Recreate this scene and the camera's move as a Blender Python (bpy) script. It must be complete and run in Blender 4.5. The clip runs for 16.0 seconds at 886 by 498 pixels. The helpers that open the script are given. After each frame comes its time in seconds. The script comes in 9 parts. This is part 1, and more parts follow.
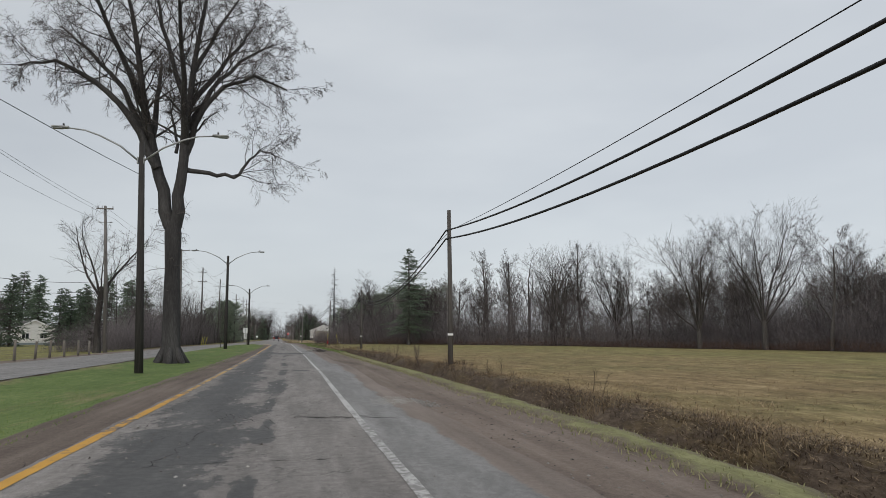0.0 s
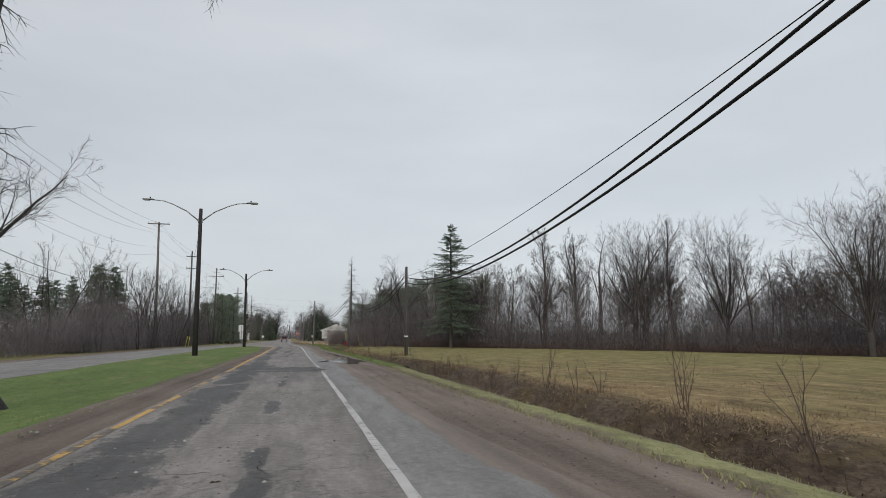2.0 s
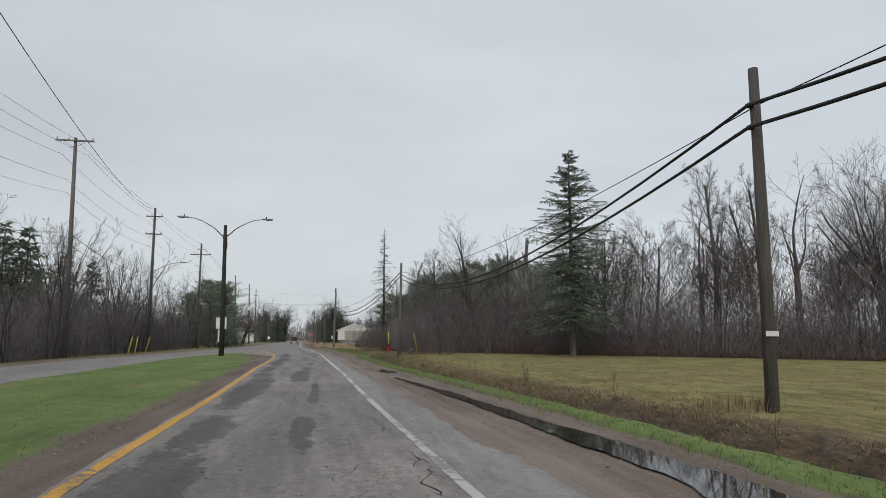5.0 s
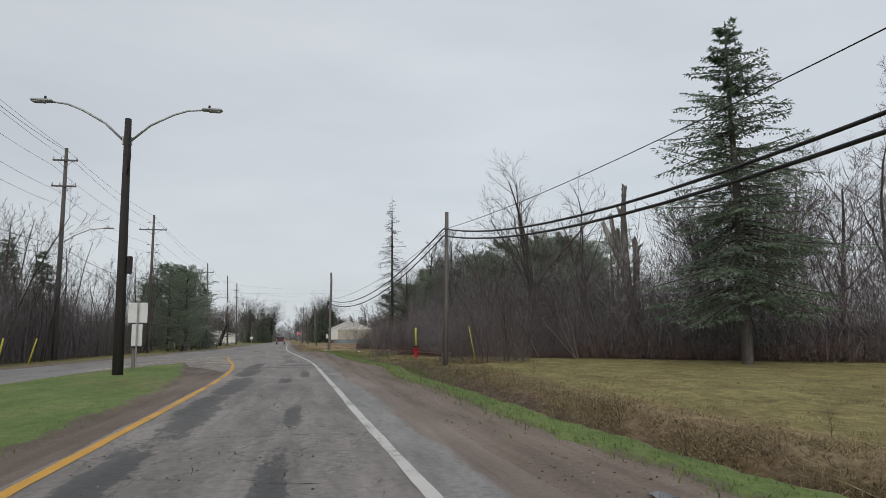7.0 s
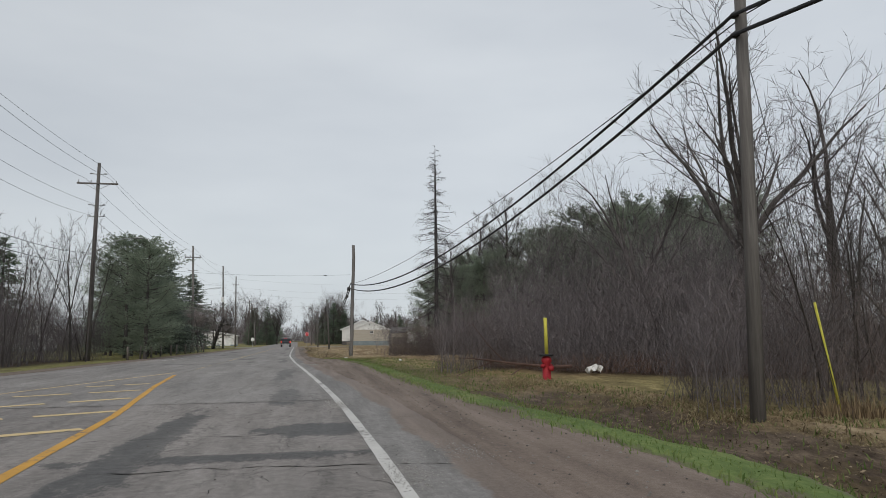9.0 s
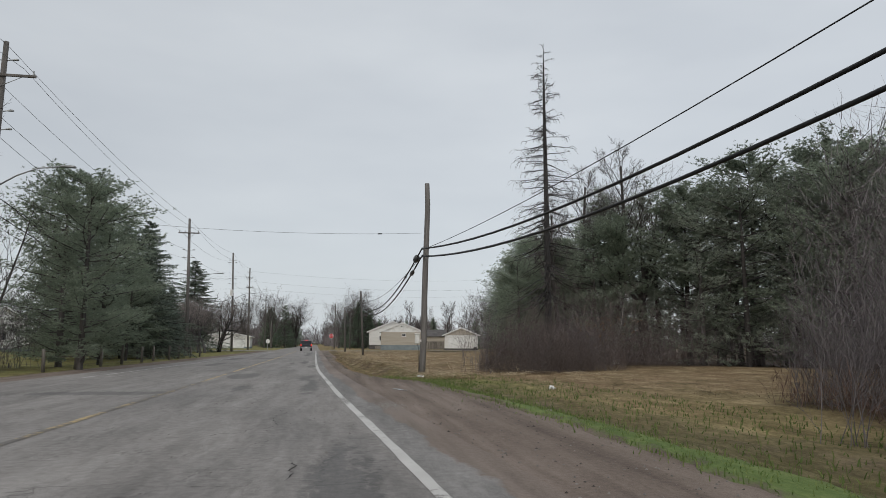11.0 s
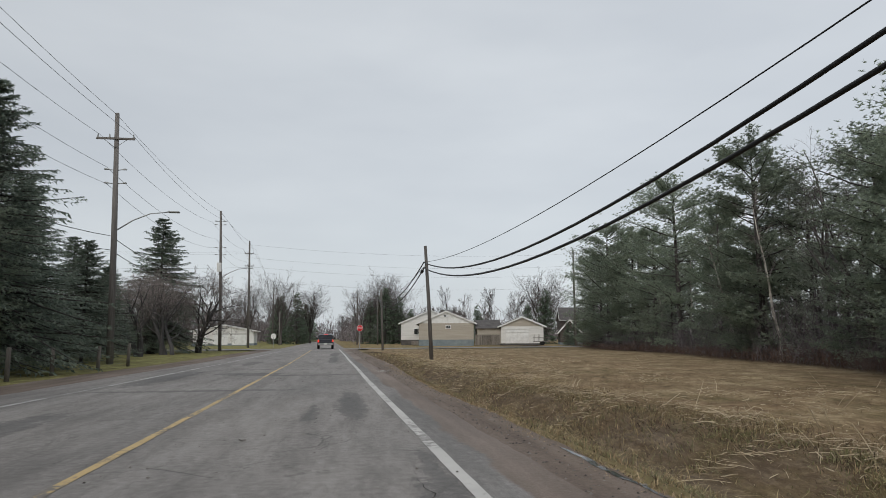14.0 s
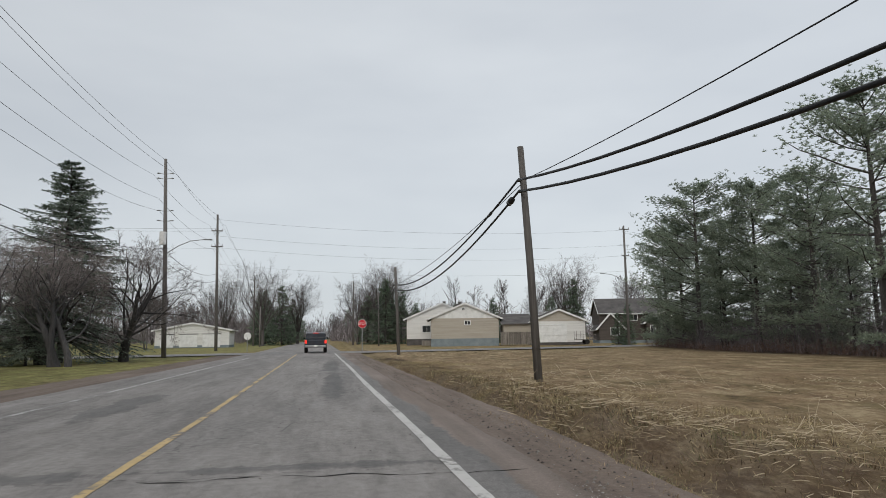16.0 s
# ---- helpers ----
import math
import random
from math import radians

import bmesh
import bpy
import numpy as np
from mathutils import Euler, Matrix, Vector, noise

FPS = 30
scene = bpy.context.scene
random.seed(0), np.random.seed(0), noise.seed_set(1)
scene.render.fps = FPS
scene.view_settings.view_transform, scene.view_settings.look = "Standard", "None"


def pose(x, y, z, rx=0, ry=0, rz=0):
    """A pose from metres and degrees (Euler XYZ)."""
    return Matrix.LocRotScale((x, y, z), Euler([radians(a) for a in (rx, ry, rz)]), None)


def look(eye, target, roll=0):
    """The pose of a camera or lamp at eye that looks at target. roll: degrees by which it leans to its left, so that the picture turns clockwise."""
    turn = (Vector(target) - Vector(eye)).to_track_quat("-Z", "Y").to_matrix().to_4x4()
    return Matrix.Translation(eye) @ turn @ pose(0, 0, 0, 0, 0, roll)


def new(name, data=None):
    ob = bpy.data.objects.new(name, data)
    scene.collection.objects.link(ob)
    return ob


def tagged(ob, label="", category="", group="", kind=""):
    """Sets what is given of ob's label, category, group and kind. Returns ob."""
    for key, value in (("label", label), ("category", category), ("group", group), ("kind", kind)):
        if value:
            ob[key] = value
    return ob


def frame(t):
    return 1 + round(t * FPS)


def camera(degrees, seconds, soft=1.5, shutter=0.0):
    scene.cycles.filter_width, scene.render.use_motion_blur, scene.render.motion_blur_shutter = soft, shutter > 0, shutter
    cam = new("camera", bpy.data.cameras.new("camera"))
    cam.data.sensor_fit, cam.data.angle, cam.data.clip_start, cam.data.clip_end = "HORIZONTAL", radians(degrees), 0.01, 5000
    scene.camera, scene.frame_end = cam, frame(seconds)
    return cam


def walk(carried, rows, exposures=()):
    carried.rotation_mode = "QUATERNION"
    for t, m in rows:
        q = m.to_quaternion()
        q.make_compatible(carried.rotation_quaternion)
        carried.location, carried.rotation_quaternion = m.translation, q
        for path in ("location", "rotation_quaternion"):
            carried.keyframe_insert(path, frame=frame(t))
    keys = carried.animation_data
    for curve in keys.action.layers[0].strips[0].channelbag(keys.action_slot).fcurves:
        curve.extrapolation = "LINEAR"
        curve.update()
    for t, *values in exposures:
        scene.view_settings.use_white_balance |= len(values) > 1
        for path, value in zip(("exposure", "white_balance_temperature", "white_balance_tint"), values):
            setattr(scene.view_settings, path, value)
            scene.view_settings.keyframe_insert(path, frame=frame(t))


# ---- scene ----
cam = camera(67.8, 16.0, 0.75)
PATH = [
    (0, (0.315, -2.228, 1.311), (0.741, -0.291, 1.575), -0.2),
    (0.5, (0.365, 4.728, 1.311), (0.784, 6.666, 1.576), 0.0),
    (1, (0.38, 11.582, 1.311), (0.792, 13.521, 1.575), 0.2),
    (1.5, (0.302, 18.26, 1.311), (0.707, 20.201, 1.576), 0.2),
    (2, (0.187, 24.948, 1.311), (0.584, 26.89, 1.578), 0.1),
    (2.5, (0.064, 31.613, 1.311), (0.453, 33.557, 1.577), -0.1),
    (3, (-0.185, 38.319, 1.311), (0.2, 40.263, 1.58), -0.1),
    (3.5, (-0.429, 44.919, 1.311), (-0.05, 46.864, 1.583), -0.1),
    (4, (-0.632, 51.278, 1.311), (-0.262, 53.224, 1.589), 0.0),
    (4.5, (-0.9, 57.503, 1.311), (-0.534, 59.451, 1.584), 0.1),
    (7, (-1.076, 87.049, 1.311), (-0.675, 88.99, 1.577), -0.5),
    (7.5, (-1.216, 93.072, 1.311), (-0.812, 95.013, 1.577), -0.8),
    (8, (-1.146, 99.083, 1.311), (-0.748, 101.025, 1.577), -0.8),
    (8.5, (-1.127, 105.09, 1.311), (-0.74, 107.034, 1.577), -0.7),
    (9, (-1.34, 110.956, 1.311), (-0.962, 112.901, 1.581), -0.6),
    (11.5, (-2.895, 138.986, 1.311), (-2.587, 140.942, 1.596), 0.2),
    (12, (-3.169, 144.601, 1.311), (-2.871, 146.558, 1.593), 0.0),
    (12.5, (-3.474, 150.166, 1.311), (-3.184, 152.125, 1.593), 0.2),
    (13, (-3.802, 155.56, 1.311), (-3.515, 157.52, 1.588), 0.0),
    (13.5, (-4.208, 160.954, 1.311), (-3.921, 162.915, 1.578), 0.0),
    (14, (-4.601, 166.348, 1.311), (-4.314, 168.309, 1.578), -0.2),
    (14.5, (-4.782, 171.863, 1.311), (-4.493, 173.825, 1.573), -0.5),
    (15, (-4.999, 177.288, 1.311), (-4.7, 179.248, 1.575), -0.8),
    (15.5, (-5.183, 182.763, 1.311), (-4.875, 184.721, 1.577), -0.7),
    (16, (-5.276, 188.435, 1.311), (-4.958, 190.392, 1.574), -0.7),
]
walk(cam, [(t, look(eye, target, roll)) for t, eye, target, roll in PATH], [(0.0, -0.03), (1.5, 0.02), (7.0, 0.03), (11.5, -0.02), (12.5, -0.03), (14.5, 0.03), (16.0, 0.06)])

# ---- light: an overcast afternoon ----
SUN_EL, SUN_AZ = radians(38), radians(200)
world = bpy.data.worlds.new("overcast_sky")
scene.world = world
world.use_nodes = True
wn, wl = world.node_tree.nodes, world.node_tree.links
wn.clear()
w_out, w_bg = wn.new("ShaderNodeOutputWorld"), wn.new("ShaderNodeBackground")
w_sky = wn.new("ShaderNodeTexSky")
w_sky.sky_type, w_sky.sun_disc = "NISHITA", False
w_sky.sun_elevation, w_sky.sun_rotation = SUN_EL, SUN_AZ
w_sky.air_density, w_sky.dust_density = 1.0, 3.0
w_co, w_map, w_noise = wn.new("ShaderNodeTexCoord"), wn.new("ShaderNodeMapping"), wn.new("ShaderNodeTexNoise")
w_map.inputs["Scale"].default_value = (1.0, 1.0, 3.2)
w_noise.inputs["Scale"].default_value, w_noise.inputs["Detail"].default_value = 2.1, 4.0
w_noise.inputs["Roughness"].default_value = 0.5
w_sep, w_grad, w_cloud, w_mul = wn.new("ShaderNodeSeparateXYZ"), wn.new("ShaderNodeValToRGB"), wn.new("ShaderNodeValToRGB"), wn.new("ShaderNodeMix")
w_grad.color_ramp.elements[0].position, w_grad.color_ramp.elements[0].color = 0.0, (0.63, 0.675, 0.70, 1)
w_grad.color_ramp.elements[1].position, w_grad.color_ramp.elements[1].color = 0.75, (0.60, 0.63, 0.66, 1)
mid = w_grad.color_ramp.elements.new(0.22)
mid.color = (0.58, 0.615, 0.645, 1)
w_cloud.color_ramp.elements[0].position, w_cloud.color_ramp.elements[0].color = 0.32, (0.90, 0.905, 0.92, 1)
w_cloud.color_ramp.elements[1].position, w_cloud.color_ramp.elements[1].color = 0.70, (1.06, 1.055, 1.05, 1)
w_mul.data_type, w_mul.blend_type = "RGBA", "MULTIPLY"
w_mul.inputs[0].default_value = 1.0
w_mix = wn.new("ShaderNodeMix")
w_mix.data_type = "RGBA"
w_mix.inputs[0].default_value = 0.012
wl.new(w_co.outputs["Generated"], w_map.inputs["Vector"])
wl.new(w_map.outputs["Vector"], w_noise.inputs["Vector"])
wl.new(w_co.outputs["Generated"], w_sep.inputs[0])
wl.new(w_sep.outputs["Z"], w_grad.inputs[0])
wl.new(w_noise.outputs[0], w_cloud.inputs[0])
wl.new(w_grad.outputs[0], w_mul.inputs[6])
wl.new(w_cloud.outputs[0], w_mul.inputs[7])
# The cloud is a little thinner towards the east.
w_east, w_tilt = wn.new("ShaderNodeMapRange"), wn.new("ShaderNodeMix")
w_east.inputs["From Min"].default_value, w_east.inputs["To Min"].default_value, w_east.inputs["To Max"].default_value = -1.0, 0.86, 1.13
w_tilt.data_type, w_tilt.blend_type = "RGBA", "MULTIPLY"
w_tilt.inputs[0].default_value = 1.0
wl.new(w_sep.outputs["X"], w_east.inputs["Value"])
wl.new(w_mul.outputs[2], w_tilt.inputs[6])
wl.new(w_east.outputs[0], w_tilt.inputs[7])
wl.new(w_tilt.outputs[2], w_mix.inputs[6])
wl.new(w_sky.outputs[0], w_mix.inputs[7])
wl.new(w_mix.outputs[2], w_bg.inputs["Color"])
w_bg.inputs["Strength"].default_value = 1.0
wl.new(w_bg.outputs[0], w_out.inputs[0])
sun = new("sun", bpy.data.lights.new("sun", "SUN"))
sun.data.energy, sun.data.angle, sun.data.color = 1.35, radians(60), (1.0, 0.94, 0.84)
sun.rotation_euler = (radians(90) - SUN_EL, 0, radians(180) - SUN_AZ)
scene.view_settings.exposure = 0.0


# ---- materials ----
def ramp(nt, fac, stops):
    r = nt.nodes.new("ShaderNodeValToRGB")
    while len(r.color_ramp.elements) < len(stops):
        r.color_ramp.elements.new(0.5)
    for e, (p, c) in zip(r.color_ramp.elements, stops):
        e.position, e.color = p, (*c, 1) if len(c) == 3 else c
    nt.links.new(fac, r.inputs[0])
    return r.outputs[0]


def noise_tex(nt, vec, scale, detail=4.0, rough=0.55, stretch=None):
    if stretch:
        m = nt.nodes.new("ShaderNodeMapping")
        m.inputs["Scale"].default_value = stretch
        nt.links.new(vec, m.inputs["Vector"])
        vec = m.outputs[0]
    n = nt.nodes.new("ShaderNodeTexNoise")
    n.inputs["Scale"].default_value, n.inputs["Detail"].default_value, n.inputs["Roughness"].default_value = scale, detail, rough
    nt.links.new(vec, n.inputs["Vector"])
    return n.outputs[0]


def blend(nt, fac, a, b, mode="MIX"):
    m = nt.nodes.new("ShaderNodeMix")
    m.data_type, m.blend_type = "RGBA", mode
    for sock, v in ((m.inputs[0], fac), (m.inputs[6], a), (m.inputs[7], b)):
        if isinstance(v, bpy.types.NodeSocket):
            nt.links.new(v, sock)
        elif isinstance(v, (int, float)):
            sock.default_value = v
        else:
            sock.default_value = (*v, 1)
    return m.outputs[2]


def maths(nt, op, a, b=0.0, clamp=False):
    m = nt.nodes.new("ShaderNodeMath")
    m.operation, m.use_clamp = op, clamp
    for sock, v in ((m.inputs[0], a), (m.inputs[1], b)):
        if isinstance(v, bpy.types.NodeSocket):
            nt.links.new(v, sock)
        else:
            sock.default_value = v
    return m.outputs[0]


def material(name, rough=0.8, metal=0.0, spec=0.3):
    m = bpy.data.materials.new(name)
    m.use_nodes = True
    b = m.node_tree.nodes["Principled BSDF"]
    b.inputs["Roughness"].default_value, b.inputs["Metallic"].default_value = rough, metal
    b.inputs["Specular IOR Level"].default_value = spec
    return m, m.node_tree, b


def where(nt):
    c = nt.nodes.new("ShaderNodeTexCoord")
    return c.outputs["Object"]


def bumped(nt, b, height, strength=0.4, distance=0.02):
    n = nt.nodes.new("ShaderNodeBump")
    n.inputs["Strength"].default_value, n.inputs["Distance"].default_value = strength, distance
    nt.links.new(height, n.inputs["Height"])
    nt.links.new(n.outputs[0], b.inputs["Normal"])


def rough_mat(name, dark, mid_c, light, big=0.6, fine=14.0, rough=0.85, bump=0.35, dist=0.02, stretch=None, vary=0.0, spec=0.2, metal=0.0):
    """Two scales of noise over three tones, with relief; vary: how far each object differs in brightness."""
    m, nt, b = material(name, rough, metal, spec)
    v = where(nt)
    n1, n2 = noise_tex(nt, v, big, 3, stretch=stretch), noise_tex(nt, v, fine, 5, 0.65, stretch=stretch)
    f = maths(nt, "ADD", maths(nt, "MULTIPLY", n1, 0.55), maths(nt, "MULTIPLY", n2, 0.45))
    c = ramp(nt, f, [(0.32, dark), (0.5, mid_c), (0.68, light)])
    if vary:
        o = nt.nodes.new("ShaderNodeObjectInfo")
        g = maths(nt, "ADD", maths(nt, "MULTIPLY", o.outputs["Random"], 2 * vary), 1 - vary)
        cc = nt.nodes.new("ShaderNodeCombineColor")
        for i in range(3):
            nt.links.new(g, cc.inputs[i])
        c = blend(nt, 1.0, c, cc.outputs[0], "MULTIPLY")
    nt.links.new(c, b.inputs["Base Color"])
    bumped(nt, b, n2, bump, dist)
    return m


def leaf_mat(name, a, bb, rough=0.7, vary=0.25, thin=0.0):
    """Foliage or dry stalks: each small piece has a tone of its own."""
    m, nt, b = material(name, rough, 0, 0.15)
    g = nt.nodes.new("ShaderNodeNewGeometry")
    o = nt.nodes.new("ShaderNodeObjectInfo")
    c = blend(nt, g.outputs["Random Per Island"], a, bb)
    k = maths(nt, "ADD", maths(nt, "MULTIPLY", o.outputs["Random"], 2 * vary), 1 - vary)
    cc = nt.nodes.new("ShaderNodeCombineColor")
    for i in range(3):
        nt.links.new(k, cc.inputs[i])
    c = blend(nt, 1.0, c, cc.outputs[0], "MULTIPLY")
    nt.links.new(c, b.inputs["Base Color"])
    if thin:
        # Light that comes through thin needles and blades.
        t, mx = nt.nodes.new("ShaderNodeBsdfTranslucent"), nt.nodes.new("ShaderNodeMixShader")
        nt.links.new(c, t.inputs["Color"])
        mx.inputs[0].default_value = thin
        nt.links.new(b.outputs[0], mx.inputs[1])
        nt.links.new(t.outputs[0], mx.inputs[2])
        nt.links.new(mx.outputs[0], nt.nodes["Material Output"].inputs["Surface"])
    return m


def dirt_colour(nt, v, k=1.0):
    """Damp brown dirt, rolled smooth in tracks along the road."""
    track = noise_tex(nt, v, 1.5, 4, 0.6, stretch=(1.5, 0.07, 1))
    patch = noise_tex(nt, v, 0.45, 5, 0.65, stretch=(1.2, 0.5, 1))
    grain = noise_tex(nt, v, 16.0, 6, 0.75)
    f = maths(nt, "ADD", maths(nt, "MULTIPLY", track, 0.4), maths(nt, "MULTIPLY", patch, 0.3))
    f = maths(nt, "ADD", f, maths(nt, "MULTIPLY", grain, 0.3))
    c = ramp(nt, f, [(p, tuple(k * a for a in t)) for p, t in ((0.37, (0.089, 0.069, 0.057)), (0.5, (0.165, 0.131, 0.11)), (0.63, (0.24, 0.197, 0.17)))])
    speck = noise_tex(nt, v, 60.0, 3, 0.7)
    return blend(nt, 0.5, c, ramp(nt, speck, [(0.3, (0.55, 0.55, 0.55)), (0.7, (1.45, 1.45, 1.45))]), "MULTIPLY")


def dirt_mat(name, k=1.0):
    m, nt, b = material(name, 0.92, 0, 0.2)
    v = where(nt)
    nt.links.new(dirt_colour(nt, v, k), b.inputs["Base Color"])
    bumped(nt, b, noise_tex(nt, v, 16.0, 6, 0.75), 0.5, 0.02)
    return m


def grass_mat(name, dark, mid_c, light, bare=0.14):
    """Short grass with yellowed patches, that thins out to dirt towards the edges of its strip."""
    m, nt, b = material(name, 0.95, 0, 0.15)
    v = where(nt)
    n1, n2, n3 = noise_tex(nt, v, 0.5, 5, 0.65, stretch=(1.2, 0.4, 1)), noise_tex(nt, v, 4.0, 6, 0.75, stretch=(1.2, 0.45, 1)), noise_tex(nt, v, 18.0, 4, 0.75, stretch=(1.2, 0.45, 1))
    f = maths(nt, "ADD", maths(nt, "MULTIPLY", n1, 0.35), maths(nt, "MULTIPLY", n2, 0.35))
    f = maths(nt, "ADD", f, maths(nt, "MULTIPLY", n3, 0.3))
    c = ramp(nt, f, [(0.36, dark), (0.5, mid_c), (0.64, light)])
    dry = ramp(nt, f, [(0.36, (0.12, 0.095, 0.05)), (0.5, (0.215, 0.18, 0.1)), (0.64, (0.32, 0.275, 0.165))])
    c = blend(nt, ramp(nt, noise_tex(nt, v, 0.3, 6, 0.7, stretch=(1.6, 0.35, 1)), [(0.53, (0, 0, 0)), (0.68, (0.8, 0.8, 0.8))]), c, dry)
    at = nt.nodes.new("ShaderNodeAttribute")
    at.attribute_name = "fringe"
    e = maths(nt, "ADD", at.outputs["Fac"], maths(nt, "MULTIPLY", maths(nt, "SUBTRACT", n2, 0.5), 0.7))
    e = maths(nt, "ADD", e, maths(nt, "MULTIPLY", maths(nt, "SUBTRACT", n1, 0.5), 0.6))
    c = blend(nt, ramp(nt, e, [(bare, (1, 1, 1)), (bare + 0.22, (0, 0, 0))]), c, dirt_colour(nt, v, 0.85))
    nt.links.new(c, b.inputs["Base Color"])
    bumped(nt, b, f, 0.7, 0.05)
    return m


def asphalt_mat(name, dark, mid_c, light, crack=True, rough=0.8, tar=0.0, crumbling=False, tired_at=0.43):
    m, nt, b = material(name, rough, 0, 0.35)
    v = where(nt)
    big = noise_tex(nt, v, 0.22, 4, 0.55, stretch=(1.6, 0.5, 1))
    streak = noise_tex(nt, v, 1.1, 4, 0.6, stretch=(1.5, 0.16, 1))
    fine = noise_tex(nt, v, 9.0, 6, 0.7)
    grit = noise_tex(nt, v, 90.0, 3, 0.7)
    f = maths(nt, "ADD", maths(nt, "MULTIPLY", big, 0.36), maths(nt, "MULTIPLY", streak, 0.3))
    f = maths(nt, "ADD", f, maths(nt, "MULTIPLY", fine, 0.34))
    c = ramp(nt, f, [(0.38, dark), (0.5, mid_c), (0.62, light)])
    worn = noise_tex(nt, v, 3.2, 8, 0.8, stretch=(1.2, 0.22, 1))
    c = blend(nt, 0.6, c, ramp(nt, worn, [(0.36, (0.68, 0.68, 0.68)), (0.5, (1, 1, 1)), (0.64, (1.26, 1.26, 1.26))]), "MULTIPLY")
    c = blend(nt, 0.9, c, ramp(nt, grit, [(0.3, (0.5, 0.5, 0.5)), (0.7, (1.45, 1.45, 1.45))]), "MULTIPLY")
    h = maths(nt, "ADD", maths(nt, "MULTIPLY", grit, 0.35), maths(nt, "MULTIPLY", fine, 0.65))
    if crack:
        # A web of cracks, only where the surface is tired.
        vv = nt.nodes.new("ShaderNodeTexVoronoi")
        vv.feature = "DISTANCE_TO_EDGE"
        vv.inputs["Scale"].default_value = 1.15
        mp = nt.nodes.new("ShaderNodeMapping")
        mp.inputs["Scale"].default_value = (1.1, 0.7, 1)
        wob = noise_tex(nt, v, 2.5, 4)
        va = nt.nodes.new("ShaderNodeVectorMath")
        va.operation = "ADD"
        nt.links.new(v, va.inputs[0])
        nt.links.new(wob, va.inputs[1])
        nt.links.new(va.outputs[0], mp.inputs["Vector"])
        nt.links.new(mp.outputs[0], vv.inputs["Vector"])
        tired = ramp(nt, noise_tex(nt, v, 0.33, 3), [(tired_at, (0, 0, 0)), (tired_at + 0.13, (1, 1, 1))])
        line = ramp(nt, vv.outputs[0], [(0.004, (1, 1, 1)), (0.017, (0, 0, 0))])
        k = maths(nt, "MULTIPLY", line, tired)
        vf = nt.nodes.new("ShaderNodeTexVoronoi")
        vf.feature = "DISTANCE_TO_EDGE"
        vf.inputs["Scale"].default_value = 4.6
        nt.links.new(mp.outputs[0], vf.inputs["Vector"])
        web = maths(nt, "MULTIPLY", ramp(nt, vf.outputs[0], [(0.01, (1, 1, 1)), (0.06, (0, 0, 0))]), ramp(nt, noise_tex(nt, v, 0.5, 4, 0.6, stretch=(1.6, 0.6, 1)), [(tired_at + 0.1, (0, 0, 0)), (tired_at + 0.19, (1, 1, 1))]))
        k = maths(nt, "MAXIMUM", k, web)
        k = maths(nt, "MULTIPLY", k, 0.5)
        c = blend(nt, k, c, (0.018, 0.017, 0.017))
        h = maths(nt, "SUBTRACT", h, k)
    if tar:
        # Sealed and patched places, with broken edges, by the layer that the sheet carries.
        at = nt.nodes.new("ShaderNodeAttribute")
        at.attribute_name = "tar"
        t = maths(nt, "ADD", at.outputs["Fac"], maths(nt, "MULTIPLY", maths(nt, "SUBTRACT", noise_tex(nt, v, 1.3, 9, 0.82, stretch=(1.5, 0.7, 1)), 0.48), 3.0))
        t = maths(nt, "MULTIPLY", ramp(nt, t, [(0.44, (0, 0, 0)), (0.52, (0.8, 0.8, 0.8)), (0.85, (1, 1, 1))]), ramp(nt, at.outputs["Fac"], [(0.02, (0, 0, 0)), (0.3, (1, 1, 1))]))
        seal = ramp(nt, f, [(0.36, (0.03, 0.031, 0.033)), (0.5, (0.055, 0.056, 0.058)), (0.64, (0.1, 0.099, 0.098))])
        seal = blend(nt, 0.6, seal, ramp(nt, grit, [(0.3, (0.5, 0.5, 0.5)), (0.7, (1.45, 1.45, 1.45))]), "MULTIPLY")
        rim = maths(nt, "MULTIPLY", ramp(nt, t, [(0.12, (0, 0, 0)), (0.3, (1, 1, 1)), (0.55, (0, 0, 0))]), ramp(nt, noise_tex(nt, v, 3.4, 5, 0.7), [(0.55, (0, 0, 0)), (0.62, (1, 1, 1))]))
        c = blend(nt, maths(nt, "MULTIPLY", t, 0.9 * tar), c, seal)
        c = blend(nt, maths(nt, "MULTIPLY", rim, 0.55), c, (0.33, 0.31, 0.285))
        h = maths(nt, "ADD", h, maths(nt, "MULTIPLY", t, 0.6))
    if crumbling:
        # The broken edge gives way to damp dirt.
        at = nt.nodes.new("ShaderNodeAttribute")
        at.attribute_name = "edge"
        e = maths(nt, "ADD", at.outputs["Fac"], maths(nt, "MULTIPLY", noise_tex(nt, v, 0.7, 6, 0.65, stretch=(1, 0.5, 1)), 0.8))
        e = maths(nt, "ADD", e, maths(nt, "MULTIPLY", fine, 0.22))
        over = ramp(nt, e, [(0.49, (0, 0, 0)), (0.55, (1, 1, 1))])
        c = blend(nt, over, c, dirt_colour(nt, v))
        h = maths(nt, "SUBTRACT", h, maths(nt, "MULTIPLY", over, 0.5))
    nt.links.new(c, b.inputs["Base Color"])
    nt.links.new(ramp(nt, big, [(0.3, (rough - 0.16,) * 3), (0.7, (rough + 0.08,) * 3)]), b.inputs["Roughness"])
    bumped(nt, b, h, 0.5, 0.012)
    return m


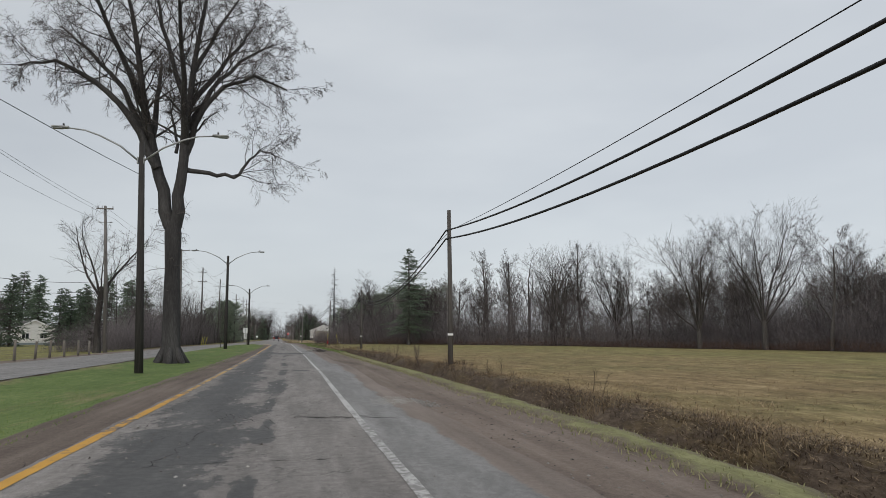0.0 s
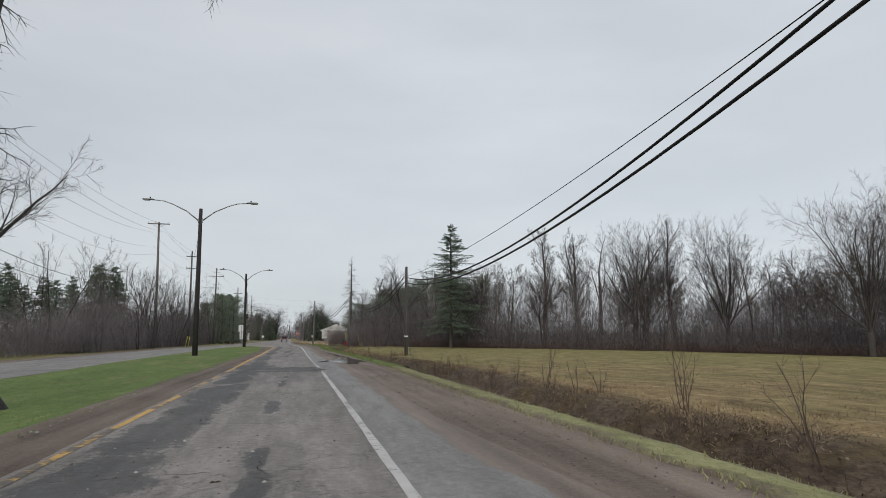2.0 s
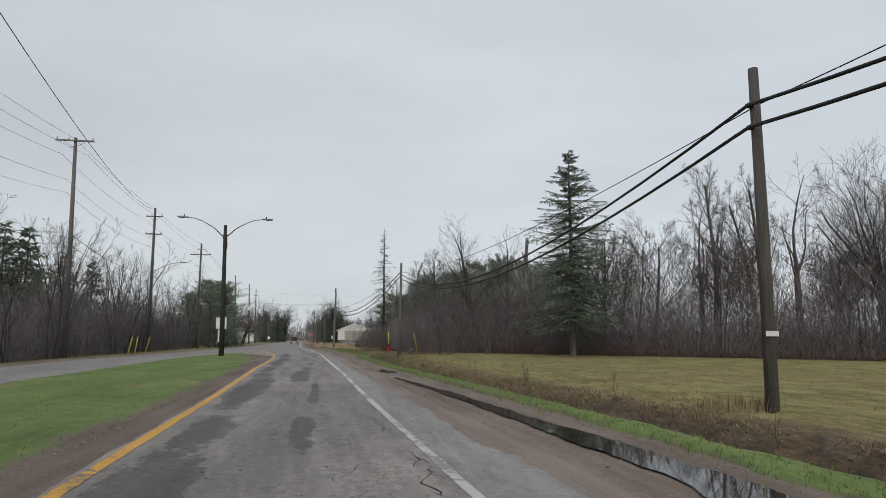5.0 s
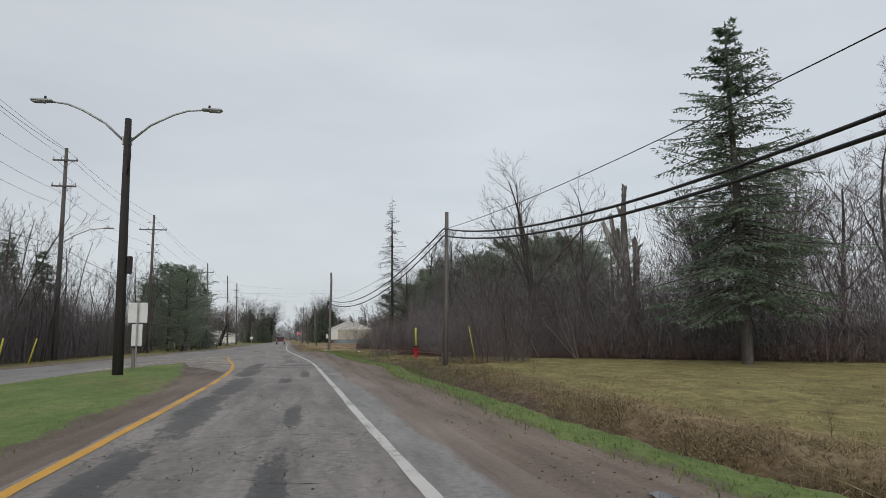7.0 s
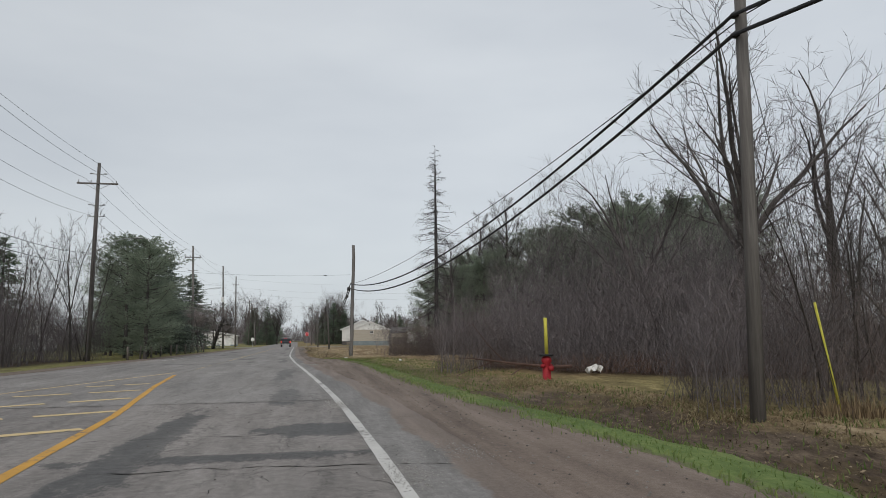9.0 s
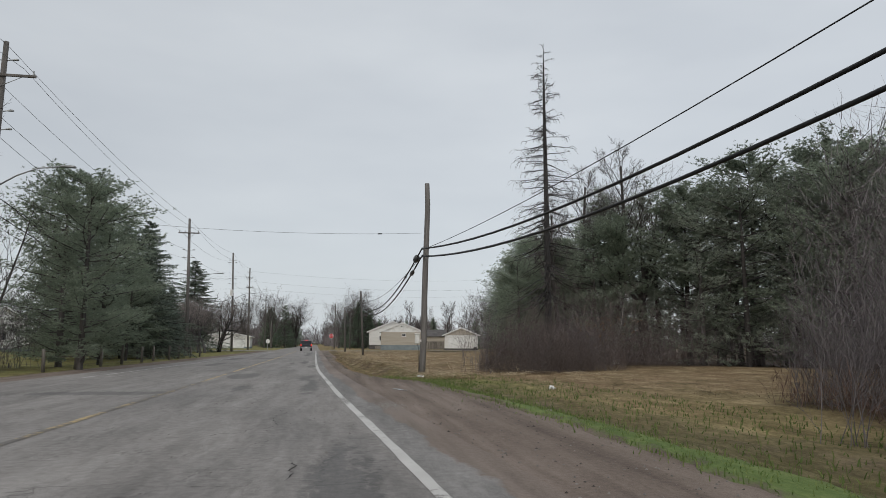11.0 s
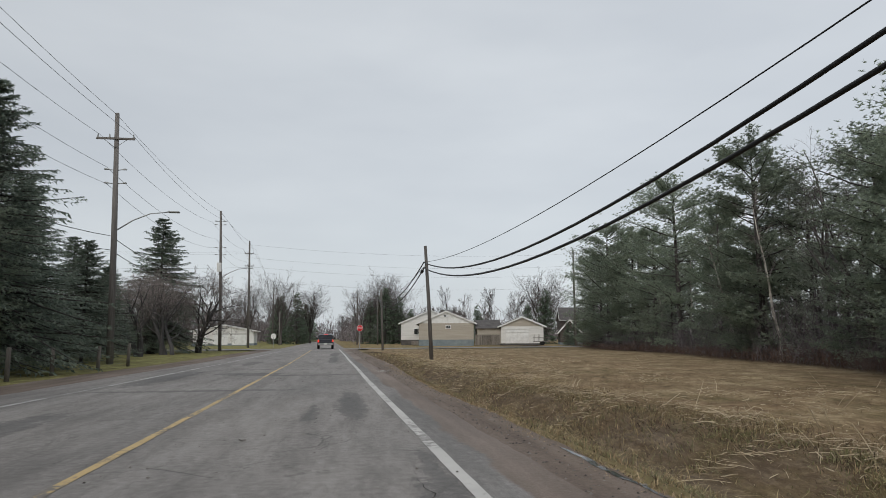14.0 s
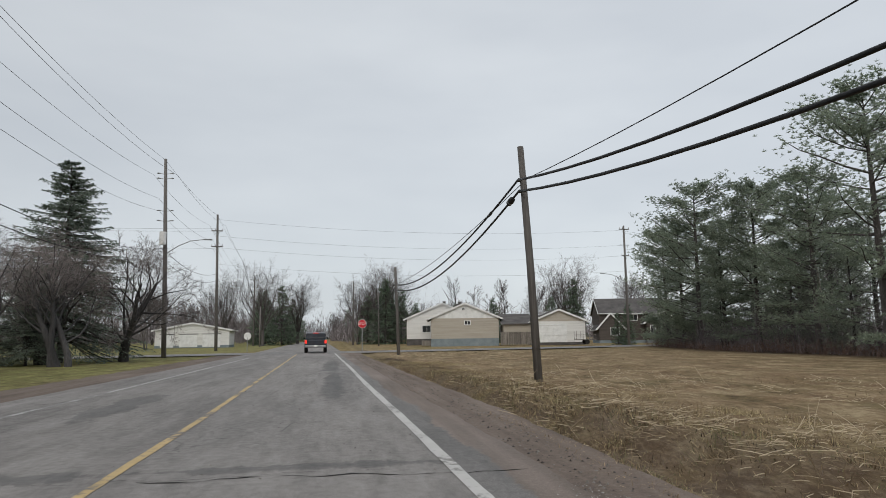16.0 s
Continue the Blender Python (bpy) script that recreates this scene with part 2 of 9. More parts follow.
def worn_paint(name, col, under, keep=0.45, scale=5.0):
    """Road paint, rubbed away in flakes down to the surface under it."""
    m, nt, b = material(name, 0.65, 0, 0.3)
    v = where(nt)
    n = maths(nt, "ADD", maths(nt, "MULTIPLY", noise_tex(nt, v, scale, 6, 0.75), 0.55), maths(nt, "MULTIPLY", noise_tex(nt, v, 0.5, 2), 0.45))
    k = ramp(nt, n, [(keep - 0.03, (0, 0, 0)), (keep + 0.03, (1, 1, 1))])
    dirt = blend(nt, noise_tex(nt, v, 1.7, 5), col, tuple(0.62 * a for a in col))
    nt.links.new(blend(nt, k, under, dirt), b.inputs["Base Color"])
    bumped(nt, b, n, 0.3, 0.006)
    return m


ASPHALT = asphalt_mat("worn_asphalt", (0.105, 0.095, 0.088), (0.192, 0.176, 0.166), (0.28, 0.26, 0.246), tar=0.95)
ASPHALT_LIGHT = asphalt_mat("lighter_worn_asphalt", (0.118, 0.11, 0.104), (0.205, 0.192, 0.183), (0.29, 0.274, 0.262), tar=0.62, tired_at=0.5)
ASPHALT_PALE = asphalt_mat("pale_asphalt", (0.125, 0.12, 0.116), (0.195, 0.19, 0.186), (0.275, 0.27, 0.265), crack=False, crumbling=True)
ASPHALT_EDGE = asphalt_mat("edge_asphalt", (0.1, 0.095, 0.091), (0.168, 0.16, 0.154), (0.25, 0.24, 0.232), crack=False, crumbling=True)
ASPHALT_FAR = asphalt_mat("grey_asphalt", (0.13, 0.125, 0.12), (0.2, 0.19, 0.185), (0.27, 0.26, 0.25))
CRACK = rough_mat("crack_fill", (0.012, 0.011, 0.011), (0.02, 0.019, 0.018), (0.035, 0.033, 0.03), 2, 30, 0.9)
YELLOW_LINE = worn_paint("yellow_line_paint", (0.62, 0.33, 0.045), (0.12, 0.105, 0.092), 0.425, 7.0)
YELLOW_FADED = worn_paint("faded_yellow_paint", (0.68, 0.52, 0.27), (0.13, 0.12, 0.11), 0.41)
WHITE_LINE = worn_paint("white_line_paint", (0.6, 0.59, 0.57), (0.2, 0.19, 0.18), 0.445, 8.0)
WHITE_THIN = worn_paint("thin_white_paint", (0.55, 0.54, 0.53), (0.2, 0.193, 0.186), 0.48, 9.0)
GRAVEL = dirt_mat("damp_brown_dirt")
DIRT = dirt_mat("damp_median_dirt", 0.8)
GRASS = grass_mat("spring_lawn", (0.058, 0.09, 0.03), (0.112, 0.16, 0.052), (0.19, 0.228, 0.086))
GREEN_VERGE = grass_mat("green_verge", (0.058, 0.09, 0.03), (0.112, 0.16, 0.052), (0.19, 0.228, 0.086), bare=-0.06)
GRASS_BLADE = leaf_mat("grass_blades", (0.09, 0.14, 0.042), (0.2, 0.24, 0.088), thin=0.5)
VERGE = grass_mat("verge_grass", (0.11, 0.11, 0.05), (0.205, 0.205, 0.1), (0.32, 0.31, 0.17), bare=0.05)
VERGE_BLADE = leaf_mat("verge_blades", (0.15, 0.155, 0.07), (0.34, 0.32, 0.18), thin=0.4)
STRAW = leaf_mat("dry_straw", (0.09, 0.06, 0.037), (0.36, 0.275, 0.17))
YELLOW_STRAW = leaf_mat("yellow_straw", (0.16, 0.125, 0.066), (0.54, 0.45, 0.27), thin=0.3)
WEED = leaf_mat("dead_weed_stalks", (0.034, 0.025, 0.02), (0.125, 0.092, 0.068))
BEECH_LEAF = leaf_mat("withered_leaves", (0.16, 0.085, 0.04), (0.36, 0.22, 0.11), 0.8, 0.2, 0.3)
BARK = rough_mat("grey_bark", (0.028, 0.027, 0.028), (0.056, 0.054, 0.055), (0.105, 0.101, 0.101), 1.2, 16, 0.95, 0.9, 0.04, stretch=(1, 1, 0.18), vary=0.2)
BARK_WOODS = rough_mat("woods_bark", (0.042, 0.038, 0.037), (0.078, 0.072, 0.069), (0.14, 0.128, 0.124), 1.2, 12, 0.95, 0.6, 0.03, stretch=(1, 1, 0.2), vary=0.35)
BIRCH = rough_mat("pale_birch_bark", (0.2, 0.18, 0.16), (0.42, 0.39, 0.35), (0.6, 0.57, 0.52), 2.5, 9, 0.85, 0.3, 0.02, stretch=(1, 1, 0.5))
BUSH = leaf_mat("brown_bush_twigs", (0.078, 0.064, 0.061), (0.178, 0.148, 0.14), 0.95, 0.2)
FRUIT_TWIG = leaf_mat("fruit_tree_twigs", (0.12, 0.106, 0.104), (0.25, 0.22, 0.214), 0.9, 0.2)
WOODS_TWIG = leaf_mat("woodland_twigs", (0.06, 0.053, 0.053), (0.138, 0.123, 0.121), 0.9, 0.25)
TWIG = leaf_mat("bare_twigs", (0.042, 0.037, 0.036), (0.1, 0.088, 0.085), 0.9, 0.25)
BRUSH = leaf_mat("bare_brush", (0.096, 0.086, 0.091), (0.2, 0.18, 0.185), 0.95, 0.2)
DEADWOOD = rough_mat("weathered_deadwood", (0.052, 0.048, 0.046), (0.14, 0.132, 0.127), (0.44, 0.425, 0.4), 0.6, 7, 0.95, 1.0, 0.06, stretch=(1, 1, 0.25))
SPRUCE = leaf_mat("spruce_needles", (0.13, 0.163, 0.138), (0.255, 0.3, 0.242), 0.8, 0.2, 0.5)
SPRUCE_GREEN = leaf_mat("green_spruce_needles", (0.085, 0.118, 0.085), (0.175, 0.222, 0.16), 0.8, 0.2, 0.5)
PINE = leaf_mat("pine_needles", (0.18, 0.222, 0.177), (0.352, 0.405, 0.305), 0.8, 0.25, 0.5)
PINE_DARK = leaf_mat("dull_pine_needles", (0.198, 0.226, 0.19), (0.362, 0.402, 0.325), 0.8, 0.25, 0.5)
POLE_WOOD = rough_mat("weathered_pole_wood", (0.07, 0.065, 0.062), (0.13, 0.122, 0.117), (0.22, 0.208, 0.2), 1.5, 22, 0.9, 0.6, 0.01, stretch=(1, 1, 0.05), vary=0.2)
POLE_GREY = rough_mat("bleached_pole_wood", (0.072, 0.067, 0.065), (0.14, 0.132, 0.128), (0.245, 0.235, 0.228), 1.5, 22, 0.9, 0.6, 0.01, stretch=(1, 1, 0.05), vary=0.1)
SPLICE_GREY = rough_mat("grey_splice_plastic", (0.05, 0.052, 0.054), (0.085, 0.088, 0.09), (0.15, 0.153, 0.155), 4, 30, 0.6, 0.2, 0.004)
POLE_BROWN = rough_mat("brown_pole_wood", (0.05, 0.046, 0.044), (0.092, 0.085, 0.081), (0.165, 0.154, 0.146), 1.5, 22, 0.9, 0.6, 0.01, stretch=(1, 1, 0.05), vary=0.1)
POLE_DARK = rough_mat("creosoted_pole", (0.02, 0.019, 0.019), (0.036, 0.034, 0.033), (0.062, 0.057, 0.054), 1.5, 22, 0.8, 0.5, 0.01, stretch=(1, 1, 0.06), vary=0.15)
FENCE_WOOD = rough_mat("grey_fence_wood", (0.09, 0.08, 0.07), (0.16, 0.145, 0.13), (0.26, 0.24, 0.215), 3, 26, 0.92, 0.5, 0.01, stretch=(1, 1, 0.1), vary=0.25)
STEEL = rough_mat("galvanised_steel", (0.2, 0.21, 0.215), (0.3, 0.31, 0.315), (0.4, 0.41, 0.415), 3, 30, 0.5, 0.1, 0.003, metal=0.5, spec=0.5)
CABLE = rough_mat("black_cable", (0.012, 0.012, 0.013), (0.02, 0.02, 0.021), (0.035, 0.035, 0.036), 4, 40, 0.55, 0.2, 0.003)
WIRE = rough_mat("dull_wire", (0.05, 0.05, 0.052), (0.08, 0.08, 0.083), (0.12, 0.12, 0.125), 4, 40, 0.5, 0.1, 0.002, metal=0.3)
WHITE_PAINT = rough_mat("white_sheet_metal", (0.5, 0.51, 0.51), (0.66, 0.67, 0.67), (0.76, 0.77, 0.77), 1.5, 18, 0.5, 0.08, 0.003)
PLASTIC_WHITE = rough_mat("chalky_white_plastic", (0.5, 0.5, 0.49), (0.68, 0.68, 0.67), (0.8, 0.8, 0.79), 5, 30, 0.6, 0.1, 0.003)
YELLOW_POST = rough_mat("yellow_marker", (0.3, 0.27, 0.05), (0.5, 0.46, 0.07), (0.64, 0.6, 0.14), 3, 22, 0.6, 0.1, 0.003)
RED_IRON = rough_mat("red_hydrant_paint", (0.16, 0.012, 0.018), (0.3, 0.02, 0.03), (0.42, 0.045, 0.05), 5, 30, 0.55, 0.2, 0.004)
SIGN_RED = rough_mat("red_sign_sheet", (0.48, 0.02, 0.03), (0.56, 0.03, 0.04), (0.62, 0.05, 0.06), 3, 20, 0.5, 0.05, 0.002)
IRON = rough_mat("rusty_iron", (0.1, 0.095, 0.09), (0.19, 0.18, 0.17), (0.34, 0.33, 0.31), 6, 45, 0.5, 0.4, 0.004, metal=0.6)
SIDING = rough_mat("beige_siding", (0.3, 0.275, 0.235), (0.37, 0.34, 0.295), (0.43, 0.4, 0.35), 0.7, 8, 0.7, 0.25, 0.01, stretch=(0.3, 0.3, 7))
SIDING_WHITE = rough_mat("white_siding", (0.5, 0.5, 0.49), (0.62, 0.62, 0.61), (0.7, 0.7, 0.69), 0.7, 8, 0.65, 0.25, 0.01, stretch=(0.3, 0.3, 7))
SIDING_DARK = rough_mat("dark_brown_siding", (0.05, 0.042, 0.038), (0.075, 0.064, 0.058), (0.105, 0.09, 0.082), 0.7, 8, 0.75, 0.25, 0.01, stretch=(0.3, 0.3, 7))
FOUNDATION = rough_mat("blue_grey_foundation", (0.13, 0.165, 0.185), (0.185, 0.22, 0.24), (0.24, 0.275, 0.29), 1, 12, 0.8, 0.3, 0.01)
SHINGLE = rough_mat("grey_shingles", (0.055, 0.052, 0.052), (0.09, 0.085, 0.084), (0.135, 0.128, 0.125), 0.9, 18, 0.9, 0.5, 0.02)
WATER, _nt, _b = material("standing_water", 0.03, 0, 0.5)
_b.inputs["IOR"].default_value = 1.33
_nt.links.new(ramp(_nt, noise_tex(_nt, where(_nt), 1.3, 4), [(0.35, (0.018, 0.015, 0.012)), (0.65, (0.04, 0.034, 0.028))]), _b.inputs["Base Color"])
bumped(_nt, _b, noise_tex(_nt, where(_nt), 5.0, 2), 0.03, 0.01)
GLASS, _nt, _b = material("dark_window_glass", 0.06, 0, 0.6)
_nt.links.new(ramp(_nt, noise_tex(_nt, where(_nt), 1.0, 2), [(0.3, (0.015, 0.018, 0.02)), (0.7, (0.05, 0.056, 0.06))]), _b.inputs["Base Color"])
CAR_PAINT, _nt, _b = material("dark_blue_grey_car_paint", 0.3, 0.35, 0.6)
_nt.links.new(ramp(_nt, noise_tex(_nt, where(_nt), 3.0, 4), [(0.3, (0.016, 0.02, 0.03)), (0.7, (0.032, 0.038, 0.052))]), _b.inputs["Base Color"])
_b.inputs["Coat Weight"].default_value = 0.5
RUBBER = rough_mat("black_rubber", (0.012, 0.012, 0.012), (0.02, 0.02, 0.02), (0.035, 0.034, 0.033), 4, 30, 0.8, 0.2, 0.004)
TAIL_LAMP, _nt, _b = material("lit_tail_lamp", 0.3, 0, 0.5)
_nt.links.new(ramp(_nt, noise_tex(_nt, where(_nt), 8.0, 2), [(0.3, (0.5, 0.01, 0.01)), (0.7, (0.65, 0.03, 0.02))]), _b.inputs["Base Color"])
_b.inputs["Emission Color"].default_value, _b.inputs["Emission Strength"].default_value = (1.0, 0.05, 0.03, 1), 0.9

# The ground: pasture, straw banks, bare soil and leaf litter, by the layers that the sheet carries.
GROUND, _nt, _b = material("pasture_and_litter", 0.95, 0, 0.15)
_v = where(_nt)
_at = _nt.nodes.new("ShaderNodeAttribute")
_at.attribute_name = "cover"
_sp = _nt.nodes.new("ShaderNodeSeparateColor")
_nt.links.new(_at.outputs["Color"], _sp.inputs[0])
_n1, _n2, _n3 = noise_tex(_nt, _v, 0.09, 4, 0.6), noise_tex(_nt, _v, 0.8, 6, 0.7, stretch=(1.1, 0.55, 1)), noise_tex(_nt, _v, 11.0, 5, 0.75, stretch=(1.2, 0.4, 1))
_n4 = noise_tex(_nt, _v, 3.0, 6, 0.78, stretch=(1.2, 0.5, 1))
_f = maths(_nt, "ADD", maths(_nt, "MULTIPLY", _n2, 0.4), maths(_nt, "MULTIPLY", _n3, 0.25))
_f = maths(_nt, "ADD", _f, maths(_nt, "MULTIPLY", _n4, 0.35))
_past = blend(_nt, ramp(_nt, _n1, [(0.42, (0, 0, 0)), (0.6, (1, 1, 1))]),
              ramp(_nt, _f, [(0.38, (0.085, 0.06, 0.032)), (0.5, (0.22, 0.162, 0.084)), (0.62, (0.4, 0.31, 0.175))]),
              ramp(_nt, _f, [(0.38, (0.07, 0.056, 0.027)), (0.5, (0.182, 0.15, 0.07)), (0.62, (0.34, 0.28, 0.14))]))
_green = ramp(_nt, _f, [(0.38, (0.062, 0.072, 0.024)), (0.5, (0.165, 0.17, 0.06)), (0.62, (0.33, 0.29, 0.125))])
_bank = ramp(_nt, _f, [(0.37, (0.022, 0.016, 0.012)), (0.5, (0.075, 0.056, 0.042)), (0.63, (0.19, 0.148, 0.108))])
_litt = ramp(_nt, _f, [(0.34, (0.03, 0.022, 0.016)), (0.5, (0.065, 0.048, 0.036)), (0.66, (0.13, 0.098, 0.07))])
_jit = maths(_nt, "MULTIPLY", maths(_nt, "SUBTRACT", _n2, 0.5), 0.9)
_c = _past
_straw = blend(_nt, ramp(_nt, noise_tex(_nt, _v, 0.42, 5, 0.65), [(0.4, (0, 0, 0)), (0.62, (1, 1, 1))]),
               ramp(_nt, _f, [(0.37, (0.06, 0.038, 0.023)), (0.5, (0.185, 0.125, 0.073)), (0.62, (0.37, 0.285, 0.175))]),
               ramp(_nt, _f, [(0.37, (0.08, 0.06, 0.032)), (0.5, (0.235, 0.178, 0.105)), (0.62, (0.44, 0.36, 0.23))]))
for _w, _col in ((_sp.outputs[1], _green), (_at.outputs["Alpha"], _straw), (_sp.outputs[0], _bank), (_sp.outputs[2], _litt)):
    _c = blend(_nt, maths(_nt, "ADD", _w, maths(_nt, "MULTIPLY", _jit, maths(_nt, "MULTIPLY", _w, 4.5)), True), _c, _col)
_nt.links.new(_c, _b.inputs["Base Color"])
bumped(_nt, _b, _f, 1.0, 0.1)


# ---- building blocks ----
def from_lists(name, verts, faces, mat, smooth=False):
    me = bpy.data.meshes.new(name)
    me.from_pydata(verts, [], faces)
    me.materials.append(mat)
    if smooth:
        me.shade_smooth()
    return me


def part(name, data, mat, parent, label=""):
    """Links a bmesh, or a mesh, as one mesh object under a thing or a part."""
    if isinstance(data, bmesh.types.BMesh):
        me = bpy.data.meshes.new(name)
        data.to_mesh(me)
        data.free()
        me.materials.append(mat)
    else:
        me = data
    ob = new(name, me)
    ob.parent = parent
    if label:
        tagged(ob, label)
    return ob


def thing(name, label, category, group="", at=(0, 0, 0), rz=0.0):
    e = new(name)
    e.empty_display_size = 0.2
    e.matrix_basis = pose(*at, 0, 0, rz)
    return tagged(e, label, category, group)


def box(bm, c, s, rot=None, bevel=0.0):
    m = Matrix.Translation(c) @ (rot or Matrix.Identity(4)) @ Matrix.Diagonal((*s, 1))
    g = bmesh.ops.create_cube(bm, size=1.0, matrix=m)
    if bevel:
        es = list({e for v in g["verts"] for e in v.link_edges})
        bmesh.ops.bevel(bm, geom=es, offset=bevel, segments=1, affect="EDGES")
    return bm


class Buf:
    def __init__(self):
        self.v, self.f = [], []


def tube(buf, pts, rads, n=6, cap=False):
    """A tapered tube through points."""
    base, a = len(buf.v), None
    last = len(pts) - 1
    for i, p in enumerate(pts):
        d = (pts[min(i + 1, last)] - pts[max(i - 1, 0)]).normalized()
        a = d.orthogonal() if a is None else a - d * a.dot(d)
        if a.length < 1e-6:
            a = d.orthogonal()
        a.normalize()
        b, r = d.cross(a), rads[i]
        for k in range(n):
            w = 2 * math.pi * k / n
            q = p + a * (r * math.cos(w)) + b * (r * math.sin(w))
            buf.v.append((q.x, q.y, q.z))
    for i in range(last):
        for k in range(n):
            k2 = (k + 1) % n
            o = base + i * n
            buf.f.append((o + k, o + k2, o + n + k2, o + n + k))
    if cap:
        buf.f.append(tuple(base + last * n + k for k in range(n)))
        buf.f.append(tuple(base + k for k in reversed(range(n))))


def rod(pts, rads, n=8, mat=None, name="rod", smooth=True):
    b = Buf()
    pts = [Vector(p) for p in pts]
    tube(b, pts, rads if isinstance(rads, (list, tuple)) else [rads] * len(pts), n, True)
    return from_lists(name, b.v, b.f, mat, smooth)


def lerp(y, ys, xs):
    return np.interp(y, ys, xs)


# ---- the plan: lines along the road, each x by y ----
PY = [-90, 0, 12, 24, 30, 40, 54, 60, 64, 70, 78, 86, 93, 97, 105, 113, 118, 122, 127, 133, 145, 150, 158, 166, 172, 180, 190, 197, 208, 218, 232, 260, 340, 600]
PX = [1.9, 1.42, 1.28, 1.22, 1.1, 0.98, 0.77, 0.6, 0.47, 0.38, 0.18, 0.1, -0.01, -0.14, -0.28, -0.46, -0.55, -0.66, -0.86, -1.22, -2.0, -2.38, -2.8, -3.26, -3.46, -3.7, -3.98, -4.12, -4.44, -4.63, -5.02, -5.7, -7.7, -14.1]


def white_x(y):
    return (lerp(y, PY, PX) + lerp(np.asarray(y) - 3.0, PY, PX) + lerp(np.asarray(y) + 3.0, PY, PX)) / 3


def yellow_x(y):
    return lerp(y, [-90, 0, 16, 26, 34, 46, 54, 64, 73, 80, 94, 101, 108, 112, 117, 124, 132.5, 139.5], [-1.9, -2.22, -2.28, -2.38, -2.48, -2.68, -2.8, -3.03, -3.16, -3.25, -3.61, -3.67, -3.8, -3.93, -4.2, -4.85, -6.02, -6.8])


def centre_x(y):
    return lerp(y, [138, 147, 155, 170, 184, 192, 200, 224, 260, 340, 600], [-6.7, -6.83, -6.9, -7.1, -7.27, -7.38, -7.46, -7.98, -8.8, -10.8, -17.2])


def median_r(y):
    return lerp(y, [-90, 6, 12, 21, 34, 46, 58, 65, 73, 80, 95, 101, 105, 109, 113, 117, 120, 122, 125], [-2.8, -3.08, -3.25, -3.4, -3.45, -3.7, -3.75, -3.65, -3.8, -3.9, -4.2, -4.45, -4.5, -4.9, -5.35, -5.95, -6.4, -6.8, -7.4])


def median_l(y):
    return lerp(y, [-90, 22, 80, 105, 116, 121, 125], [-8.6, -9.0, -9.9, -10.2, -9.9, -8.9, -7.4])


def far_l(y):
    return lerp(y, [-90, 36, 90, 110, 135, 155, 180, 205, 235, 260, 340, 600], [-14.4, -14.8, -15.2, -15.3, -13.9, -13.2, -12.7, -12.4, -12.6, -13.0, -15.0, -21.4])


def shoulder_x(y):
    return lerp(y, [-90, 3, 6, 24, 30, 50, 56, 60, 64, 74, 84, 92, 97, 105, 110, 114, 117, 120, 123, 127, 133, 145, 150, 152.6, 156.3, 157.6, 158.4, 159.4, 162.4, 166.6, 170, 179, 183, 191, 199, 210, 218, 240],
                [4.0, 4.0, 4.17, 4.2, 4.03, 3.8, 3.9, 3.68, 3.55, 3.3, 2.85, 2.4, 2.15, 2.1, 1.95, 2.1, 2.42, 2.25, 1.95, 1.65, 1.4, 1.26, 0.94, 0.7, 0.55, 0.35, -0.1, -0.72, -1.25, -1.75, -1.9, -2.1, -2.36, -2.56, -2.63, -2.95, -3.15, -3.6])


def bank_x(y):
    return lerp(y, [-90, 4, 8, 26, 29, 33, 38, 52, 57, 66, 72, 80, 94, 97, 106, 110, 113, 120, 125, 130, 158, 166, 169, 172, 178, 184, 188, 194, 200, 207, 212, 225, 240],
                [7.0, 6.8, 6.9, 7.2, 7.6, 7.3, 7.0, 7.3, 7.2, 6.75, 6.2, 5.7, 5.15, 5.0, 5.4, 5.8, 6.1, 6.5, 6.3, 5.6, 1.6, 1.0, 1.3, 1.5, 1.1, 0.35, 0.1, 0.1, -0.4, -0.9, -1.2, -2.1, -2.8])


def apron_w(y):
    """How far the asphalt reaches past the white line."""
    return lerp(y, [-90, 8, 16, 25, 30, 36, 50, 56, 64, 92, 104, 117, 129, 145, 150, 156, 166, 195, 246], [0.95, 0.95, 0.82, 1.05, 1.12, 0.82, 0.9, 1.02, 0.9, 0.58, 0.68, 0.65, 0.72, 0.52, 0.56, 0.42, 0.4, 0.4, 0.36])


def ditch_depth(y):
    return lerp(y, [-90, 96, 112, 126, 134, 158, 164, 215, 232], [0.66, 0.62, 0.45, 0.25, 0.05, 0.05, 0.5, 0.46, 0.02])


def field_z(x, y):
    """The lie of the land away from the road."""
    r = np.clip(np.asarray(x) - 9.0, 0, 60)
    z = -0.009 * r * np.clip((150 - np.asarray(y)) / 60.0, 0, 1)
    z = z - 0.07 + 0.05 * np.sin(np.asarray(x) * 0.21 + np.asarray(y) * 0.13) * np.clip(r / 12, 0, 1)
    return z


def ground_z(x, y):
    x, y = np.asarray(x, float), np.asarray(y, float)
    z = field_z(x, y)
    s, b, d = shoulder_x(y) + lerp(y, [150, 160], [0.55, 0.1]), bank_x(y), ditch_depth(y)
    t = np.clip((x - s) / np.maximum(b - s, 0.5), 0, 1)
    prof = np.where(t < 0.55, (1 - np.cos(np.pi * np.clip(t / 0.55, 0, 1))) / 2, (1 + np.cos(np.pi * np.clip((t - 0.55) / 0.45, 0, 1))) / 2)
    return z - d * prof


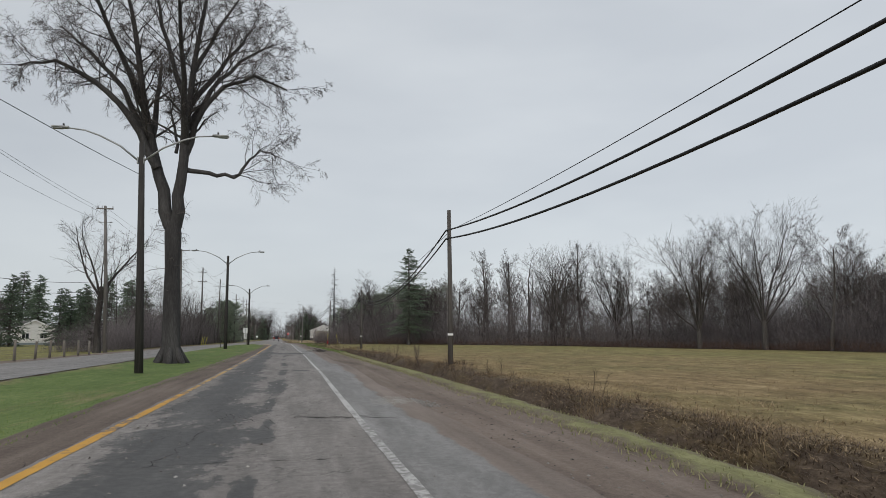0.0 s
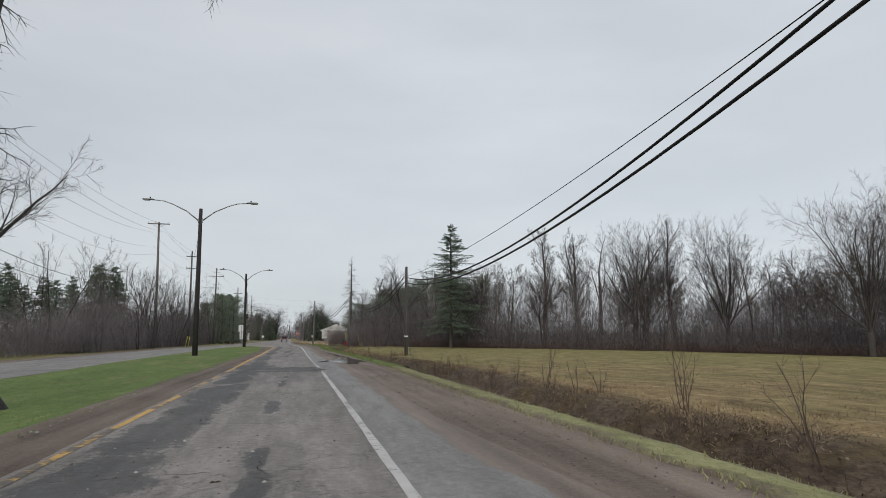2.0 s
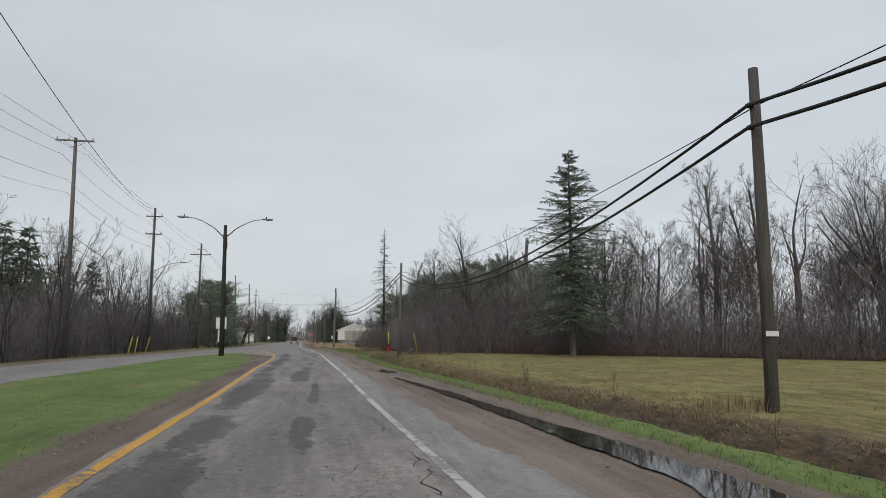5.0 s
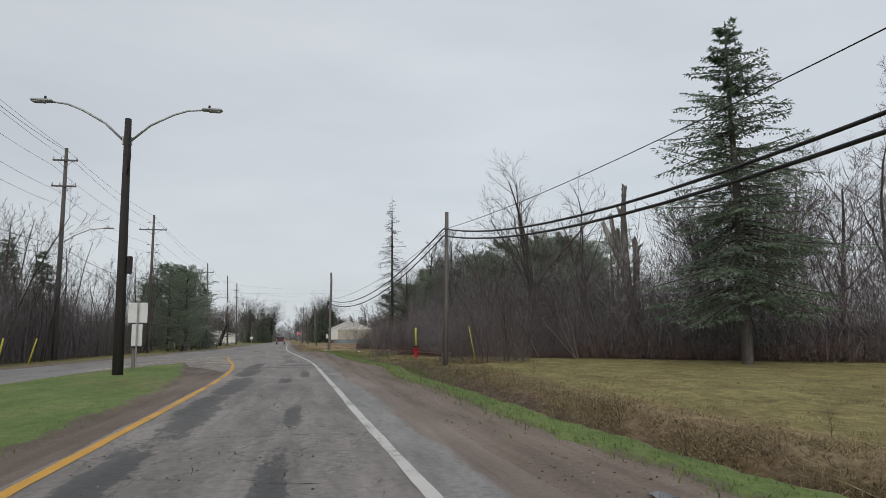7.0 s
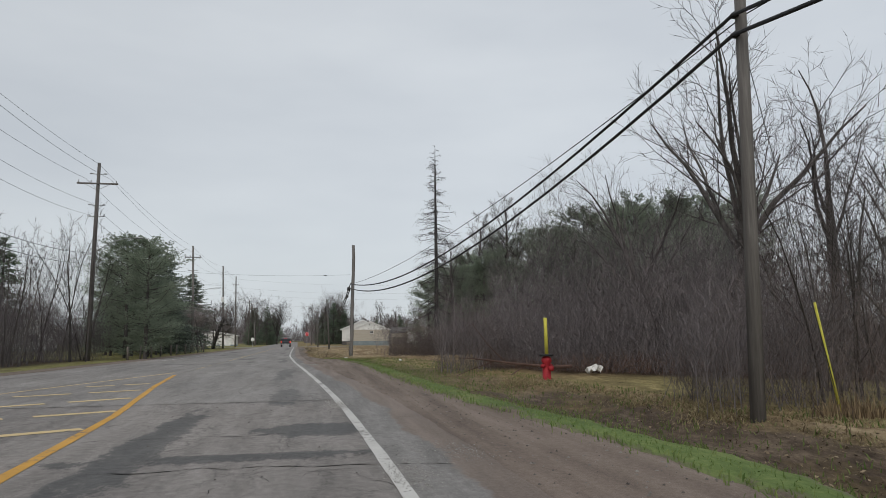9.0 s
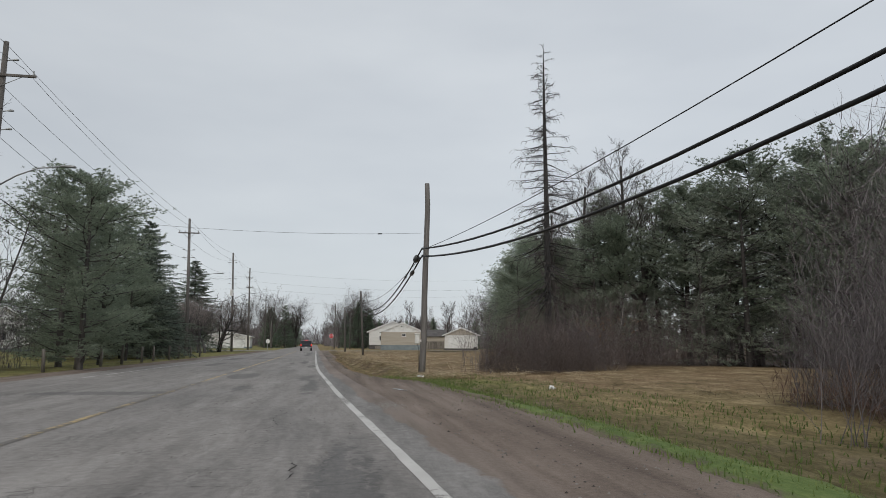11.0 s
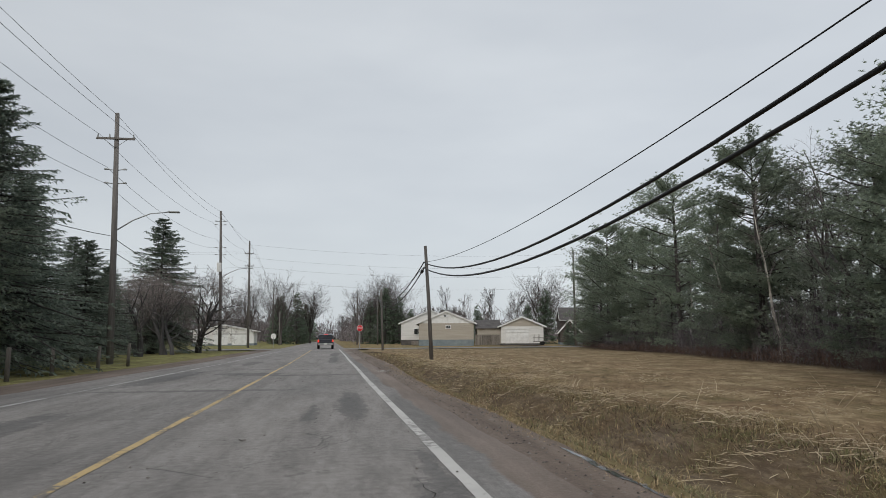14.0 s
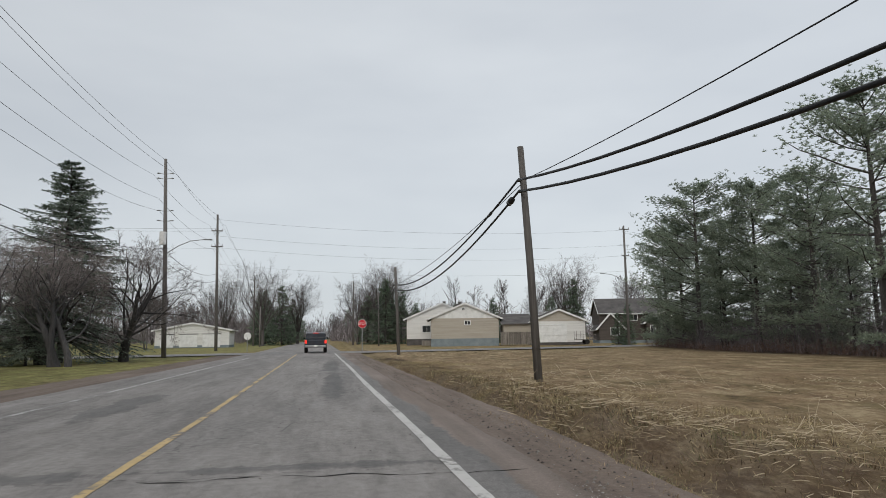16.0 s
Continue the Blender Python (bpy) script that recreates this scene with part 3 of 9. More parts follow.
# ---- the large structure ----
def wobble(y, seed, amp, scale=1.0):
    y = np.asarray(y, float) * scale
    return amp * (0.5 * np.sin(1.7 * y + seed) + 0.35 * np.sin(4.1 * y + 2.3 * seed) + 0.3 * np.sin(9.7 * y + 5.1 * seed) + 0.2 * np.sin(0.43 * y + seed * 3))


def grid_mesh(name, xs, ys, zs, mat, smooth=True):
    """A sheet from arrays of rows by columns."""
    r, c = xs.shape
    verts = np.stack([xs, ys, zs], -1).reshape(-1, 3)
    i = np.arange(r * c).reshape(r, c)
    faces = np.stack([i[:-1, :-1], i[:-1, 1:], i[1:, 1:], i[1:, :-1]], -1).reshape(-1, 4)
    me = bpy.data.meshes.new(name)
    me.vertices.add(len(verts))
    me.vertices.foreach_set("co", verts.ravel())
    me.loops.add(faces.size)
    me.loops.foreach_set("vertex_index", faces.ravel())
    me.polygons.add(len(faces))
    me.polygons.foreach_set("loop_start", np.arange(0, faces.size, 4))
    me.update(calc_edges=True)
    me.materials.append(mat)
    if smooth:
        me.shade_smooth()
    return me


def strip(name, xl, xr, y0, y1, mat, z=0.0, dy=0.5, nx=6, edge=0.0, seed=1.0, crown=0.0, skirt=0.0):
    """A band along the road between two lines, with uneven edges; crown: how far its middle stands up."""
    y = np.arange(y0, y1 + dy / 2, dy)
    l, r = xl(y) + wobble(y, seed, edge), xr(y) + wobble(y, seed + 2.6, edge)
    t = np.linspace(0, 1, nx)[None, :]
    xs = l[:, None] * (1 - t) + r[:, None] * t
    ys = np.repeat(y[:, None], nx, 1)
    zs = z + crown * np.sin(np.pi * t) + 0 * xs
    if skirt:
        zs[:, 0] -= skirt
        zs[:, -1] -= skirt
    ob = new(name, grid_mesh(name, xs, ys, zs, mat))
    if skirt:
        # How far a place lies from the strip's edges.
        a = ob.data.attributes.new("fringe", "FLOAT", "POINT")
        a.data.foreach_set("value", (np.minimum(t, 1 - t) * (r - l)[:, None]).ravel().astype(np.float32))
    return ob


# One sheet of ground that reaches the horizon.
gx = np.concatenate([[-2500, -1200, -600, -320, -180, -120], np.arange(-90, -20, 5.0), np.arange(-20, -14, 1.0), np.arange(-14, -4, 2.0), np.arange(-4, 9, 0.28), np.arange(9, 40, 1.1), np.arange(40, 92, 3.0), [110, 150, 220, 380, 700, 1300, 2500]])
gy = np.concatenate([[-2500, -900, -400, -200, -120], np.arange(-90, -6, 4.0), np.arange(-6, 250, 0.62), np.arange(250, 420, 5.0), [450, 520, 650, 900, 1400, 2600, 4000]])
GXm, GYm = np.meshgrid(gx, gy)
GZm = ground_z(GXm, GYm)
near = (np.abs(GXm) < 60) & (GYm > -10) & (GYm < 260)
_lr = np.random.RandomState(6)
lump = _lr.normal(0, 0.028, GXm.shape)
lump = lump + 0.5 * (np.roll(lump, 1, 0) + np.roll(lump, 1, 1)) + 0.05 * np.sin(GXm * 0.83 + 2 * np.sin(GYm * 0.31)) * np.sin(GYm * 0.57 + np.sin(GXm * 0.4))
GZm = GZm + np.where(near & (GXm > shoulder_x(GYm) + 0.9), np.where(GXm > 9.5, 0.16, 0.8) * lump, 0)
inroad = (GXm > far_l(GYm) - 2.0) & (GXm < shoulder_x(GYm) + 0.2)
GZm = np.where(inroad, np.where((GXm < -3.9) & (GXm > -13), -0.45, -0.09), GZm)
ground = tagged(new("ground", grid_mesh("ground", GXm, GYm, GZm, GROUND)), "brown spring pasture, straw banks and leaf litter", "ground", kind="structure")
sx, bx = shoulder_x(GYm), bank_x(GYm)
cov_bank = np.clip((GXm - sx - 0.5) / 0.5, 0, 1) * np.clip((bx + 1.0 - GXm) / 1.4, 0, 1)
cov_bank = np.where((GYm > 128) & (GYm < 158), cov_bank * 0.55, np.where(GYm >= 158, cov_bank * 0.6, cov_bank))
# From the puddle on, straw hangs over the upper half of the bank.
hung = np.clip((GYm - 76) / 12, 0, 1) * np.clip((136 - GYm) / 6, 0, 1)
cov_bank = cov_bank * (1 - 0.85 * hung * np.clip((GXm - bx + 0.75) / 0.5, 0, 1))
# Last year's rough grass beyond the wood.
straw_field = np.clip((GYm - 146) / 10, 0, 1) * np.clip((252 - GYm) / 10, 0, 1) * np.clip((GXm - sx - np.where(GYm < 160, 2.2, 0.3)) / 1.5, 0, 1)
straw_field = np.maximum(straw_field, 1.0 * hung * np.clip((GXm - bx + 0.85) / 0.5, 0, 1) * np.clip((bx + 1.1 - GXm) / 1.2, 0, 1))
cov_green = np.clip((GYm - 44) / 30, 0, 1) * np.clip((133 - GYm) / 12, 0, 1) * np.clip((GXm - bx) / 1.5, 0, 1) * 0.5
cov_green = np.maximum(cov_green, 0.42 * np.clip((GXm - 18) / 14, 0, 1) * (GYm < 128))
cov_green = np.maximum(cov_green, np.clip((GYm - 122) / 8, 0, 1) * np.clip((162 - GYm) / 8, 0, 1) * np.clip((GXm - sx) / 0.5, 0, 1) * 0.7 * np.clip((sx + 3.2 - GXm) / 2, 0, 1))
cov_green = np.maximum(cov_green, np.clip((-15.5 - GXm) / 3 + 1, 0, 1) * 0.75 * (GXm < -10))
cov_green = np.maximum(cov_green, np.clip((GYm - 150) / 6, 0, 1) * np.clip((171 - GYm) / 7, 0, 1) * np.clip((GXm - sx) / 0.5, 0, 1) * 0.75 * np.clip((sx + 4.8 - GXm) / 2, 0, 1))
straw_field = straw_field * (1 - 0.8 * np.clip((GYm - 150) / 6, 0, 1) * np.clip((171 - GYm) / 7, 0, 1) * np.clip((sx + 4.8 - GXm) / 2, 0, 1))
edge_y = [-90, 20, 60, 90, 104, 110, 116, 127, 133, 140, 148, 152, 158, 168, 173, 177, 183, 195, 222, 255, 262]
edge_xs = [62, 61, 60, 55, 46, 34, 24, 16, 10, 6.5, 8, 20, 27, 27, 21, 11, 13, 17.5, 22.5, 27.5, 60]


def woods_x(y):
    return lerp(y, edge_y, edge_xs)


cov_wood = np.clip((GXm - woods_x(GYm) + 1.0) / 2.5, 0, 1) * (GYm < 300)
cov_wood = np.maximum(cov_wood, np.clip((-17.5 - GXm) / 2, 0, 1) * np.clip((GXm + 24 + 13 * np.clip((GYm - 100) / 14, 0, 1)) / 5, 0, 1) * np.clip((GYm - 84) / 8, 0, 1) * np.clip((172 - GYm) / 6, 0, 1))
cols = np.stack([cov_bank, cov_green, cov_wood, np.clip(straw_field * 0.95, 0, 1)], -1).reshape(-1, 4)
layer = ground.data.color_attributes.new("cover", "FLOAT_COLOR", "POINT")
layer.data.foreach_set("color", cols.ravel().astype(np.float32))

S = "structure"
dirt = strip("shoulder", lambda y: white_x(y) + 0.4, lambda y: shoulder_x(y) + lerp(y, [150, 158, 185, 200], [0.55, 0.08, 0.08, 0.4]), -80, 246, GRAVEL, -0.018, 0.4, 12, 0.05, 4.0)
tagged(dirt, "damp brown gravel shoulder beside the lane", "shoulder", kind=S)
median_dirt = strip("shoulder", lambda y: median_r(y) - 0.35, lambda y: yellow_x(y) + 0.2, -80, 130, DIRT, -0.012, 0.5, 5, 0.05, 7.0)
tagged(median_dirt, "strip of bare dirt along the median", "shoulder", kind=S)
left_dirt = strip("shoulder", lambda y: far_l(y) - 1.9, lambda y: far_l(y) + 0.4, -80, 246, GRAVEL, -0.03, 0.8, 5, 0.12, 9.0)
tagged(left_dirt, "gravel shoulder along the far lane", "shoulder", kind=S)


# Sealed places: middle and half sizes.
rng = random.Random(11)
SEALS = [(0.5, 24.9, 0.3, 0.5), (-0.2, 16.5, 0.25, 2.6), (-0.7, 54.4, 2.3, 1.3), (0.8, 52.8, 1.5, 1.4), (-1.6, 51.8, 1.4, 0.7), (-2.2, 56.5, 0.9, 1.6), (-1.5, 88.0, 0.3, 3.6), (-1.2, 121.2, 0.9, 0.7), (-3.25, 114.4, 0.4, 3.0), (-3.45, 120.5, 0.3, 3.6), (-2.4, 119.0, 1.9, 0.22), (-1.1, 112.4, 0.16, 2.2),
         (-2.05, 127.5, 0.3, 2.4), (-2.45, 138.0, 0.3, 4.2), (-6.1, 161.2, 0.55, 2.2), (-5.2, 153.7, 0.24, 1.1), (-3.25, 154.6, 0.2, 3.6), (-3.55, 159.4, 0.16, 1.6), (-3.74, 172.2, 0.16, 2.2), (-6.6, 167, 2.6, 0.3), (-4.5, 180.2, 0.24, 2.6), (-5.2, 178.6, 0.12, 1.2), (-6.4, 190.9, 2.4, 0.36), (-8.0, 192.0, 1.2, 0.8), (-5.6, 195.6, 1.6, 0.2), (-5.35, 208.0, 0.28, 5.0), (-5.5, 221, 0.35, 6.0), (-8.6, 195.5, 1.0, 0.2), (-9.6, 176, 0.4, 3.0), (-10.5, 190, 0.5, 4.0), (-9.5, 203, 0.4, 2.5), (-8.5, 152, 1.6, 0.6), (-8.4, 184, 2.8, 0.25)]
for y in np.arange(2, 62, 1.9):  # the sealed left wheel track, nearly unbroken
    yy = y + rng.uniform(-0.6, 0.6)
    wide = float(lerp(yy, [3, 9, 18, 40, 62], [0.85, 0.8, 0.6, 0.5, 0.45]))
    SEALS.append((float(yellow_x(yy)) + 0.25 + wide + rng.uniform(-0.15, 0.15), yy, wide * rng.uniform(0.75, 1.1), rng.uniform(1.2, 2.1)))
for y in np.arange(4, 50, 2.6):  # the joint in the middle of the lane
    yy = y + rng.uniform(-0.8, 0.8)
    if rng.random() < 0.75:
        SEALS.append((float(white_x(yy)) - 1.4 + rng.uniform(-0.1, 0.1), yy, rng.uniform(0.07, 0.16), rng.uniform(0.6, 1.7)))
for y in np.arange(62, 112, 4.0):
    yy = y + rng.uniform(-1.2, 1.2)
    SEALS.append((float(yellow_x(yy)) + 0.65 + rng.uniform(-0.1, 0.15), yy, rng.uniform(0.25, 0.45), rng.uniform(1.6, 3.2)))
    if rng.random() < 0.5:
        SEALS.append((float(white_x(yy)) - rng.uniform(1.1, 1.5), yy, rng.uniform(0.08, 0.2), rng.uniform(0.6, 2.2)))


def lay_tar(ob):
    me = ob.data
    co = np.empty(len(me.vertices) * 3)
    me.vertices.foreach_get("co", co)
    x, y = co.reshape(-1, 3)[:, 0], co.reshape(-1, 3)[:, 1]
    v = np.zeros(len(x))
    for cx, cy, hx, hy in SEALS:
        near_y = np.abs(y - cy) < hy + 1.5
        d = ((np.abs(x[near_y] - cx) / hx) ** 3 + (np.abs(y[near_y] - cy) / hy) ** 3) ** (1 / 3)
        v[near_y] = np.maximum(v[near_y], np.clip(0.95 - 0.5 * d ** 2, 0, 1) * (d < 1.37))
    a = me.attributes.new("tar", "FLOAT", "POINT")
    a.data.foreach_set("value", v.astype(np.float32))


road = strip("road", lambda y: np.where(y < 125.9, yellow_x(y) - 0.14 + np.clip((y - 115) / 7, 0, 1) * (median_r(np.minimum(y, 125.0)) - 0.1 - yellow_x(y) + 0.14), far_l(y)), lambda y: white_x(y) + 0.75, -80, 126, ASPHALT, 0.0, 0.28, 44, 0.03, 2.0)
lay_tar(road)
tagged(road, "cracked and patched grey asphalt lane", "road", kind=S)
road = strip("road", lambda y: far_l(y), lambda y: white_x(y) + 0.75, 126, 262, ASPHALT_LIGHT, 0.0, 0.3, 44, 0.03, 2.0)
lay_tar(road)
tagged(road, "worn grey two-lane asphalt road", "road", kind=S)
road = strip("road", lambda y: far_l(y), lambda y: white_x(y) + 0.75, 262, 620, ASPHALT_LIGHT, 0.0, 1.0, 10, 0.03, 2.0)
tagged(road, "worn grey two-lane asphalt road", "road", kind=S)
def crumbling_edge(ob):
    """The layer that tells how far past the broken edge of the asphalt a place lies."""
    co = np.empty(len(ob.data.vertices) * 3)
    ob.data.vertices.foreach_get("co", co)
    x, y = co.reshape(-1, 3)[:, 0], co.reshape(-1, 3)[:, 1]
    a = ob.data.attributes.new("edge", "FLOAT", "POINT")
    a.data.foreach_set("value", (x - white_x(y) - apron_w(y)).astype(np.float32))


for y0, y1, mat in ((-80, 112, ASPHALT_PALE), (112, 246, ASPHALT_EDGE)):
    apron = strip("road", lambda y: white_x(y) + 0.02, lambda y: white_x(y) + apron_w(y) + 0.5, y0, y1, mat, 0.0022, 0.3, 12, 0.03, 11.0)
    crumbling_edge(apron)
    tagged(apron, "paler ragged asphalt edge outside the white line", "road", kind=S)
far_road = strip("road", far_l, lambda y: median_l(np.minimum(y, 125.0)) + np.where(y > 116, 1.5, 0.15), -80, 128, ASPHALT_FAR, -0.006, 0.8, 10, 0.05, 5.0)
tagged(far_road, "pale worn asphalt of the oncoming carriageway", "road", kind=S)
median = strip("median", lambda y: median_l(y), lambda y: median_r(y), -80, 125, GRASS, 0.03, 0.4, 26, 0.09, 3.0, 0.0, 0.06)


def median_z(x, y):
    """A shallow swale that flattens out towards the nose of the median."""
    u = np.clip((np.asarray(x) - median_l(y)) / np.maximum(median_r(y) - median_l(y), 0.3), 0, 1)
    return 0.03 + lerp(y, [-80, 46, 62], [-0.25, -0.25, 0.08]) * np.sin(np.pi * u) ** 0.7


co = np.empty(len(median.data.vertices) * 3)
median.data.vertices.foreach_get("co", co)
co = co.reshape(-1, 3)
co[:, 2] += median_z(co[:, 0], co[:, 1]) - 0.03
median.data.vertices.foreach_set("co", co.ravel())
tagged(median, "bright green spring grass median", "grass", kind=S)
verge = strip("verge", lambda y: shoulder_x(y) + 0.02, lambda y: shoulder_x(y) + lerp(y, [140, 152], [0.8, 0.2]), 55, 152, GREEN_VERGE, -0.002, 0.3, 9, 0.12, 6.5, 0.05, 0.05)
tagged(verge, "fresh green grass verge along the shoulder", "grass", kind=S)
verge = strip("verge", lambda y: shoulder_x(y) - 0.02, lambda y: shoulder_x(y) + 0.68, -80, 55, VERGE, -0.002, 0.3, 9, 0.09, 6.0, 0.05, 0.05)
tagged(verge, "yellow-green grass verge along the shoulder", "grass", kind=S)

# The crossing road by the houses.
bm = bmesh.new()
cross = [(-80, 226), (-14, 245), (-2, 246.5), (32, 257.5), (90, 277), (90, 285), (32, 265), (-2, 254), (-14, 253), (-80, 234)]
vs = [bm.verts.new((x, y, 0.006)) for x, y in cross]
for a in range(4):
    bm.faces.new((vs[a], vs[a + 1], vs[8 - a], vs[9 - a]))
me = bpy.data.meshes.new("road")
bm.to_mesh(me), bm.free()
me.materials.append(ASPHALT_FAR)
tagged(new("road", me), "grey asphalt cross street in front of the houses", "road", kind=S)


# ---- paint on the road ----
def paint(name, label, xf, w, y0, y1, mat, z=0.0055, dy=0.25):
    o = strip(name, lambda y: xf(y) - w / 2, lambda y: xf(y) + w / 2, y0, y1, mat, z, dy, 3, 0.008, w + y0)
    return tagged(o, label, "road marking", kind=S)


paint("edge_line", "worn solid white edge line", white_x, 0.115, -20, 51.5, WHITE_THIN)
paint("edge_line", "worn solid white edge line", white_x, 0.115, 54.7, 92, WHITE_THIN)
paint("edge_line", "solid white edge line", white_x, 0.14, 92, 246, WHITE_LINE)
paint("yellow_line", "badly chipped yellow line along the median", yellow_x, 0.15, -20, 15, worn_paint("chipped_yellow_paint", (0.62, 0.33, 0.045), (0.12, 0.105, 0.092), 0.455, 4.0))
paint("yellow_line", "half-buried chipped yellow line along the median", yellow_x, 0.12, 15, 56, worn_paint("buried_yellow_paint", (0.58, 0.36, 0.1), (0.09, 0.08, 0.07), 0.5, 5.0))
paint("yellow_line", "solid yellow line along the median", yellow_x, 0.15, 56, 139, YELLOW_LINE)
paint("centre_line", "faded yellow centre line", centre_x, 0.13, 141, 166, worn_paint("nearly_gone_yellow_paint", (0.5, 0.38, 0.2), (0.13, 0.12, 0.11), 0.53))
paint("centre_line", "faded yellow centre line", centre_x, 0.11, 166, 244, worn_paint("rubbed_yellow_paint", (0.6, 0.44, 0.21), (0.16, 0.145, 0.13), 0.475, 8.0))
paint("edge_line", "worn white edge line of the far lane", lambda y: far_l(y) + 1.45, 0.12, 160, 236, WHITE_THIN)
paint("yellow_line", "yellow line along the far side of the median", lambda y: lerp(y, [119, 130.7, 141.3], [-10.3, -9.3, -7.1]), 0.13, 119, 141, YELLOW_FADED)
for i, (xa, ya, xb, yb) in enumerate(((-7.6, 120.6, -4.75, 122.2), (-7.9, 123.4, -5.0, 124.9), (-8.2, 126.2, -5.5, 128.0), (-8.6, 129.2, -5.95, 130.7), (-8.0, 132.6, -6.4, 133.6))):
    for k in (0.0, 0.56):
        p, q = Vector((xa, ya, 0.0055)).lerp(Vector((xb, yb, 0.0055)), k), Vector((xa, ya, 0.0055)).lerp(Vector((xb, yb, 0.0055)), k + 0.42)
        side = (q - p).cross(Vector((0, 0, 1))).normalized() * 0.14
        me = from_lists("hatch_line", [p - side, q - side, q + side, p + side], [(3, 2, 1, 0)], YELLOW_FADED)
        tagged(new("hatch_line", me), "worn yellow hatching stripe on asphalt", "road marking", "median hatching", S)


# ---- patches, cracks, puddles ----
crack = Buf()
def crack_line(x0, y0, x1, y1, w, seed):
    r = random.Random(seed)
    n = max(6, int(math.hypot(x1 - x0, y1 - y0) / 0.12))
    d = Vector((x1 - x0, y1 - y0, 0)).normalized()
    s, off = Vector((-d.y, d.x, 0)), 0.0
    base = len(crack.v)
    for k in range(n + 1):
        off = off * 0.94 + r.uniform(-0.065, 0.065)
        p = Vector((x0, y0, 0.0042)).lerp(Vector((x1, y1, 0.0042)), k / n) + s * off
        ww = w * r.uniform(0.1, 1.0) ** 1.4 * (0.35 if k in (0, n) else 1)
        crack.v += [tuple(p - s * ww), tuple(p + s * ww)]
        if k:
            o = base + 2 * k
            crack.f.append((o - 2, o - 1, o + 1, o))


k = 0
for y in np.arange(1.5, 236, 3.4):
    k += 1
    yy = y + rng.uniform(-0.9, 0.9)
    l = float(yellow_x(yy)) + 0.2 if yy < 125 else float(centre_x(max(yy, 140.0))) - 2.5
    r = float(white_x(yy))
    a, b = sorted((rng.uniform(l, r), rng.uniform(l, r + 0.6)))
    if rng.random() < 0.45:
        a, b = l, r + rng.uniform(-0.2, 0.5)
    if b - a > 0.5:
        crack_line(a, yy, b, yy + rng.uniform(-0.35, 0.35), rng.uniform(0.005, 0.014), k)
    if rng.random() < 0.4:
        xx = r - rng.choice((0.35, 1.2, 1.35, 2.5))
        crack_line(xx, yy, xx + rng.uniform(-0.2, 0.2), yy + rng.uniform(0.8, 2.8), rng.uniform(0.005, 0.012), k + 500)
# Places where the surface has broken into pieces.
zr = random.Random(23)
for x0, x1, y0, y1, n in ((-3.4, 0.9, 44, 58, 90), (-3.0, -1.6, 2, 44, 90), (-0.7, 0.5, 58, 72, 50), (-1.0, 0.2, 6, 32, 60), (-2.4, -0.4, 72, 104, 60), (-2.6, -0.2, 112, 126, 40), (-5.0, -2.4, 132, 150, 14)):
    for i in range(n):
        cx, cy, a = zr.uniform(x0, x1), zr.uniform(y0, y1), zr.choice((0.0, 1.5, 0.8, 2.2)) + zr.gauss(0, 0.3)
        for leg in range(zr.randrange(1, 4)):
            ln = zr.uniform(0.15, 0.7)
            ex, ey = cx + ln * math.cos(a), cy + 1.6 * ln * math.sin(a)
            k += 1
            crack_line(cx, cy, ex, ey, zr.uniform(0.002, 0.008), k + 2000)
            cx, cy, a = ex, ey, a + zr.gauss(0, 0.7)
for cy in (53.6, 55.3, 64.9, 67.2, 63.6, 118.4, 171.0, 195.2):
    crack_line(float(white_x(cy)) - 3.0, cy, float(white_x(cy)) + 0.7, cy - 0.25, 0.024, int(cy * 3))
for k in range(4):
    crack_line(0.3 + 0.1 * k, 9.3 - 0.12 * k, 1.95 - 0.15 * k, 8.75 + 0.1 * k, 0.022, 700 + k)
tagged(new("pavement_cracks", from_lists("pavement_cracks", crack.v, crack.f, CRACK)), "dark open cracks across worn asphalt", "road cracks", kind="stuff")

# Loose stones and crumbs of asphalt on the lane and the shoulder.
def scatter_stones(name, label, n, xf, y0, y1, smin, smax, mat, z0, seed):
    r = np.random.RandomState(seed)
    y = r.uniform(y0, y1, n)
    x = xf(y, r)
    s = r.uniform(smin, smax, n) ** 1.0
    oct_v = np.array([(1, 0, 0), (0, 1, 0), (-1, 0, 0), (0, -1, 0), (0, 0, 0.8)], float)
    v = np.stack([x, y, np.full(n, z0)], -1)[:, None, :] + oct_v[None] * s[:, None, None] * r.uniform(0.6, 1.4, (n, 5, 1))
    f = np.array([(0, 1, 4), (1, 2, 4), (2, 3, 4), (3, 0, 4)])[None] + 5 * np.arange(n)[:, None, None]
    me = from_lists(name, v.reshape(-1, 3).tolist(), f.reshape(-1, 3).tolist(), mat)
    return tagged(new(name, me), label, "gravel", kind="stuff")


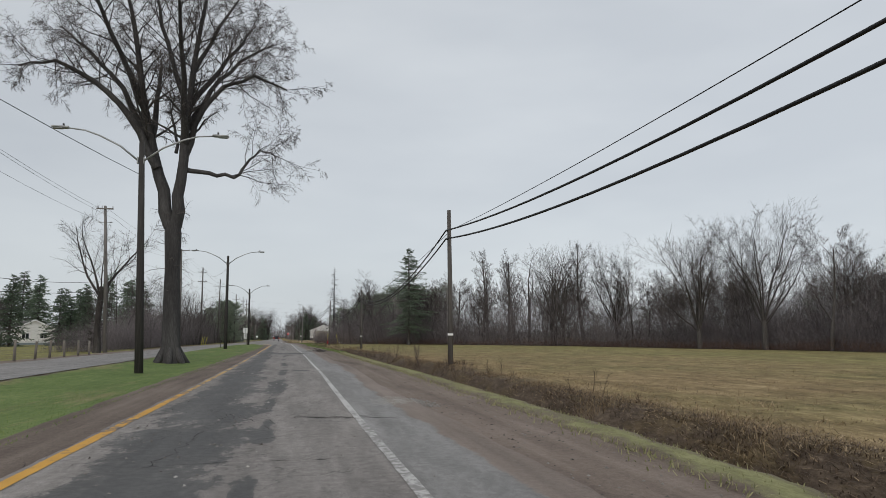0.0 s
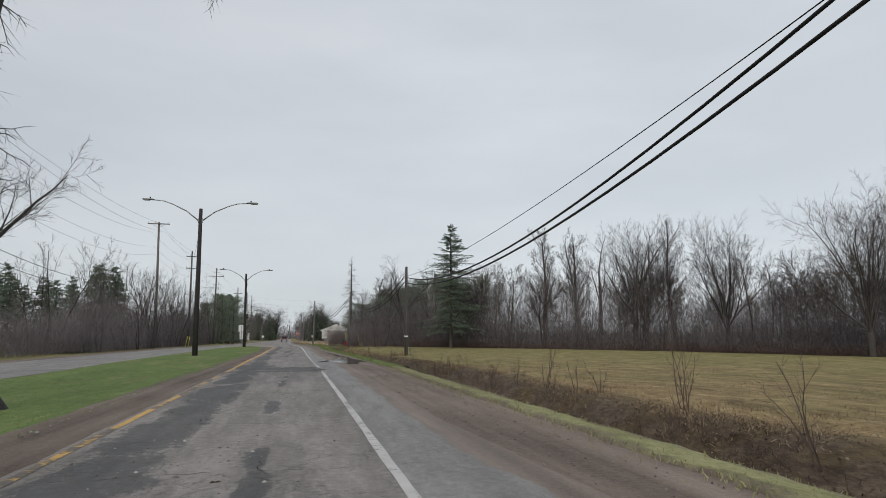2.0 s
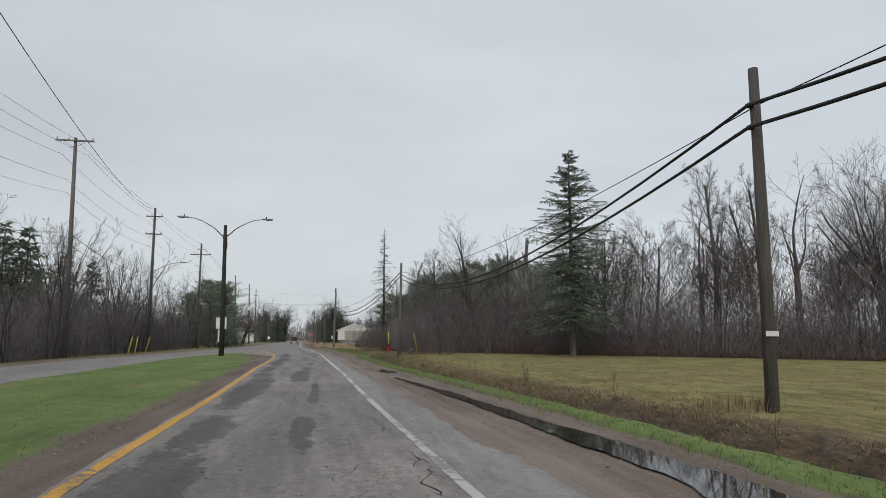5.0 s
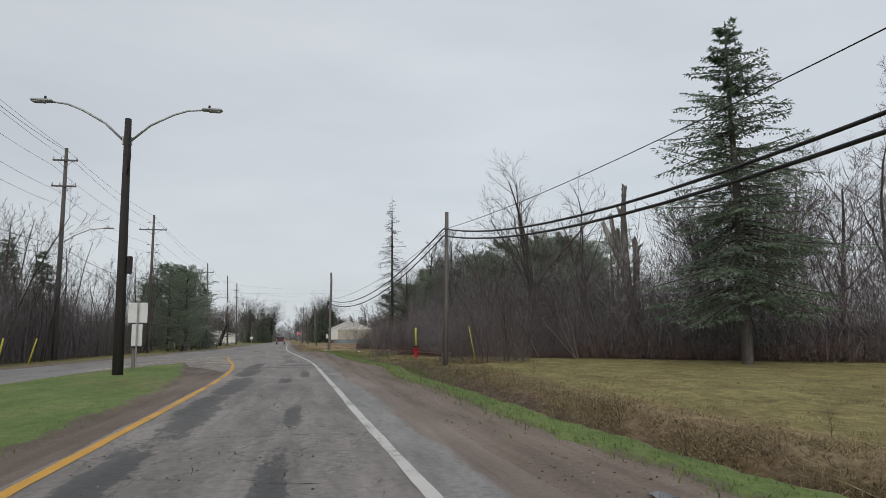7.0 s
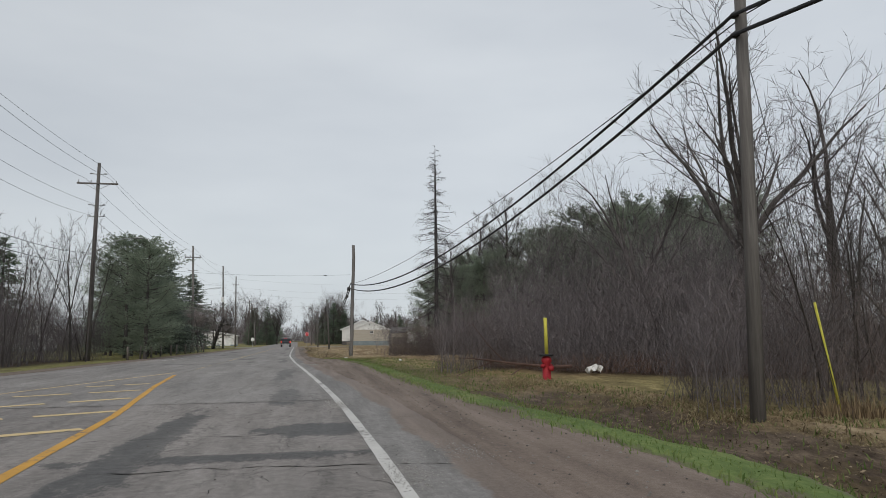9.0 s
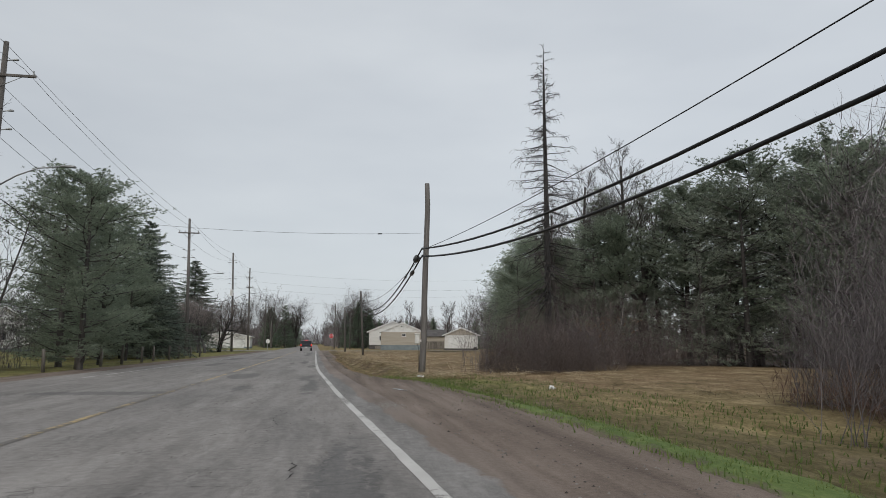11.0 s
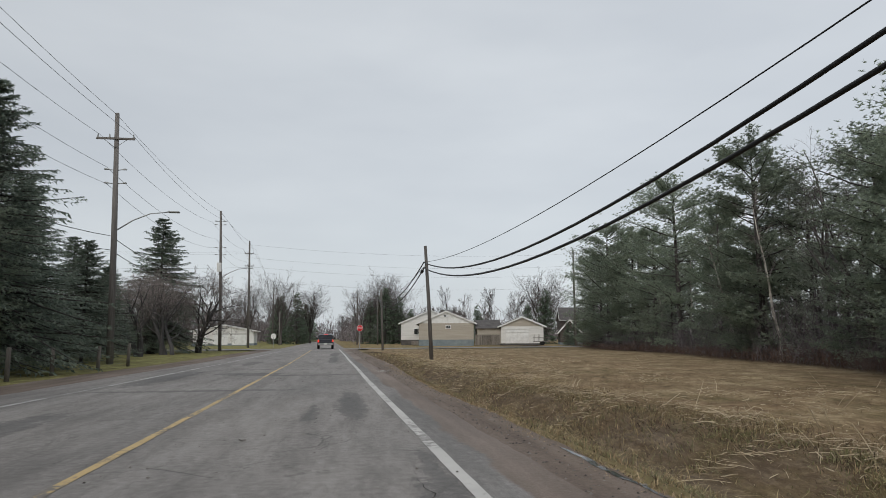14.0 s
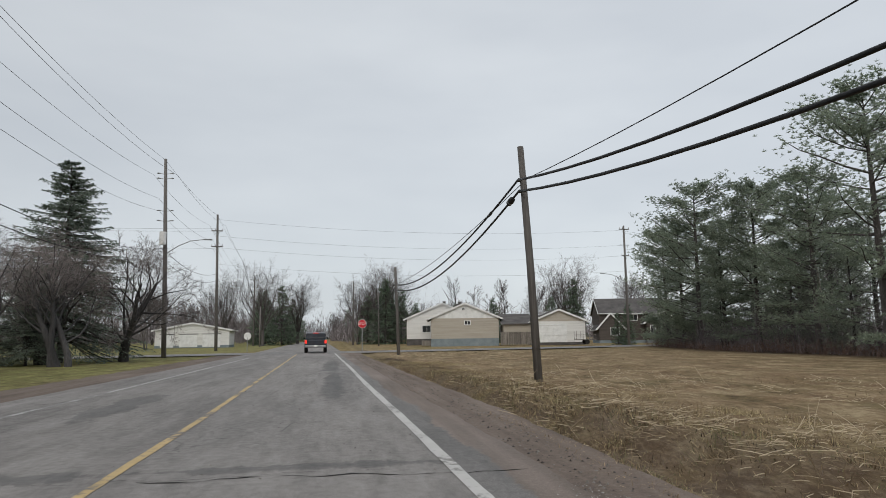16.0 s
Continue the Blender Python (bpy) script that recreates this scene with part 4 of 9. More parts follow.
STONE = leaf_mat("loose_stone", (0.06, 0.052, 0.048), (0.3, 0.28, 0.26), 0.9)
scatter_stones("gravel", "loose stones on the dirt shoulder", 9000, lambda y, r: white_x(y) + 0.9 + r.uniform(0, 1, len(y)) * (shoulder_x(y) - white_x(y) - 0.8), 2, 236, 0.006, 0.022, STONE, -0.016, 3)
scatter_stones("gravel", "crumbs of broken asphalt on the lane", 1500, lambda y, r: yellow_x(np.minimum(y, 112)) + 0.3 + r.beta(0.8, 1.6, len(y)) * 3.6, 2, 112, 0.006, 0.02, STONE, 0.004, 4)
scatter_stones("gravel", "crumbs of broken asphalt on the lane", 900, lambda y, r: white_x(y) - r.uniform(0, 1, len(y)) * 3.6, 112, 236, 0.006, 0.018, STONE, 0.004, 5)

pl = lambda y: lerp(y, [59.2, 59.7, 60.9, 61.5, 62.0, 62.6, 63.3, 64.6, 65.4, 65.8, 66.2, 67.2, 69.5, 76, 81, 86.4], [2.75, 2.3, 1.95, 1.3, 0.8, 0.95, 1.25, 1.35, 1.9, 1.6, 1.95, 2.1, 2.4, 2.2, 2.0, 1.65])
pr = lambda y: lerp(y, [59.2, 59.8, 60.7, 61.3, 61.7, 62.1, 62.9, 65.2, 67.5, 70.6, 74.5, 80, 86.4], [2.8, 2.85, 2.75, 2.95, 3.1, 3.5, 3.42, 3.22, 3.02, 2.98, 2.62, 2.35, 1.75])
tagged(strip("puddle", pl, pr, 59.2, 86.4, WATER, 0.006, 0.1, 4, 0.05, 8.0), "long still puddle along the shoulder mirroring trees", "puddle", kind="structure")
tagged(strip("puddle", lambda y: lerp(y, [89.6, 91.0, 92.4], [1.9, 1.55, 1.75]), lambda y: lerp(y, [89.6, 91.0, 92.4], [2.1, 2.2, 1.85]), 89.6, 92.4, WATER, 0.006, 0.12, 4, 0.06, 3.3), "small puddle on the dirt shoulder", "puddle", kind="structure")
tagged(strip("puddle", lambda y: lerp(y, [152.3, 152.6, 152.9, 153.15], [-0.56, -0.66, -0.76, -0.84]), lambda y: lerp(y, [152.3, 152.5, 152.8, 153.0, 153.15], [-0.52, -0.48, -0.66, -0.64, -0.8]), 152.3, 153.15, WATER, 0.002, 0.06, 4, 0.05, 21.0), "small muddy puddle on the dirt shoulder", "puddle", kind="structure")
tagged(strip("ditch_water", lambda y: shoulder_x(y) - lerp(y, [168.2, 169, 172, 174.6], [0.0, 0.05, 0.05, 0.0]), lambda y: shoulder_x(y) + lerp(y, [168.2, 169, 172, 174.6], [0.01, 0.05, 0.04, 0.01]), 168.2, 174.6, WATER, -0.012, 0.2, 3, 0.05, 5.3), "thin strip of standing water in the ditch", "puddle", kind="structure")
# The bright gleam of a wet gravel patch, put into the stones' colour.
scatter_stones("gravel", "stones in a hollow of the shoulder, coloured pale for wet shine", 420, lambda y, r: 2.75 + 0.1 * (11.4 - y) + r.normal(0, 0.14, len(y)), 10.3, 12.2, 0.008, 0.026, leaf_mat("pale_stone", (0.12, 0.113, 0.107), (0.34, 0.325, 0.31), 0.8), -0.012, 63)
BROKEN = leaf_mat("broken_asphalt_chunk", (0.14, 0.132, 0.125), (0.5, 0.48, 0.455), 0.9)
scatter_stones("rubble", "pale chunks of broken asphalt in the wheel track", 90, lambda y, r: yellow_x(y) + 1.5 + r.normal(0, 0.3, len(y)), 4, 66, 0.01, 0.036, BROKEN, 0.002, 61)
scatter_stones("rubble", "pale chunks of broken asphalt along the joint", 90, lambda y, r: white_x(y) - 1.45 + r.normal(0, 0.16, len(y)), 4, 60, 0.008, 0.03, BROKEN, 0.002, 62)
scatter_stones("rubble", "pale chunks of broken asphalt round the manhole", 80, lambda y, r: r.uniform(-3.2, 1.2, len(y)), 45, 58, 0.008, 0.032, BROKEN, 0.002, 63)
# Clusters of gravel whose pale colour paints in the shine of wet stones.
PALE_STONE = leaf_mat("wet_shine_stone", (0.16, 0.152, 0.145), (0.42, 0.41, 0.39), 0.7)
for i, (cx, cy, rx, ry, n) in enumerate(((2.3, 11.6, 0.4, 0.9, 1500), (-0.4, 117.6, 0.25, 0.6, 500), (-0.05, 112.4, 0.25, 0.7, 500), (-1.4, 147.8, 0.3, 0.9, 700), (-3.2, 193.2, 0.25, 0.8, 500), (-0.9, 125.0, 0.2, 1.0, 500), (0.3, 118.8, 0.4, 0.8, 500))):
    gr = np.random.RandomState(70 + i)
    ang, rr = gr.uniform(0, 6.283, n), np.sqrt(gr.uniform(0, 1, n)) * (1 + 0.35 * np.sin(gr.uniform(0, 6.283, n)))
    ox, oy = cx + rx * rr * np.cos(ang), cy + ry * rr * np.sin(ang)
    o = scatter_stones("gravel", "gravel lying on the asphalt edge, coloured pale for its wet shine", n, lambda y, r: ox, 0, 1, 0.003, 0.011, PALE_STONE, 0.006, 90 + i)
    co = np.empty(n * 15)
    o.data.vertices.foreach_get("co", co)
    co = co.reshape(n, 5, 3)
    co[:, :, 1] += (oy - co[:, :4, 1].mean(1))[:, None]
    o.data.vertices.foreach_set("co", co.ravel())


# ---- street lamps on the median ----
def street_lamp(at, lean, H, reach=1.0):
    e = thing("street_lamp", "tall dark wooden lamp pole with twin curved arms on grass", "street lamp", "median street lamps", at)
    part("pole", rod([(0, 0, -0.3), (lean * 0.4, 0, H * 0.4), (lean, 0, H)], [0.185, 0.16, 0.115], 12, POLE_DARK, "pole"), POLE_DARK, e)
    for s in (-1, 1):
        a = part("arm", rod([(lean + s * 0.1, 0, H - 0.85), (lean + s * reach * 0.9, 0, H - 0.2), (lean + s * reach * 1.8, 0, H + 0.24), (lean + s * reach * 2.4, 0, H + 0.44), (lean + s * reach * 3.1, 0, H + 0.5)], [0.045, 0.042, 0.038, 0.034, 0.032], 8, STEEL, "arm"), STEEL, e)
        bm = bmesh.new()
        box(bm, (lean + s * reach * 3.4, 0, H + 0.52), (0.74, 0.26, 0.1), bevel=0.04)
        box(bm, (lean + s * reach * 3.5, 0, H + 0.46), (0.42, 0.2, 0.05), bevel=0.02)
        h = part("lamp_head", bm, STEEL, a)
        bm = bmesh.new()
        bmesh.ops.create_cone(bm, cap_ends=True, segments=10, radius1=0.045, radius2=0.04, depth=0.12, matrix=Matrix.Translation((lean + s * reach * 3.28, 0, H + 0.63)))
        part("photocell", bm, CABLE, a)
        bm = bmesh.new()
        box(bm, (lean + s * 0.13, 0, H - 0.83), (0.06, 0.16, 0.3), bevel=0.01)
        part("bracket", bm, STEEL, e)
    return e


street_lamp((-6.37, 29.1, -0.2), -0.42, 10.3)
street_lamp((-7.08, 71.7, 0.08), -0.08, 9.95)
lamp3 = street_lamp((-7.52, 112.3, 0.08), -0.12, 9.3, 0.86)
bm = bmesh.new()
box(bm, (0.2, -0.02, 3.9), (0.16, 0.2, 0.62), bevel=0.02)
part("control_box", bm, POLE_DARK, lamp3, "small dark control box")
part("cable_drop", rod([(0.02, -0.15, 8.6), (0.08, -0.22, 7.8), (-0.02, -0.16, 7.2)], 0.03, 6, CABLE, "cable_drop"), CABLE, lamp3)


# ---- telephone poles and cables on the field side ----
TEL = [  # foot, top, upper and lower cable heights
    ((8.4, -15.0, -0.1), (8.4, -15.0, 7.6), 6.5, 6.1),
    ((7.76, 30.0, -0.2), (7.66, 29.75, 7.65), 6.62, 6.2),
    ((7.58, 75.0, -0.2), (7.52, 74.85, 6.72), 5.95, 5.5),
    ((6.05, 121.2, -0.15), (6.15, 120.95, 7.95), 7.05, 6.68),
    ((1.47, 164.0, -0.1), (1.58, 163.6, 8.82), 5.72, 5.36),
    ((0.74, 207.8, -0.3), (0.3, 207.6, 7.1), 6.05, 5.7),
    ((-0.7, 237.5, -0.2), (-0.95, 237.5, 6.5), 5.2, 4.85),
    ((1.4, 294.0, -0.1), (1.3, 294.0, 8.6), 6.6, 6.2),
]
poles = []
for i, (f, t, up, lo) in enumerate(TEL):
    f, t = Vector(f), Vector(t)
    e = thing("utility_pole", "weathered grey wooden telephone pole at the field edge", "utility pole", "telephone poles", f)
    t = t - f
    if i == 4:  # slightly crooked
        bole = [(0, 0, -0.3)] + [t * k + Vector((dx, 0, 0)) for k, dx in ((0.08, 0.01), (0.19, 0.045), (0.4, 0.025), (0.56, 0.03), (0.73, 0.05), (0.89, 0.055), (1.0, 0.0))]
        part("pole", rod(bole, [0.155, 0.15, 0.142, 0.136, 0.132, 0.126, 0.12, 0.11], 14, POLE_GREY, "pole"), POLE_GREY, e)
    else:
        part("pole", rod([(0, 0, -0.3), t * 0.5 + Vector((0.02, 0, 0)), t], [0.13, 0.115, 0.095], 12, POLE_WOOD if i > 2 else POLE_BROWN, "pole"), POLE_WOOD, e)
    for z in (up, lo):
        k = (z - f.z) / t.z
        bm = bmesh.new()
        box(bm, t * k + Vector((-0.12, 0, 0)), (0.12, 0.14, 0.09), bevel=0.015)
        part("cable_clamp", bm, CABLE, e)
    poles.append((f, t, up, lo))
    if i in (1, 2):
        bm = bmesh.new()
        box(bm, t * (1.62 / t.z) + Vector((-0.02, -0.15, 0)), (0.27, 0.02, 0.1), bevel=0.004)
        part("name_plate", bm, PLASTIC_WHITE, e, "small white metal plate")
    if i == 4:
        bm = bmesh.new()
        box(bm, Vector((-0.24, -0.05, 1.62)), (0.2, 0.22, 0.42), bevel=0.03)
        part("terminal_box", bm, PLASTIC_WHITE, e, "white plastic terminal box")
        bm = bmesh.new()
        bmesh.ops.create_cone(bm, cap_ends=True, segments=14, radius1=0.165, radius2=0.165, depth=0.09, matrix=Matrix.Translation((0.01, 0, 1.55)))
        part("band", bm, PLASTIC_WHITE, e)
        bm = bmesh.new()
        box(bm, Vector((-0.24, -0.05, 1.85)), (0.25, 0.27, 0.05), bevel=0.02)
        part("lid", bm, PLASTIC_WHITE, e)
        part("drop_cable", rod([(-0.22, -0.05, 1.42), (-0.2, -0.06, 1.3), (-0.155, -0.06, 1.15), (-0.15, -0.05, -0.2)], 0.012, 6, CABLE, "drop_cable"), CABLE, e)


def on_pole(i, z, side=-0.16):
    f, t, _, _ = poles[i]
    return f + t * ((z - f.z) / t.z) + Vector((side, 0, 0))


def cable(name, label, a, b, sag, r, mat, n=22, sides=6, group="overhead cables"):
    pts = []
    for k in range(n + 1):
        w = k / n
        p = a.lerp(b, w)
        p.z -= sag * 4 * w * (1 - w)
        pts.append(p)
    return tagged(new(name, rod(pts, r, sides, mat, name)), label, "cable", group)


SAGS = [(1.07, 1.21, 0.47), (1.75, 1.55, 0.66), (2.1, 1.95, 0.8), (1.6, 1.7, 0.75), (1.87, 1.9, 0.95), (1.0, 1.1, 0.4), (0.8, 0.9, 0.35)]
TC = "thick black bundled telephone cable slung between poles"
for i, (s1, s2, s3) in enumerate(SAGS):
    cable("telephone_cable", TC, on_pole(i, TEL[i][2]), on_pole(i + 1, TEL[i + 1][2]), s1, 0.036, CABLE)
    cable("telephone_cable", TC, on_pole(i, TEL[i][3]), on_pole(i + 1, TEL[i + 1][3]), s2, 0.038, CABLE)
    cable("overhead_wire", "thin dark wire above the telephone cables", on_pole(i, TEL[i][2] + 0.06, 0.14), on_pole(i + 1, TEL[i + 1][2] + 0.06, 0.14), s3, 0.013, CABLE, sides=5)


def splice_case(a, b, w, sag, L, r, label, mat=CABLE):
    def at(u):
        p = a.lerp(b, u)
        p.z -= sag * 4 * u * (1 - u)
        return p
    p, q = at(w), at(w + L / (b - a).length)
    d = (q - p)
    e = thing("splice_case", label, "cable splice", "", p)
    part("sleeve", rod([(0, 0, 0), d * 0.12, d * 0.2, d * 0.8, d * 0.88, d], [0.03, 0.05, r, r, 0.05, 0.03], 10, mat, "sleeve"), mat, e)
    bm = bmesh.new()
    m = Matrix.Translation(d * 0.5) @ d.to_track_quat("Z", "Y").to_matrix().to_4x4()
    bmesh.ops.create_cone(bm, cap_ends=True, segments=12, radius1=r + 0.008, radius2=r + 0.008, depth=0.05, matrix=m)
    part("strap", bm, STEEL, e)


splice_case(on_pole(4, TEL[4][2]), on_pole(5, TEL[5][2]), 0.03, 1.87, 0.8, 0.14, "large dark grey splice case on the upper cable", SPLICE_GREY)
splice_case(on_pole(4, TEL[4][3]), on_pole(5, TEL[5][3]), 0.062, 1.9, 0.7, 0.1, "grey splice sleeve on the lower cable", SPLICE_GREY)
splice_case(on_pole(4, TEL[4][2]), on_pole(5, TEL[5][2]), 0.125, 1.87, 0.4, 0.06, "small black splice sleeve on the upper cable")
splice_case(on_pole(5, TEL[5][3]), on_pole(6, TEL[6][3]), 0.02, 1.1, 0.5, 0.1, "black splice case hanging by the pole")
splice_case(on_pole(5, TEL[5][2]), on_pole(6, TEL[6][2]), 0.1, 1.0, 0.5, 0.05, "small grey splice sleeve on the cable")


# ---- power poles on the far side ----
HYDRO = [  # foot, lean, height, crossarms (height below top, width), insulator rows, lamp arm height
    ((-17.05, 65.0, -0.1), -0.8, 13.9, ((0.3, 1.5),), (1.6,), 0),
    ((-18.9, 116.0, 0.0), -0.35, 16.3, ((0.25, 2.7),), (), 0),
    ((-18.7, 139.3, 0.0), -0.1, 15.5, ((0.95, 1.7), (2.9, 1.7)), (), 8.4),
    ((-18.3, 166.0, 0.0), 0.0, 15.4, ((1.7, 3.0),), (0.9, 3.4, 4.3), 8.3),
    ((-17.5, 205.6, -0.2), -0.45, 14.5, ((1.55, 2.1),), (3.35, 4.15), 7.6),
    ((-18.3, 242.4, -0.2), -0.5, 15.8, (), (1.2, 1.6, 4.2, 5.0), 8.2),
    ((-19.2, 270.0, 0.0), -0.3, 16.2, ((2.0, 1.3), (3.9, 1.3)), (), 0),
    ((32.0, 269.3, 0.0), 0.0, 15.5, ((0.5, 1.4), (4.0, 1.0)), (2.6,), 8.0),
    ((-21.5, 325.0, 0.0), 0.0, 14.0, ((1.0, 1.8),), (2.5,), 0),
    ((-2.2, 310.0, 0.0), 0.0, 11.5, (), (0.6,), 0),
    ((-24.0, 360.0, 0.0), 0.0, 14.0, ((1.0, 1.8),), (2.5,), 0),
]
hyd = []
for i, (f, lean, H, arms, ins, lamp) in enumerate(HYDRO):
    e = thing("power_pole", "tall weathered wooden power pole with insulators beside the road", "utility pole", "power poles", f)
    part("pole", rod([(0, 0, -0.3), (lean * 0.45, 0, H * 0.5), (lean, 0, H)], [0.19, 0.16, 0.115], 12, POLE_WOOD, "pole"), POLE_WOOD, e)
    for dz, wd in arms:
        x0 = lean * (H - dz) / H
        bm = bmesh.new()
        box(bm, (x0, -0.14, H - dz), (wd, 0.1, 0.12), bevel=0.01)
        a = part("crossarm", bm, POLE_WOOD, e)
        for s in (-0.46, -0.16, 0.46):
            bm = bmesh.new()
            bmesh.ops.create_cone(bm, cap_ends=True, segments=8, radius1=0.05, radius2=0.03, depth=0.22, matrix=Matrix.Translation((x0 + s * wd, -0.14, H - dz + 0.16)))
            part("insulator", bm, STEEL, a)
        for s in (-1, 1):
            part("brace", rod([(x0 + s * wd * 0.3, -0.14, H - dz - 0.05), (x0, -0.16, H - dz - 0.55)], 0.018, 5, STEEL, "brace"), STEEL, e)
    for dz in ins:
        x0 = lean * (H - dz) / H
        for s in (-1, 1):
            part("insulator", rod([(x0, 0, H - dz - 0.05), (x0 + s * 0.3, 0, H - dz), (x0 + s * 0.5, 0, H - dz + 0.03), (x0 + s * 0.62, 0, H - dz + 0.02)], [0.025, 0.025, 0.06, 0.04], 7, STEEL, "insulator"), STEEL, e)
    if lamp:
        s = 1 if i != 7 else -1
        x0 = lean * lamp / H
        a = part("lamp_arm", rod([(x0 + s * 0.1, 0, lamp), (x0 + s * 1.0, 0, lamp + 0.62), (x0 + s * 1.9, 0, lamp + 1.02), (x0 + s * 2.9, 0, lamp + 1.14)], [0.04, 0.037, 0.033, 0.03], 7, STEEL, "lamp_arm"), STEEL, e)
        bm = bmesh.new()
        box(bm, (x0 + s * 3.2, 0, lamp + 1.15), (0.66, 0.24, 0.1), bevel=0.035)
        part("lamp_head", bm, STEEL, a)
    if i == 5:
        bm = bmesh.new()
        bmesh.ops.create_cone(bm, cap_ends=True, segments=16, radius1=0.26, radius2=0.26, depth=1.0, matrix=Matrix.Translation((lean * 0.6 - 0.05, -0.42, 9.35)))
        part("transformer", bm, PLASTIC_WHITE, e, "pale grey pole transformer")
    hyd.append((Vector(f), lean, H))


def hp(i, dz, dx=0.0):
    f, lean, H = hyd[i]
    return f + Vector((lean * (H - dz) / H + dx, 0, H - dz))


order = [0, 1, 2, 3, 4, 5, 6, 8, 10]
PW = "thin sagging power line between wooden poles"
h_back = Vector((-15.0, -20.0, 15.0))
for a, b in zip(order, order[1:]):
    L = (hyd[b][0] - hyd[a][0]).length
    for dz, dx, sg in ((0.1, 0.0, 0.014), (1.3, -0.9, 0.02), (1.3, 0.9, 0.02), (3.2, -0.5, 0.022), (4.2, -0.45, 0.026)):
        cable("power_line", PW, hp(a, dz, dx), hp(b, dz, dx), L * sg, 0.0105, WIRE, 14, 4, "power lines")
    for dz in (7.2, 8.0):
        cable("service_cable", "slack dark service cable low on the power poles", hp(a, dz, -0.15), hp(b, dz, -0.15), L * 0.03, 0.02, CABLE, 14, 4, "power lines")
for dz, dx in ((0.5, 0.0), (1.3, -0.9), (1.3, 0.9)):
    cable("power_line", PW, h_back + Vector((dx, 0, -dz)), hp(0, dz, dx), 1.6, 0.0105, WIRE, 14, 4, "power lines")
for dz in (7.2, 8.0, 9.0):
    cable("service_cable", "slack dark service cable low on the power poles", h_back + Vector((-0.15, 0, -dz)), hp(0, dz, -0.15), 2.6, 0.02, CABLE, 14, 4, "power lines")
# Lines over the cross street and out to single poles.
for dz in (0.6, 2.6, 4.0, 6.0):
    cable("power_line", "thin power line strung across the street", hp(6, dz), hp(7, dz), 1.0, 0.0105, WIRE, 16, 4, "power lines")
for dz in (0.7, 1.0, 3.1):
    far_end = Vector((105, 296, 15.5 - dz))
    cable("power_line", "thin power line strung across the street", hp(7, dz), far_end, 1.3, 0.0105, WIRE, 16, 4, "power lines")
    cable("power_line", "thin power line strung across the street", hp(6, dz + 1), Vector((-92, 246, 15.0 - dz)), 1.3, 0.0105, WIRE, 16, 4, "power lines")
cable("power_line", "thin line from the lamp pole to the power poles", Vector((-7.16, 71.7, 8.75)), hp(2, 0.2), 1.3, 0.013, WIRE, 18, 4, "power lines")
cable("power_line", "thin line from the lamp pole to the power poles", Vector((-6.75, 29.1, 8.6)), h_back + Vector((0, 0, -4.5)), 1.0, 0.013, WIRE, 14, 4, "power lines")
span_a, span_b = on_pole(4, 6.45), hp(3, 7.9)
cable("span_wire", "thin span wire across the road to the telephone pole", span_a, span_b, 0.45, 0.006, CABLE, 16, 5, "power lines")
bm = bmesh.new()
sp = span_a.lerp(span_b, 0.1) - Vector((0, 0, 0.162))
bmesh.ops.create_cone(bm, cap_ends=True, segments=10, radius1=0.03, radius2=0.03, depth=0.18, matrix=Matrix.Rotation(radians(90), 4, "Y"))
me = bpy.data.meshes.new("guy_insulator")
bm.to_mesh(me), bm.free()
me.materials.append(CABLE)
o = new("guy_insulator", me)
o.location = sp
tagged(o, "black strain insulator on the span wire", "insulator")


# ---- signs, markers, hydrant, manhole ----
def plate_sign(at, rz, plates, H, label):
    e = thing("road_sign", label, "sign", "", at, rz)
    bm = bmesh.new()
    box(bm, (0, 0, H / 2 - 0.15), (0.07, 0.05, H + 0.3), bevel=0.008)
    part("post", bm, STEEL, e)
    for z, w, h in plates:
        bm = bmesh.new()
        box(bm, (0, 0.05, z), (w, 0.012, h), bevel=0.004)
        part("sign_plate", bm, WHITE_PAINT, e)
        bm = bmesh.new()
        box(bm, (0, -0.03, z + h * 0.2), (0.09, 0.01, 0.05))
        part("bolt_bracket", bm, STEEL, e)
    return e


plate_sign((-8.55, 119.1, 0.04), 8, ((2.5, 0.8, 0.9), (1.5, 0.44, 0.98)), 2.98, "white traffic sign on a steel post, seen from behind")
e = thing("marker_post", "short weathered wooden marker post in the grass", "post", "", (-8.15, 117.0, 0.05))
bm = bmesh.new()
box(bm, (0, 0, 0.4), (0.12, 0.12, 0.95), bevel=0.015)
part("post", bm, FENCE_WOOD, e)
bm = bmesh.new()
box(bm, (0, 0, 0.9), (0.13, 0.13, 0.05), bevel=0.02)
part("cap", bm, FENCE_WOOD, e)
e = thing("marker_post", "thin dark steel stake on the grass median", "post", "", (-8.4, 79.5, 0.08))
part("post", rod([(0, 0, -0.2), (0, 0, 0.95)], 0.028, 6, CABLE, "post"), CABLE, e)
part("collar", rod([(0, 0, 0.0), (0, 0, 0.06)], 0.06, 8, GRAVEL, "collar"), GRAVEL, e)
for x, y, tilt in ((-16.3, 122.5, 0.16), (-16.2, 124.2, 0.1), (-16.4, 128.6, 0.2)):
    e = thing("guy_marker", "yellow plastic guy-wire guard leaning by the road", "post", "guy markers", (x, y, 0))
    part("guard", rod([(0, 0, -0.05), (tilt, 0.1, 0.9), (tilt * 1.6, 0.16, 1.45)], [0.05, 0.045, 0.04], 7, YELLOW_POST, "guard"), YELLOW_POST, e)
    part("wire", rod([(0, 0, -0.02), (tilt * 7, 0.8, 6.2)], 0.008, 4, WIRE, "wire"), WIRE, e)
